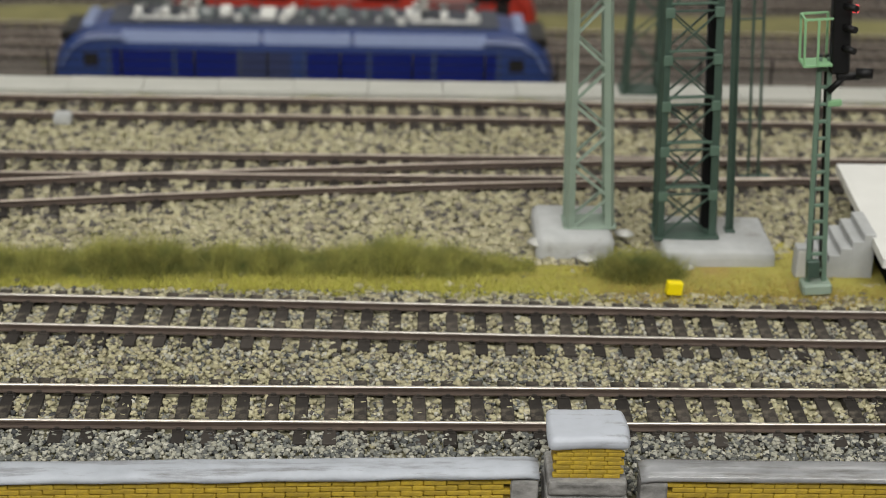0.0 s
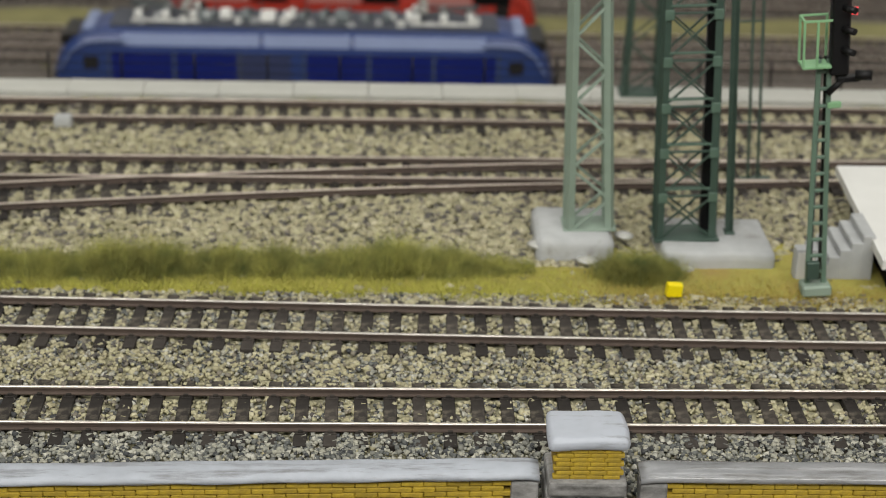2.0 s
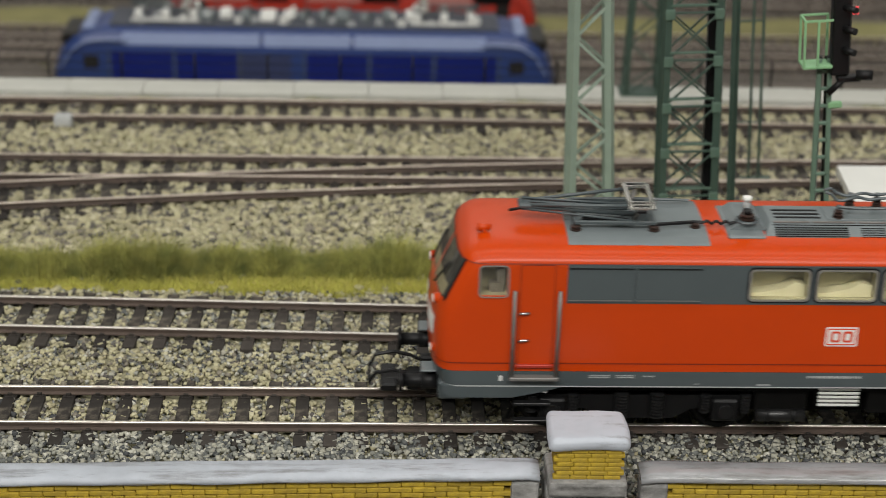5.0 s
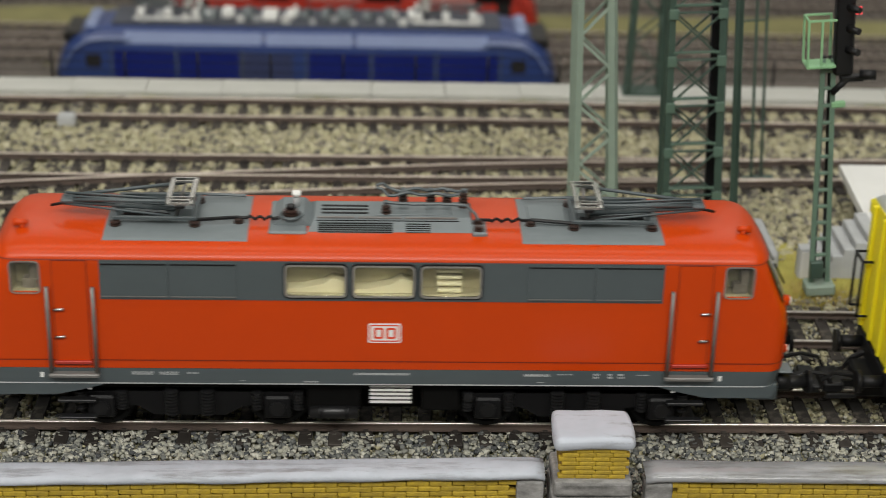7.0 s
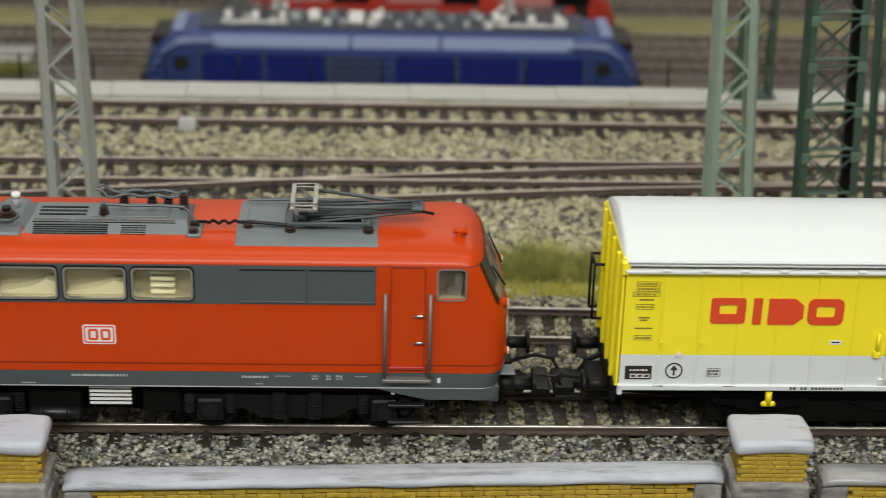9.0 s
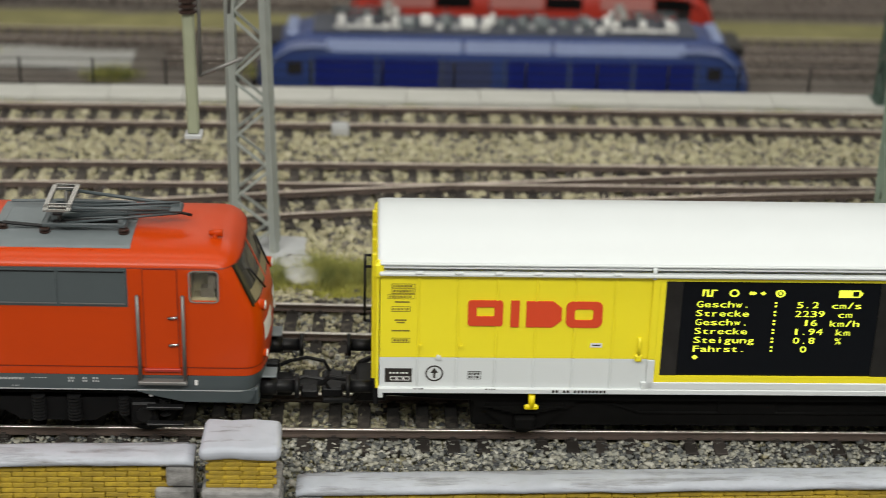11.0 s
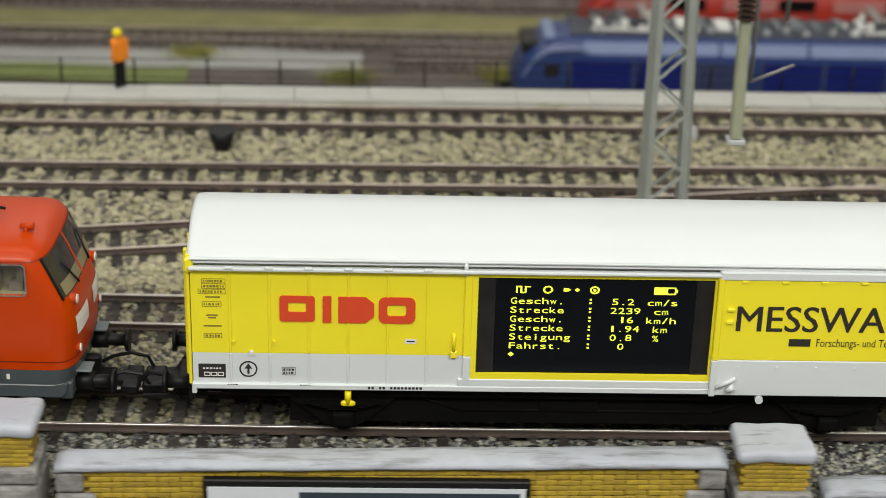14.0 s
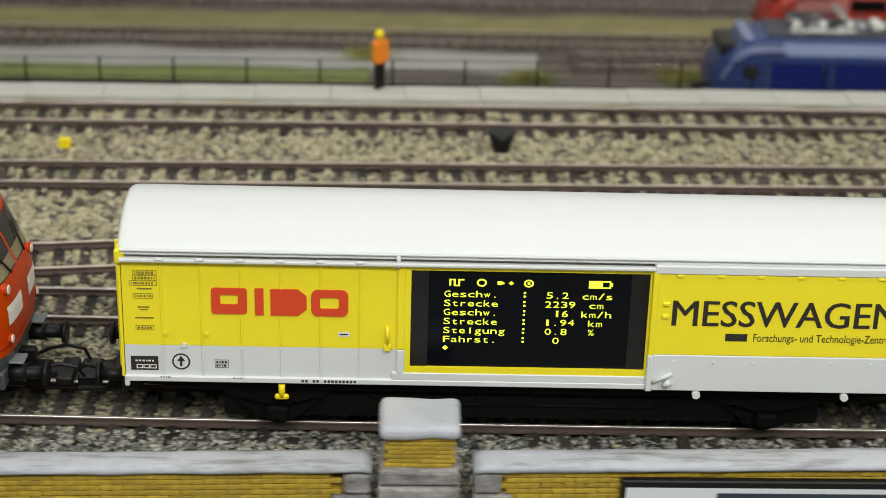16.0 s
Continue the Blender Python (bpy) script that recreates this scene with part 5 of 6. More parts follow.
    # roof: two grey plates with pantographs, the ventilated hump between
    for xc, knee in ((-45.2, -1), (45.2, 1)):
        bm = bm_new()
        prof = [(-12.6, 50.95), (-11.6, 51.3), (-9.4, 51.65), (-6, 51.95), (6, 51.95), (9.4, 51.65), (11.6, 51.3), (12.6, 50.95)]
        a = [bm.verts.new((xc - 15.5, y, z)) for y, z in prof]
        b = [bm.verts.new((xc + 15.5, y, z)) for y, z in prof]
        a2 = [bm.verts.new((xc - 15.5, y, z - 1.2)) for y, z in prof]
        b2 = [bm.verts.new((xc + 15.5, y, z - 1.2)) for y, z in prof]
        for j in range(7):
            bm.faces.new((a[j], a[j + 1], b[j + 1], b[j]))
            bm.faces.new((a2[j], b2[j], b2[j + 1], a2[j + 1]))
            bm.faces.new((a[j], a2[j], a2[j + 1], a[j + 1]))
            bm.faces.new((b[j], b[j + 1], b2[j + 1], b2[j]))
        bm.faces.new((a[0], b[0], b2[0], a2[0]))
        bm.faces.new((a[7], a2[7], b2[7], b[7]))
        part("roof_plate", bm, ROOFGREY, lo, "grey roof plate", at=mm_pose(0, 0, -4.1))
        pantograph(lo, knee * 50.0, knee)
        for k in range(5):
            part("plate_lug", box(bm_new(), xc - 13.5 + 6.2 * k, xc - 11.0 + 6.2 * k, -13.2, -12.5, 50.6, 51.0, 0.1), RED, lo, at=mm_pose(0, 0, -4.1))
        part("roof_hatch", box(bm_new(), xc - 13.5, xc - 5.0, -4.6, 6.0, 51.8, 52.3, 0.2), ROOFGREY, lo, at=mm_pose(0, 0, -4.1))
        part("roof_rail", tube(bm_new(), [(xc - 14, 9.0, 52.6), (xc, 9.2, 52.9), (xc + 14, 9.0, 52.6)], 0.35), GREY, lo, at=mm_pose(0, 0, -4.1))
    hump = part("roof_hump", box(bm_new(), -26.2, 22.4, -11.0, 11.0, 49.4, 50.9, 0.25), ROOFGREY, lo, "grey ventilated roof hood", at=mm_pose(0, 0, -3.9))
    part("hood_kerb", box(bm_new(), -26.6, 22.8, -11.9, 11.9, 49.0, 50.0, 0.3), RED, hump, "red kerb round the hood")
    bm = bm_new()
    hood_pts = [(-9.3, 50.8), (-4.5, 53.2), (4.5, 53.2), (9.3, 50.8)]
    a2 = [bm.verts.new((-15.4 if abs(y) < 5 else -17.2, y, z)) for y, z in hood_pts]
    b2 = [bm.verts.new((18.6 if abs(y) < 5 else 19.6, y, z)) for y, z in hood_pts]
    for j in range(3):
        bm.faces.new((a2[j], a2[j + 1], b2[j + 1], b2[j]))
    bm.faces.new(a2)
    bm.faces.new(b2[::-1])
    part("hood", bm, ROOFGREY, hump)

    def slope(t):
        """A place on the hood's near slope, from its foot (0) to its top edge (1)."""
        return -9.3 + 4.8 * t, 50.8 + 2.4 * t

    for k in range(6):
        y, z = slope(0.08 + 0.115 * k)
        part("vent_slot", bar(bm_new(), (-14.6, y, z + 0.02), (1.6, y, z + 0.02), 0.3, 0.3), BLACK, hump)
        part("vent_lip", bar(bm_new(), (-14.6, y + 0.22, z + 0.2), (1.6, y + 0.22, z + 0.2), 0.22, 0.22), ROOFGREY, hump)
        part("vent_slot", bar(bm_new(), (4.5, y, z + 0.0), (9.9, y, z + 0.0), 0.22, 0.22), BLACK, hump)
    y, z = slope(0.97)
    for x0, x1 in ((-14.8, -6.6), (-6.0, 3.6), (4.2, 15.8)):
        part("hood_strip", box(bm_new(), x0, x1, y - 0.35, y + 0.25, z - 0.1, z + 0.3, 0.08), RAILGREY, hump)
    part("hood_seam", bar(bm_new(), (-15.0, y - 0.75, z - 0.36), (16.2, y - 0.75, z - 0.36), 0.2, 0.2), BLACK, hump)
    for k in range(3):
        part("top_louvre", box(bm_new(), -14.0, -3.7, -2.6 + 2.0 * k, -1.9 + 2.0 * k, 53.1, 53.35), BLACK, hump)
    part("top_hatch", box(bm_new(), -2.4, 14.6, -3.4, 3.6, 53.15, 53.45, 0.15), ROOFGREY, hump)
    for x in (-8.0, 3.0, 10.0):
        part("gutter_rib", box(bm_new(), x, x + 0.4, -9.0, -4.6, 50.9, 51.1), ROOFGREY, hump)
    for x, y, tall in ((0.2, -2.2, 2.6), (4.0, 3.2, 3.4), (10.2, 3.2, 3.4), (13.8, 3.0, 3.4), (17.4, 2.0, 3.8)):
        part("roof_insulator", lathe(x, y, 53.1, 53.1 + tall, 1.25, 0.7, 0.75, 0.3), BROWN, hump, "dark brown roof insulator")
        part("insulator_cap", rod(bm_new(), (x, y, 53.0 + tall), (x, y, 53.6 + tall), 0.6, 8), GREY, hump)
    for dy, dz, seed in ((3.2, 56.7, 0.0), (1.8, 56.2, 1.7)):
        bm = tube(bm_new(), [(-2.0 + 1.35 * k, dy + 0.5 * math.sin(k * 0.9 + seed), dz + 0.4 * math.sin(k * 1.25 + seed) + (0.9 if k < 2 else 0.0)) for k in range(16)], 0.36)
        part("roof_conductor", bm, GREY, hump)
    part("roof_conductor", tube(bm_new(), [(0.2, -2.2, 55.8), (6.0, -2.3, 55.5), (12.0, -2.3, 55.6), (17.8, -2.2, 55.3), (19.8, -4.0, 54.0), (20.4, -5.6, 53.2)], 0.36), GREY, hump)
    # stepped box with the main switch at one end, the cable box at the other
    part("switch_box", box(bm_new(), -25.4, -17.0, -9.6, 8.0, 50.8, 51.8, 0.4), ROOFGREY, hump)
    bm = bm_new()
    pts = [(-24.6, 51.7), (-22.6, 53.2), (-17.8, 53.2), (-16.2, 51.7)]
    plate(bm, pts, -6.0, 6.5)
    part("switch_hood", bm, ROOFGREY, hump)
    part("main_switch", lathe(-20.6, -4.4, 52.8, 55.4, 1.9, 1.2, 0.8, 0.2), BROWN, hump, "dark brown main switch")
    part("switch_collar", tube(bm_new(), [(-20.6 + 2.3 * math.cos(k * 0.5236), -4.4 + 2.3 * math.sin(k * 0.5236), 53.5) for k in range(13)], 0.4), GREY, hump)
    part("switch_cap", rod(bm_new(), (-20.6, -4.4, 55.2), (-20.6, -4.4, 55.9), 1.0, 10), BLACK, hump)
    part("whistle", rod(bm_new(), (-19.6, 1.5, 53.0), (-19.6, 1.5, 56.4), 0.75, 10), CONCRETE, hump, "pale whistle")
    part("whistle_collar", rod(bm_new(), (-19.6, 1.5, 55.6), (-19.6, 1.5, 56.6), 1.0, 10), PLATFORM, hump)
    part("cable_box", box(bm_new(), 18.9, 22.2, -9.8, -2.4, 50.8, 52.0, 0.3), ROOFGREY, hump)
    for y in (-8.2, -4.6):
        part("roof_insulator", lathe(20.4, y, 51.8, 53.8, 1.2, 0.7, 0.7, 0.3), BROWN, hump, "dark brown roof insulator")
    for k in range(9):
        part("gutter_lug", box(bm_new(), -22 + 5.2 * k, -18.0 + 5.2 * k, -12.4, -11.8, 48.9, 49.4, 0.1), RED, hump)
    for e, x0, x1 in ((-1, -32, -22.0), (1, 32, 20.8)):
        part("roof_cable", tube(bm_new(), [(x0 + (x1 - x0) * k / 16, -4.6, 53.2 + 0.4 * math.sin(k * 1.9) * (3 < k < 13)) for k in range(17)], 0.38), BLACK, lo, at=mm_pose(0, 0, -4.2))
        part("roof_cable", tube(bm_new(), [(x0 + e * 10.0 * k / 6, -4.6 - 0.3 * k, 53.3) for k in range(7)], 0.42), BLACK, lo, at=mm_pose(0, 0, -4.2))
        part("roof_insulator", lathe(x0, -4.6, 51.2, 53.6, 1.3, 0.8, 0.7, 0.25), BROWN, lo, "dark brown roof insulator", at=mm_pose(0, 0, -4.2))
        part("insulator_foot", box(bm_new(), x0 - 1.7, x0 + 1.7, -6.2, -3.0, 50.6, 51.4, 0.2), ROOFGREY, lo, at=mm_pose(0, 0, -4.2))
    return lo


def measuring_wagon():
    """Local x runs from the wagon's end at 0 to 178."""
    w = thing("measuring_wagon", mm_pose(0, 0, 0), "yellow and white covered model wagon with a lit display", "wagon")
    L, W = 178.0, 16.3
    body = part("body", box(bm_new(), 1.2, L - 0.6, -W + 0.5, W - 0.5, 15, 45.5, 0.1), WHITE, w)
    # roof: barrel with turned-down eaves
    bm = bm_new()
    n = 22
    half = [(-17.0, 45.0), (-17.0, 45.9)]
    prof = list(half)
    for i in range(n + 1):
        a = math.pi * i / n
        prof.append((-16.6 * math.cos(a), 46.0 + 6.1 * math.sin(a) ** 1.7))
    prof += [(17.0, 45.9), (17.0, 45.0)]
    rings = []
    for x, s in ((0.4, 0.94), (1.1, 0.985), (2.3, 1.0), (L - 1.5, 1.0), (L - 0.3, 0.985), (L + 0.4, 0.94)):
        rings.append([bm.verts.new((x, y * (1 if s == 1 else 0.5 + 0.5 * s), 45 + (z - 45) * s)) for y, z in prof])
    for a, b in zip(rings, rings[1:]):
        for j in range(len(prof) - 1):
            bm.faces.new((a[j], a[j + 1], b[j + 1], b[j]))
    bm.faces.new(rings[0])
    bm.faces.new(rings[-1][::-1])
    part("roof", bm, WHITE, w, "smooth white barrel roof", smooth=True)
    for s in (-1, 1):
        part("roof_rail", box(bm_new(), 1.0, L - 0.2, min(s * 16.6, s * 17.6), max(s * 16.6, s * 17.6), 45.9, 46.3, 0.1), WHITE, w)
        part("gutter", box(bm_new(), 0.7, L, min(s * 16.4, s * 17.9), max(s * 16.4, s * 17.9), 43.4, 44.3, 0.25), WHITE, w, "white gutter rail")
        part("slide_rail", box(bm_new(), 0.7, L, min(s * 16, s * 17.0), max(s * 16, s * 17.0), 14.2, 15.6, 0.2), WHITE, w)
        part("lower_panel", box(bm_new(), 1.0, 62.6, min(s * 15.8, s * 16.3), max(s * 15.8, s * 16.3), 15.5, 23.0), WHITE, body)
        part("upper_panel", box(bm_new(), 1.0, 61.3, min(s * 15.8, s * 16.32), max(s * 15.8, s * 16.32), 23.0, 43.6), YELLOW, body, "yellow side panel")
        for k in range(6):
            x = 9.4 + 8.6 * k
            part("rib", box(bm_new(), x - 0.28, x + 0.28, min(s * 16.2, s * 16.6), max(s * 16.2, s * 16.6), 23.1, 43.5, 0.12), YELLOW, body)
            part("rib", box(bm_new(), x - 0.28, x + 0.28, min(s * 16.2, s * 16.55), max(s * 16.2, s * 16.55), 15.6, 22.9, 0.12), WHITE, body)
            part("gutter_clip", box(bm_new(), x - 1.0, x + 1.0, min(s * 17.4, s * 18.2), max(s * 17.4, s * 18.2), 43.9, 44.7, 0.3), WHITE, body)
        part("door_post", box(bm_new(), 60.4, 62.2, min(s * 16, s * 16.9), max(s * 16, s * 16.9), 23.0, 43.6, 0.2), YELLOW, body)
        part("door_post", box(bm_new(), 60.4, 62.2, min(s * 16, s * 16.9), max(s * 16, s * 16.9), 15.6, 23.0, 0.2), WHITE, body)
        part("post_pin", rod(bm_new(), (60.6, s * 17.2, 43.0), (60.6, s * 17.2, 46.0), 0.5, 8), WHITE, body)
        # display bay
        bay = part("display_frame", ring_plate(bm_new(), rounded(61.6, 115.6, 17.2, 43.5, 0.3), rounded(63.0, 114.6, 18.8, 42.3, 0.1), s * 15.9, s * 16.7), YELLOW, w, "yellow display surround", at=mm_pose(0.4, 0, 0))
        if s < 0:
            bay_near = bay
        part("display", box(bm_new(), 62.9, 114.7, min(s * 15.6, s * 16.0), max(s * 15.6, s * 16.0), 18.7, 42.4), SCREEN, bay, "black lit display")
        for a, b in ((63.0, 66.8), (110.6, 114.6)):
            part("display_edge", box(bm_new(), a, b, min(s * 15.9, s * 16.25), max(s * 15.9, s * 16.25), 18.8, 42.3, 0.1), SCREENSIDE, bay)
        part("sill", box(bm_new(), 59.4, 115.6, min(s * 15.8, s * 16.9), max(s * 15.8, s * 16.9), 15.5, 17.4, 0.2), WHITE, w)
        # sliding door, proud of the side
        door = part("sliding_door", box(bm_new(), 115.4, 176.5, min(s * 16, s * 17.6), max(s * 16, s * 17.6), 23.3, 42.9, 0.2), YELLOW, w, "yellow sliding door", at=mm_pose(0.5, 0, 0))
        if s < 0:
            door_near = door
        part("door_foot", box(bm_new(), 115.2, 176.5, min(s * 16, s * 17.64), max(s * 16, s * 17.64), 14.4, 23.3, 0.2), WHITE, door, "white lower door panel")
        part("door_head", box(bm_new(), 115.2, 176.5, min(s * 16, s * 18.0), max(s * 16, s * 18.0), 42.9, 45.0, 0.3), WHITE, door)
        part("door_edge", box(bm_new(), 115.0, 116.4, min(s * 16, s * 17.9), max(s * 16, s * 17.9), 23.2, 43.4, 0.2), YELLOW, door)
        part("door_edge", box(bm_new(), 115.0, 116.4, min(s * 16, s * 17.9), max(s * 16, s * 17.9), 14.2, 23.2, 0.2), WHITE, door)
        for zz in (32.4, 35.4):
            part("hinge", box(bm_new(), 117.4, 119.0, min(s * 17.5, s * 18.3), max(s * 17.5, s * 18.3), zz, zz + 0.9, 0.2), YELLOW, door)
        for k in range(7):
            part("door_rivet", rod(bm_new(), (121 + 8.7 * k, s * 17.5, 21.6), (121 + 8.7 * k, s * 17.95, 21.6), 0.35, 6), WHITE, door)
            part("head_clip", box(bm_new(), 120 + 8.7 * k, 121.6 + 8.7 * k, min(s * 17.5, s * 18.0), max(s * 17.5, s * 18.0), 42.2, 42.9, 0.15), YELLOW, door)
        part("door_lever", rod(bm_new(), (116.5, s * 18.0, 16.6), (120.6, s * 18.2, 19.0), 0.5, 8), WHITE, door)
        part("door_lever", rod(bm_new(), (119.0, s * 18.0, 15.9), (120.4, s * 18.2, 17.0), 0.8, 8), WHITE, door)
        for x in (127.0, 160.0):
            part("door_roller", rod(bm_new(), (x, s * 16.6, 13.4), (x, s * 17.9, 13.4), 0.9, 12), WHITE, w)
        part("corner_latch", box(bm_new(), 57.6, 59.2, min(s * 16.2, s * 17.3), max(s * 16.2, s * 17.3), 22.6, 24.4, 0.3), YELLOW, body)
        part("corner_latch", rod(bm_new(), (58.4, s * 16.9, 24.2), (58.4, s * 16.9, 28.6), 0.4, 6), YELLOW, body)
        part("brake_lever", rod(bm_new(), (35.2, s * 16.4, 10.6), (35.2, s * 16.4, 13.8), 0.75, 8), SIGNYELLOW, w, "yellow brake lever")
        part("brake_weight", box(bm_new(), 33.6, 36.8, min(s * 16, s * 17), max(s * 16, s * 17), 10.0, 11.4, 0.4), SIGNYELLOW, w, "yellow lever weight")
        # lamp brackets and small studs
        part("stud", rod(bm_new(), (14.0, s * 16.2, 23.2), (14.0, s * 17.0, 23.2), 0.55, 8), WHITE, body)
        part("stud", rod(bm_new(), (10.0, s * 16.4, 26.0), (10.0, s * 17.0, 26.0), 0.4, 8), YELLOW, body)
        part("stud", rod(bm_new(), (19.0, s * 16.4, 26.0), (19.0, s * 17.0, 26.0), 0.4, 8), YELLOW, body)
        part("corner_foot", box(bm_new(), 0.7, 1.8, min(s * 15.6, s * 17), max(s * 15.6, s * 17), 13.0, 15.6, 0.2), WHITE, body)
        # running gear
        bm = plate(bm_new(), [(0.8, 14.4), (0.8, 12.4), (20, 11.2), (158, 11.2), (L - 0.8, 12.4), (L - 0.8, 14.4)], s * 13.2, s * 14.2)
        part("sole_bar", bm, UNDER, w)
        for xa in (34.0, 144.0):
            bm = plate(bm_new(), [(xa - 13, 11.4), (xa - 4, 3.6), (xa + 4, 3.6), (xa + 13, 11.4)], s * 12.6, s * 13.4)
            part("axle_guard", bm, UNDER, w)
            bm = bm_new()
            for k in range(4):
                box(bm, xa - 9 + k * 1.9, xa + 9 - k * 1.9, min(s * 13.4, s * 15), max(s * 13.4, s * 15), 9.6 - k * 0.5, 10.0 - k * 0.5)
            part("leaf_spring", bm, UNDER, w)
            part("axle_box", box(bm_new(), xa - 2.4, xa + 2.4, min(s * 13.4, s * 15.6), max(s * 13.4, s * 15.6), 4.0, 7.4, 0.6, seg=2), UNDER, w)
        bm = bm_new()
        rod(bm, (60, s * 12, 7.0), (118, s * 12, 7.0), 0.5, 6)
        rod(bm, (60, s * 12, 7.0), (48, s * 12, 11.5), 0.5, 6)
        rod(bm, (118, s * 12, 7.0), (130, s * 12, 11.5), 0.5, 6)
        part("truss_rod", bm, UNDER, w)
        part("brake_box", box(bm_new(), 78, 92, min(s * 8, s * 12.5), max(s * 8, s * 12.5), 6.6, 11.5, 0.4), UNDER, w)
    # Black box added to fill the deep shade under the wagon.
    part("shade_filler", box(bm_new(), 22, 156, -12.2, 12.2, 3.4, 11.6, 0.5), UNDER, w)
    part("underframe", box(bm_new(), 1.5, L - 1.5, -13, 13, 11.5, 15.1, 0.2), UNDER, w)
    for xa in (34.0, 144.0):
        wheel(w, xa, 5.6)
    for end, x in ((-1, 0.8), (1, L)):
        wall = part("end_wall", box(bm_new(), min(x, x + end * 0.7), max(x, x + end * 0.7), -16.2, 16.2, 15, 46.5, 0.1), YELLOW, w, "yellow end wall")
        bm = bm_new()
        pts = [(-16.2, 46.4)] + [(-15.6 * math.cos(math.pi * i / 16), 46.0 + 4.6 * math.sin(math.pi * i / 16) ** 1.7) for i in range(17)] + [(16.2, 46.4)]
        f = [bm.verts.new((x + end * 0.35, y, z)) for y, z in pts]
        bm.faces.new(f)
        g = bmesh.ops.extrude_face_region(bm, geom=list(bm.faces))["geom"]
        for v in g:
            if isinstance(v, bmesh.types.BMVert):
                v.co.x -= end * 0.9
        part("end_gable", bm, YELLOW, wall)
        for y in (-12, -4, 4, 12):
            part("end_rib", box(bm_new(), min(x + end * 0.6, x + end * 1.6), max(x + end * 0.6, x + end * 1.6), y - 0.6, y + 0.6, 15.5, 46.2, 0.2), YELLOW, wall)
        part("eave_block", box(bm_new(), min(x - end * 1.0, x + end * 1.1), max(x - end * 1.0, x + end * 1.1), -17.2, -14.5, 42.6, 46.0, 0.4), YELLOW, wall)
        part("eave_block", box(bm_new(), min(x - end * 1.0, x + end * 1.1), max(x - end * 1.0, x + end * 1.1), 14.5, 17.2, 42.6, 46.0, 0.4), YELLOW, wall)
        part("buffer_beam", box(bm_new(), min(x, x + end * 1.2), max(x, x + end * 1.2), -14.5, 14.5, 10, 14.6, 0.2), BLACK, w)
        bm = bm_new()
        for a, b in (((15.8, 19), (15.8, 33)), ((15.8, 33), (9.5, 33)), ((9.5, 33), (9.5, 19))):
            rod(bm, (x + end * 3.2, a[0], a[1]), (x + end * 3.2, b[0], b[1]), 0.35, 6)
        for y in (15.8, 9.5):
            rod(bm, (x, y, 33), (x + end * 3.2, y, 33), 0.35, 6)
            rod(bm, (x, y, 19), (x + end * 3.2, y, 19), 0.35, 6)
        part("shunter_grip", bm, BLACK, w)
        for y in (-10.1, 10.1):
            part("buffer_shank", rod(bm_new(), (x + end * 0.8, y, 12.2), (x + end * 6.6, y, 12.2), 1.45, 12), BLACK, w)
            part("buffer_plate", rod(bm_new(), (x + end * 6.4, y, 12.2), (x + end * 7.3, y, 12.2), 2.7, 18), BLACK, w)
        part("coupler_box", box(bm_new(), min(x - end * 2, x + end * 5), max(x - end * 2, x + end * 5), -5.5, 5.5, 5.4, 10.2, 0.6), BLACK, w, "black coupler pocket")
        part("brake_hose", tube(bm_new(), [(x + end * 1.0, -6.5, 11), (x + end * 4.0, -6.6, 9.5), (x + end * 6.0, -6.4, 6.5), (x + end * 12.5, -6.0, 6.2)], 0.7), BLACK, w)
        part("brake_hose", tube(bm_new(), [(x + end * 1.0, 6.5, 11), (x + end * 4.0, 6.6, 9.5), (x + end * 6.0, 6.4, 6.5), (x + end * 12.5, 6.0, 6.2)], 0.7), BLACK, w)
        part("coupler_shank", box(bm_new(), min(x - end * 4, x + end * 13), max(x - end * 4, x + end * 13), -2.6, 2.6, 6.6, 8.6, 0.3), BLACK, w)
        part("coupler_head", box(bm_new(), min(x + end * 8, x + end * 13), max(x + end * 8, x + end * 13), -4.6, 4.6, 6.0, 8.6, 0.5), BLACK, w)
        part("coupler_loop", tube(bm_new(), [(x + end * 4, -5.6, 9.6), (x + end * 7, -5.4, 11.4), (x + end * 11, -5.0, 11.8), (x + end * 13.5, -4.6, 9.6)], 0.6), BLACK, w)
    # printing on the side that faces the hall
    y = -16.36
    part("logo_shape", ring_plate(bm_new(), rounded(20.2, 27.9, 31.0, 37.2, 0.7), rounded(22.1, 26.0, 33.3, 35.6, 0.3), y - 0.3, y), PRINT_RED, w, "red printed frame shape")
    part("logo_shape", plate(bm_new(), rounded(29.6, 31.5, 30.8, 37.2, 0.1), y - 0.3, y), PRINT_RED, w, "red printed bar")
    part("logo_shape", plate(bm_new(), [(33.0, 30.8), (38.9, 30.8), (40.8, 32.4), (40.8, 35.5), (38.9, 37.1), (33.0, 37.1)], y - 0.3, y), PRINT_RED, w, "red printed block")
    part("logo_shape", ring_plate(bm_new(), rounded(41.8, 49.8, 30.8, 37.1, 1.4), rounded(43.7, 47.8, 32.6, 35.3, 0.6), y - 0.3, y), PRINT_RED, w, "red printed ring")
    writing("word", "MESSWAGEN", 119.1, 30.6, 6.1, PRINT_BLACK, door_near, -17.66, width=49.5, bold=0.1)
    part("brand_bar", box(bm_new(), 131.7, 136.5, -17.70, -17.66, 27.0, 28.8), PRINT_BLACK, door_near)
    writing("subtitle", "Forschungs- und Technologie-Zentrum", 137.7, 27.0, 1.9, PRINT_BLACK, door_near, -17.66, width=31.5)
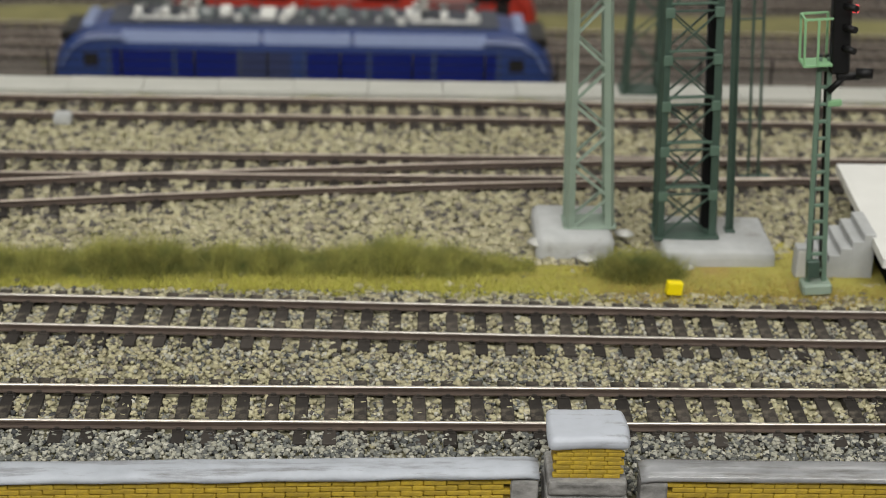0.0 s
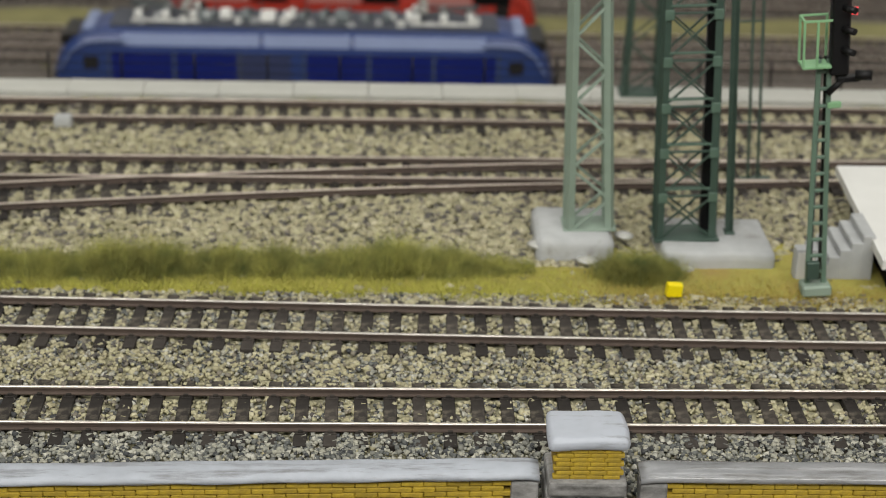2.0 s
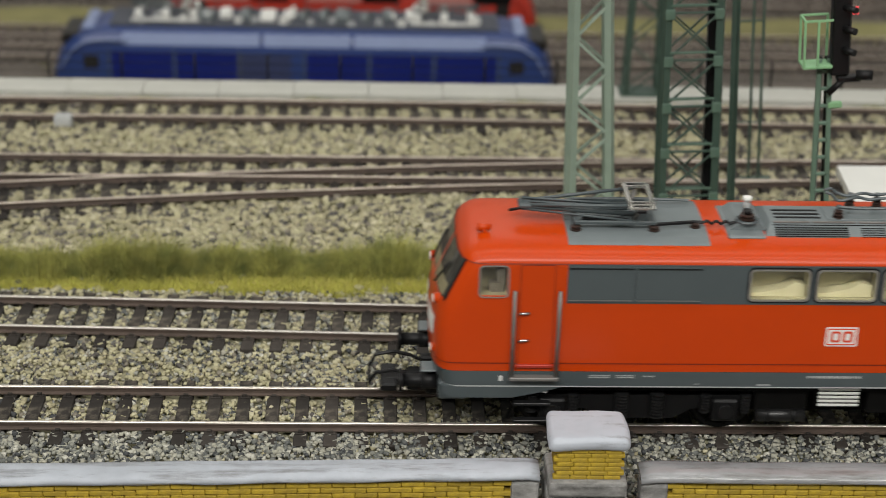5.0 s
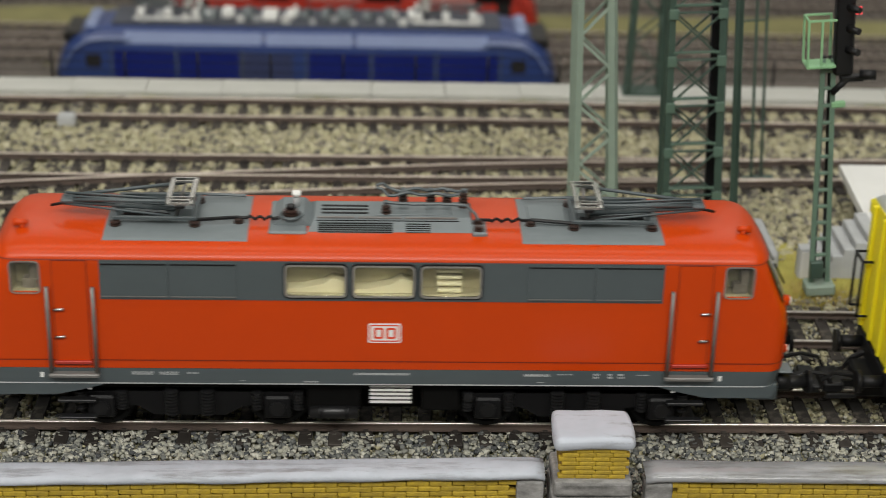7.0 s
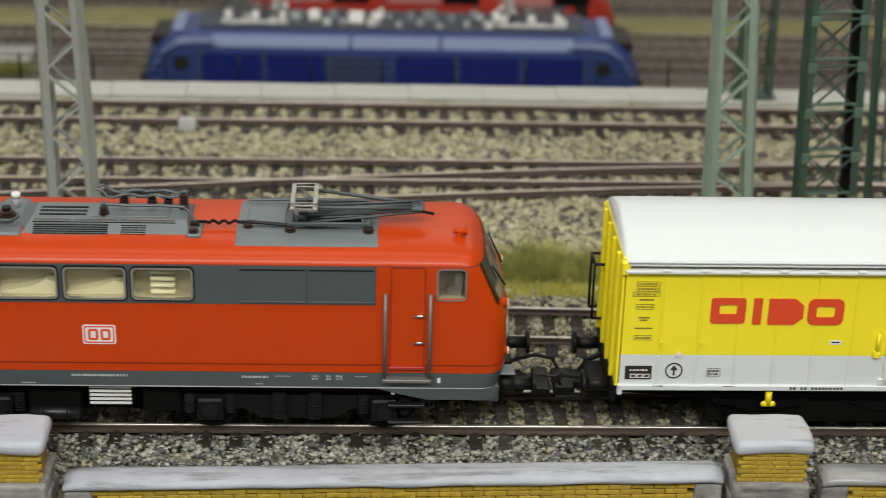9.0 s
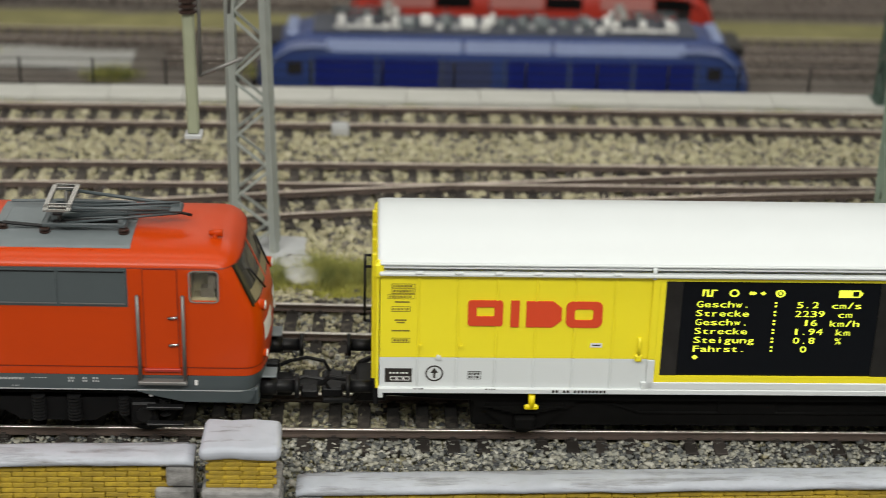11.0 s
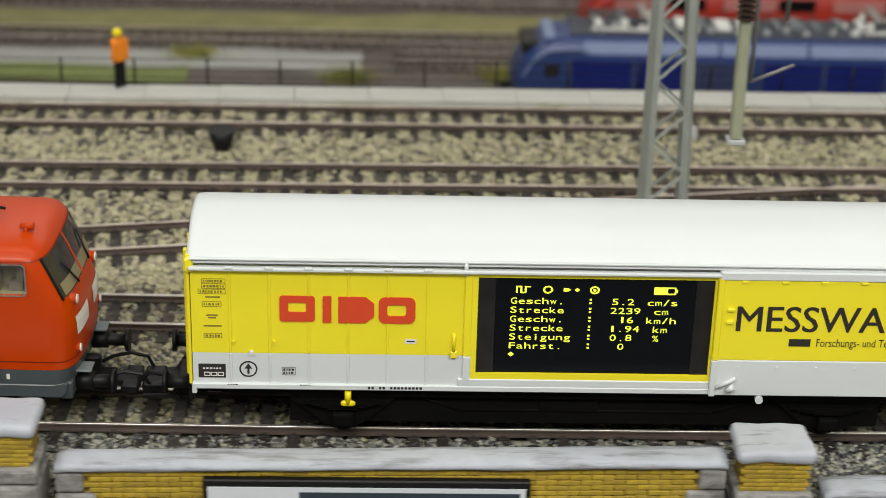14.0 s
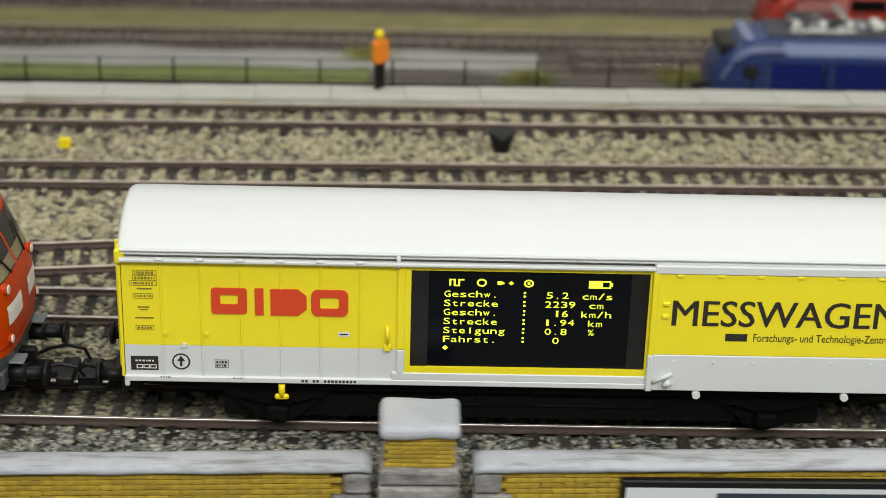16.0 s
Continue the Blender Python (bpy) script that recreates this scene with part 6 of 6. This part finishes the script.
    for z0, z1, x0, x1 in ((39.9, 41.0, 3.4, 8.6), (38.6, 39.8, 3.4, 8.6), (37.3, 38.5, 2.6, 8.6), (34.2, 35.5, 3.4, 7.6), (26.6, 27.8, 3.6, 7.6)):
        part("data_frame", ring_plate(bm_new(), rounded(x0, x1, z0, z1, 0.15), rounded(x0 + 0.12, x1 - 0.12, z0 + 0.12, z1 - 0.12, 0.1), y - 0.02, y + 0.02), PRINT_BROWN, w)
        part("data_line", glyphs(bm_new(), x0 + 0.4, x1 - 0.4, (z0 + z1) / 2 - 0.3, (z0 + z1) / 2 + 0.5, y, int(z0 * 10)), PRINT_BROWN, w)
    for z0, x0, x1 in ((36.4, 4.2, 7.4), (32.0, 4.2, 6.8), (31.4, 4.6, 6.4), (29.4, 3.6, 7.6)):
        part("data_line", box(bm_new(), x0, x1, y - 0.02, y + 0.02, z0, z0 + 0.35), PRINT_BROWN, w)
    part("data_plate", box(bm_new(), 2.2, 8.2, y - 0.04, y + 0.04, 16.8, 20.2), PRINT_BLACK, w, "black data plate")
    for k in range(3):
        part("data_cell", ring_plate(bm_new(), rounded(3.4 + 1.5 * k, 4.8 + 1.5 * k, 17.2, 18.2, 0.1), rounded(3.6 + 1.5 * k, 4.6 + 1.5 * k, 17.4, 18.0, 0.05), y - 0.07, y), PRINT_WHITE, w)
    part("data_line", glyphs(bm_new(), 3.2, 7.2, 18.9, 19.5, y - 0.05, 5), PRINT_WHITE, w)
    circle = [(13.2 + 2.0 * math.cos(radians(a)), 19.0 + 2.0 * math.sin(radians(a))) for a in range(0, 360, 12)]
    inner = [(13.2 + 1.65 * math.cos(radians(a)), 19.0 + 1.65 * math.sin(radians(a))) for a in range(0, 360, 12)]
    part("arrow_ring", ring_plate(bm_new(), circle, inner, y - 0.02, y + 0.02), PRINT_BLACK, w)
    part("arrow", plate(bm_new(), [(13.2, 20.4), (12.3, 19.1), (12.95, 19.1), (12.95, 17.8), (13.45, 17.8), (13.45, 19.1), (14.1, 19.1)], y - 0.02, y + 0.02), PRINT_BLACK, w)
    part("data_frame", ring_plate(bm_new(), rounded(20.6, 23.6, 17.6, 19.6, 0.1), rounded(20.7, 23.5, 17.7, 19.5, 0.1), y - 0.02, y + 0.02), PRINT_BLACK, w)
    part("data_line", glyphs(bm_new(), 20.9, 23.3, 17.9, 19.5, y, 9, 2), PRINT_BLACK, w)
    for x in (8.6, 24.6):
        part("data_line", glyphs(bm_new(), x, x + 2.4, 15.3, 15.7, -17.02, int(x)), PRINT_BLACK, w)
    part("note_plate", box(bm_new(), 47.6, 50.2, y - 0.03, y + 0.03, 25.8, 26.9), PRINT_WHITE, w)
    part("note_line", box(bm_new(), 48.0, 49.8, y - 0.06, y, 26.2, 26.5), PRINT_BLACK, w)
    for a, b in [(39.6 + 0.82 * k, 40.15 + 0.82 * k) for k in range(15) if k not in (2, 5)]:
        part("number_bar", box(bm_new(), a, b, -17.04, -17.0, 14.65, 15.25), PRINT_BLACK, w)
    # what the display shows
    ys = -16.06
    rows = (("Geschw.", "5.2", "cm/s"), ("Strecke", "2239", "cm"), ("Geschw.", "16", "km/h"), ("Strecke", "1.94", "km"), ("Steigung", "0.8", "%"), ("Fahrst.", "0", ""))
    for k, (a, v, u) in enumerate(rows):
        z = 35.8 - 2.2 * k
        display_writing("display_word", a, 70.0, z, 1.5, 1.72, GLOW, bay_near, ys)
        for dz in (0.15, 1.0):
            part("display_colon", box(bm_new(), 87.4, 87.9, ys - 0.02, ys + 0.02, z + dz, z + dz + 0.42), GLOW, bay_near)
        display_writing("display_value", v, {4: 92.0, 3: 92.2, 2: 94.0, 1: 94.0}[len(v)], z, 1.5, 1.72, GLOW, bay_near, ys)
        if u:
            display_writing("display_unit", u, 100.0 if len(u) == 4 else 101.6, z - 0.1, 1.5, 1.72, GLOW, bay_near, ys)
    for k in range(3):
        part("display_icon", box(bm_new(), 71.2 + 0.95 * k, 71.6 + 0.95 * k, ys - 0.02, ys + 0.02, 38.5, 40.1), GLOW, bay_near)
        part("display_icon", box(bm_new(), 71.2 + 0.95 * k, 72.5 + 0.95 * k, ys - 0.02, ys + 0.02, 39.8 if k % 2 == 0 else 38.4, 40.1 if k % 2 == 0 else 38.7), GLOW, bay_near)
    ring = [(78.2 + 1.1 * math.cos(radians(a)), 39.3 + 0.95 * math.sin(radians(a))) for a in range(0, 360, 30)]
    ring2 = [(78.2 + 0.7 * math.cos(radians(a)), 39.3 + 0.6 * math.sin(radians(a))) for a in range(0, 360, 30)]
    part("display_icon", ring_plate(bm_new(), ring, ring2, ys - 0.02, ys + 0.02), GLOW, bay_near)
    part("display_icon", plate(bm_new(), [(81.6, 38.9), (82.6, 38.9), (83.2, 39.3), (82.6, 39.7), (81.6, 39.7)], ys - 0.02, ys + 0.02), GLOW, bay_near)
    part("display_icon", plate(bm_new(), [(84.0, 39.3), (84.6, 38.8), (85.2, 39.3), (84.6, 39.8)], ys - 0.02, ys + 0.02), GLOW, bay_near)
    part("display_icon", ring_plate(bm_new(), [(x + 10.2, z) for x, z in ring], [(x + 10.2, z) for x, z in ring2], ys - 0.02, ys + 0.02), GLOW, bay_near)
    part("display_icon", box(bm_new(), 88.1, 88.7, ys - 0.02, ys + 0.02, 39.0, 39.6), GLOW, bay_near)
    part("display_icon", ring_plate(bm_new(), rounded(101.4, 106.2, 38.4, 40.2, 0.1), rounded(101.7, 105.9, 38.7, 39.9, 0.1), ys - 0.02, ys + 0.02), GLOW, bay_near)
    part("display_icon", box(bm_new(), 101.6, 104.4, ys - 0.02, ys + 0.02, 38.6, 40.0), GLOW, bay_near)
    part("display_icon", box(bm_new(), 106.2, 106.6, ys - 0.02, ys + 0.02, 38.9, 39.7), GLOW, bay_near)
    part("display_icon", plate(bm_new(), [(70.0, 23.4), (70.7, 22.8), (71.4, 23.4), (70.7, 24.0)], ys - 0.02, ys + 0.02), GLOW, bay_near)
    return w


def yard_locomotive(name, x, y, z, length, paint, label, stripe):
    """A locomotive on the lower yard: box body with sloped noses, roof gear and bogies."""
    lo = thing(name, mm_pose(x, y, z), label, "locomotive")
    h = length / 2
    bm = bm_new()
    prof = [(15, h - 1.5), (22, h), (30, h - 2.5), (35, h - 5.5), (38.5, h - 9.5), (41, h - 14), (43, h - 19.5), (44.2, h - 25)]
    wid = {15: 16.6, 22: 17.2, 30: 17.1, 35: 16.8, 38.5: 16.0, 41: 14.8, 43: 12.8, 44.2: 9.5}
    prev = None
    for zz, l in prof:
        wv = wid[zz]
        ring = []
        for ex in (-1, 1):
            for k in range(-6, 7):
                a = math.pi / 2 * k / 6
                ring.append(bm.verts.new((ex * (l - 6 + 6 * math.cos(a) ** 0.7 if abs(k) < 6 else l - 6), ex * wv * math.copysign(abs(math.sin(a)) ** 0.7, math.sin(a)), zz)))
        if prev:
            for j in range(len(ring)):
                bm.faces.new((prev[j], prev[(j + 1) % len(ring)], ring[(j + 1) % len(ring)], ring[j]))
        prev = ring
    bm.faces.new(prev)
    body = part("body", bm, paint, lo, smooth=True)
    for s in (-1, 1):
        # On the blue body these bands paint the reflection along the roof edge.
        for a, b in ((-h + 32, -20), (-18, 20), (22, h - 32)):
            t = bm_new()
            v = [t.verts.new(p) for p in ((a, s * 16.75, 36.4), (b, s * 16.75, 36.4), (b, s * 15.1, 41.4), (a, s * 15.1, 41.4))]
            t.faces.new(v)
            r = bmesh.ops.extrude_face_region(t, geom=list(t.faces))["geom"]
            for q in r:
                if isinstance(q, bmesh.types.BMVert):
                    q.co.y -= s * 0.6
            part("roof_sheen_band", t, stripe, body, "band along the roof edge, a painted reflection where pale")
        part("lettering", box(bm_new(), -30, -6, min(s * 17.0, s * 17.3), max(s * 17.0, s * 17.3), 17.5, 33.0, 0.1), BLUEDARK if stripe is BLUEPALE else DULLRED, body)
        for k in range(7):
            part("side_post", box(bm_new(), -h + 26 + k * (length - 52) / 6 - 0.35, -h + 26 + k * (length - 52) / 6 + 0.35, min(s * 17.0, s * 17.35), max(s * 17.0, s * 17.35), 16, 34.6), GREY, body)
            if k < 6 and stripe is BLUEPALE and k != 2:
                part("side_panel", box(bm_new(), -h + 27 + k * (length - 52) / 6, -h + 25 + (k + 1) * (length - 52) / 6, min(s * 17.0, s * 17.25), max(s * 17.0, s * 17.25), 18.5, 33.6, 0.1), BLUEPANEL, body, "deep blue side panel")
        if stripe is not BLUEPALE:
            for k in range(6):
                part("side_panel", box(bm_new(), -h + 16 + k * 27, -h + 16 + k * 27 + (18 if k % 2 else 26), min(s * 16.2, s * 17.4), max(s * 16.2, s * 17.4), 31.5, 37.5, 0.2), UNDER if k % 2 else PINK, body)
        for ex in (-1, 1):
            part("cab_window", box(bm_new(), ex * (h - 18) - 3.6, ex * (h - 18) + 3.6, min(s * 16.0, s * 17.25), max(s * 16.0, s * 17.25), 25, 31.5, 0.4), SCREENSIDE, body)
            t = bm_new()
            pts = [(h - 34, 38.6), (h - 26, 38.8), (h - 17, 38.0), (h - 10, 34.0), (h - 5, 26.0)]
            for p0, p1 in zip(pts, pts[1:]):
                bar(t, (ex * p0[0], s * 16.6, p0[1]), (ex * p1[0], s * 17.0, p1[1]), 3.4, 0.5)
            part("nose_stripe", t, stripe, body)
    for ex in (-1, 1):
        # Pale on the blue nose, where it stands in for a glossy highlight.
        part("nose_top", box(bm_new(), min(ex * (h - 19.5), ex * (h - 14.0)), max(ex * (h - 19.5), ex * (h - 14.0)), -12.5, 12.5, 41.2, 43.8, 1.2, seg=2), stripe if stripe is BLUEPALE else paint, body, "block above the windscreen, a painted highlight where pale")
        part("windscreen", box(bm_new(), min(ex * (h - 13.0), ex * (h - 4.6)), max(ex * (h - 13.0), ex * (h - 4.6)), -12, 12, 34.5, 39.8, 0.8), SCREENSIDE, body)
        xc = ex * h * 0.55
        pan = part("pantograph", box(bm_new(), xc - 15, xc + 15, -10.5, -8.9, 45.4, 46.4, 0.2), PLATFORM, lo, "pale roof frame with folded pantograph")
        for dx in (-12, 0, 12):
            for dy in (-7, 7):
                part("insulator", rod(bm_new(), (xc + dx, dy, 46), (xc + dx, dy, 49.5), 1.8, 10), PLATFORM, pan)
        for dy in (-5, 5):
            part("arm", rod(bm_new(), (xc - ex * 12, dy, 49.5), (xc + ex * 16, dy * 0.4, 51), 0.7, 6), GREY, pan)
        part("contact_strip", box(bm_new(), xc - ex * 9 - 2, xc - ex * 9 + 2, -11, 11, 51.2, 52.2, 0.3), CHROME, pan)
        bog = part("bogie", box(bm_new(), ex * h * 0.55 - 24, ex * h * 0.55 + 24, -13, 13, 3.5, 14.8, 0.8), UNDER, lo)
        for dx in (-15, 15):
            part("wheelset", rod(bm_new(), (ex * h * 0.55 + dx, -13.6, 7), (ex * h * 0.55 + dx, 13.6, 7), 7, 20), UNDER, bog)
        for dy in (-10, 10):
            part("buffer", rod(bm_new(), (ex * (h - 4), dy, 12), (ex * (h + 3.6), dy, 12), 2.2, 12), BLACK, lo)
    part("roof_deck", box(bm_new(), -h + 26, h - 26, -12.4, 12.4, 43.2, 44.9, 0.4), ROOFDECK, lo, "dark equipment deck of the roof")
    gear = random.Random(len(name))
    for k in range(15):
        xx = -h * 0.66 + k * h * 0.095 + gear.uniform(-2, 2)
        part("insulator", lathe(xx, gear.uniform(-10.5, -5), 44.6, 48.2 + gear.uniform(-1.2, 1.0), gear.uniform(1.4, 2.4), 1.0, 0.9, 0.3), PLATFORM if gear.random() < 0.65 else CONCRETE, lo)
    for k in range(11):
        xx = -h * 0.40 + k * h * 0.08 + gear.uniform(-1.5, 1.5)
        half = gear.uniform(1.4, 3.6)
        part("roof_box", box(bm_new(), xx - half, xx + half, gear.uniform(-9, -5), gear.uniform(2, 6), 45.3, 46.6 + gear.uniform(0, 2.2), 0.4), PLATFORM if gear.random() < 0.4 else ROOFGREY, lo)
        part("insulator", lathe(xx + 2.0, gear.uniform(-6, 2), 46.0, 50.2 + gear.uniform(-1, 1), 1.5, 1.0, 0.9, 0.3), PLATFORM if gear.random() < 0.6 else GREY, lo)
    return lo


# ---- the place ----
hall()
grounds()
strip("lower_grass", 539, 580, -82.6, LOWGRASS, "dry yellow grass strip of the lower yard")
strip("lower_path", 484, 514, -82.5, LOWROAD, "pale grey path of the lower yard", x0=-880, x1=-215, seed=3)
strip("lower_verge", 462, 487, -82.2, LOWVERGE, "green verge beside the lower path", x0=-880, x1=-300, wave=5, seed=5)
strip("lower_road", 690, 740, -82.5, LOWROAD, "pale grey road far back in the lower yard", seed=9)

SLEEPER_MESH = sleeper_mesh()
track("near track with brown sleepers and bright rails", near_line, X0, X1, 6.85, -24.9, face=STEEL, mesh=SLEEPER_MESH, sx0=-430, sx1=170)
track("second track with brown sleepers in light ballast", second_line, X0, X1, 7.3, 32.9, face=SECONDSTEEL, mesh=SLEEPER_MESH, sx0=-440, sx1=190)
track("branch track that leaves the yard track at a switch", branch_line, -480, 124, 7.3, -60.0, mesh=SLEEPER_MESH, sx0=-470, sx1=-62)
track("yard track with brown sleepers and rusty rails", yard_line, X0, X1, 7.3, 0.0, mesh=SLEEPER_MESH, sx0=-470, sx1=230)
track("rear yard track with brown sleepers beside the walkway", back_line, X0, X1, 7.3, 3.0, mesh=SLEEPER_MESH, sx0=-480, sx1=240)
LOW_MESH = sleeper_mesh()
LOW_MESH.materials[0] = LOWSLEEPER
for y, x0 in ((414.0, -880), (500.0, -200), (532.0, -880), (604.0, -880), (640.0, -880)):
    track("rusty track of the lower yard", lambda x, y=y: y, x0, 700, 7.3, 0.0, mesh=LOW_MESH, sx0=max(x0, -520), sx1=330, z=-79.5)

wall_a, spec_a = wall_length(36.2, 210.0, 4.4, 4.0, 14.6, WETCAP)
wall_b, spec_b = wall_length(-127.3, 36.2, 1.6, 4.9, 13.0)
wall_c, spec_c = wall_length(-292.8, -127.3, 6.8, 9.0, 17.4)
wall_d, spec_d = wall_length(-460.0, -292.8, 4.0, 6.6, 16.0)
poster_board(-241.6, -171.6, 4.6)

footing(43, 64.5, 87, 112, 3.6, "pale concrete footing under the green mast")
footing(77.5, 108.5, 82, 107, 2.6, "pale concrete slab under the dark green tower", 0.8)
footing(-136, -110, 74, 104, -1.6, "pale concrete footing under the grey mast")
catenary_mast(58.2, 98.5, 3.4, MASTGREEN, 112, "grey-green lattice catenary mast on a concrete footing", -2.7)
portal_tower(84.9, 95, 2.4)
thin_mast(112.2, 148.0, -2.4, 96, 7.6, "thin dark green ladder mast beside the yard track", 3)
thin_mast(98.0, 97.0, 2.4, 110, 1.4, "thin dark cable pole beside the tower", 9)
catenary_mast(88.5, 221, 0.2, DARKGREEN, 90, "dark green lattice catenary mast on the walkway", 0, 1.2, 0.7)
light_signal(116.6, 67.5, -2.2)
hanging_gantry()
glue_blob(68.5, 98.0, 0.6, 2.2)
glue_blob(57.0, 85.5, -1.6, 2.4)
glue_blob(84.0, 81.0, -1.8, 1.6)
glue_blob(44.5, 91.0, 0.6, 3.0)
glue_blob(-110.5, 76.0, -1.6, 5.0)
glue_blob(-113.0, 83.0, -1.0, 4.4)
glue_blob(-120.0, 79.5, -2.6, 3.4)
platform()
stair_block()
fence()
worker_figure(-294.5, 221.5)
bucket(-255.4, 170.0)
marker(77.8, 64.5, -2.0, 2.1, "small bright yellow marker cube on the turf")
marker(-393.5, 168.5, -2.6, 1.9, "small yellow marker beside the yard track")
relay_box(-103.6, 186.5)

blue_loco = yard_locomotive("blue_locomotive", -35.0, 414.0, -79.5, 224.0, BLUE, "dark blue electric model locomotive on the lower yard", BLUEPALE)
red_loco = yard_locomotive("red_locomotive", -16.0, 500.0, -79.5, 183.0, DULLRED, "red electric model locomotive behind the blue one", DULLRED)
loco = red_locomotive()
wagon = measuring_wagon()

stone_field("grey_ballast", "grey and tan ballast stones around the near tracks", BALLAST_NEAR, 86000, near_bed, (0.4, 0.98))
stone_field("pale_ballast", "pale tan ballast stones between the sleepers", BALLAST_TAN, 48000, near_tan, (0.42, 1.05))
stone_field("tan_ballast", "tan ballast stones of the rear yard", BALLAST_TAN, 62000, far_tan, (0.8, 1.7))
grass_field("bushy_grass", "tall green static grass tufts", BLADES, 100000, bush_place, (3.2, 9.0), 0.075, 11)
grass_field("short_grass", "short yellow-green static grass", BLADES_DRY, 70000, turf_place, (0.8, 2.4), 0.09, 12)
grass_field("brown_grass", "short orange-brown static grass", BLADES_BROWN, 22000, brown_place, (0.8, 2.2), 0.09, 15)
grass_field("edge_weeds", "low green weeds along the walkway edge", BLADES, 9000, weed_place, (1.5, 4.0), 0.12, 13)
grass_field("lower_bushes", "yellow-green tufts on the lower yard", BLADES, 2600, low_bush_place, (3.0, 7.0), 0.2, 14)
for w_, s_ in ((wall_a, spec_a), (wall_b, spec_b), (wall_c, spec_c), (wall_d, spec_d)):
    bricks(w_, s_)


# ---- what moves ----
TRAIN = [
    (0.0, 350.5), (3.5, 175.6), (4.0, 150.4), (6.5, 25.5), (7.0, -0.5), (7.5, -25.3), (8.0, -51.2), (10.5, -178.2),
    (11.0, -204.9), (11.5, -229.8), (12.0, -256.6), (12.5, -281.4), (13.0, -308.3), (13.5, -333.5), (14.0, -360.2), (14.5, -385.4), (15.0, -412.3), (15.5, -437.2), (16.0, -463.7),
]


def on_track(x, ahead):
    """The pose of a vehicle whose bogies at x and x + ahead run on the near track."""
    a, b = near_line(x), near_line(x + ahead)
    turn = math.atan2(b - a, ahead)
    return a, math.degrees(turn)


def loco_pose(x):
    y0, turn = on_track(x - 43, 86)
    y1, _ = on_track(x + 43, 1)
    return mm_pose(x, (y0 + y1) / 2, 0, 0, 0, turn)


def wagon_pose(x):
    y0, turn = on_track(x + 34, 110)
    return mm_pose(x, y0 - 34 * math.tan(radians(turn)), 0, 0, 0, turn)


def motions():
    walk(loco, [(t, loco_pose(x)) for t, x in TRAIN])
    walk(wagon, [(t, wagon_pose(x + 88.9 + 24.9)) for t, x in TRAIN])
    times, places = [t for t, _ in TRAIN], [x for _, x in TRAIN]
    for wh, x, r in WHEELS:
        rolled = [(k / 10, math.degrees(np.interp(k / 10, times, places) / r)) for k in range(161)]
        walk(wh, [(t, mm_pose(x, 0, r, 0, a % 360, 0)) for t, a in rolled])


motions()
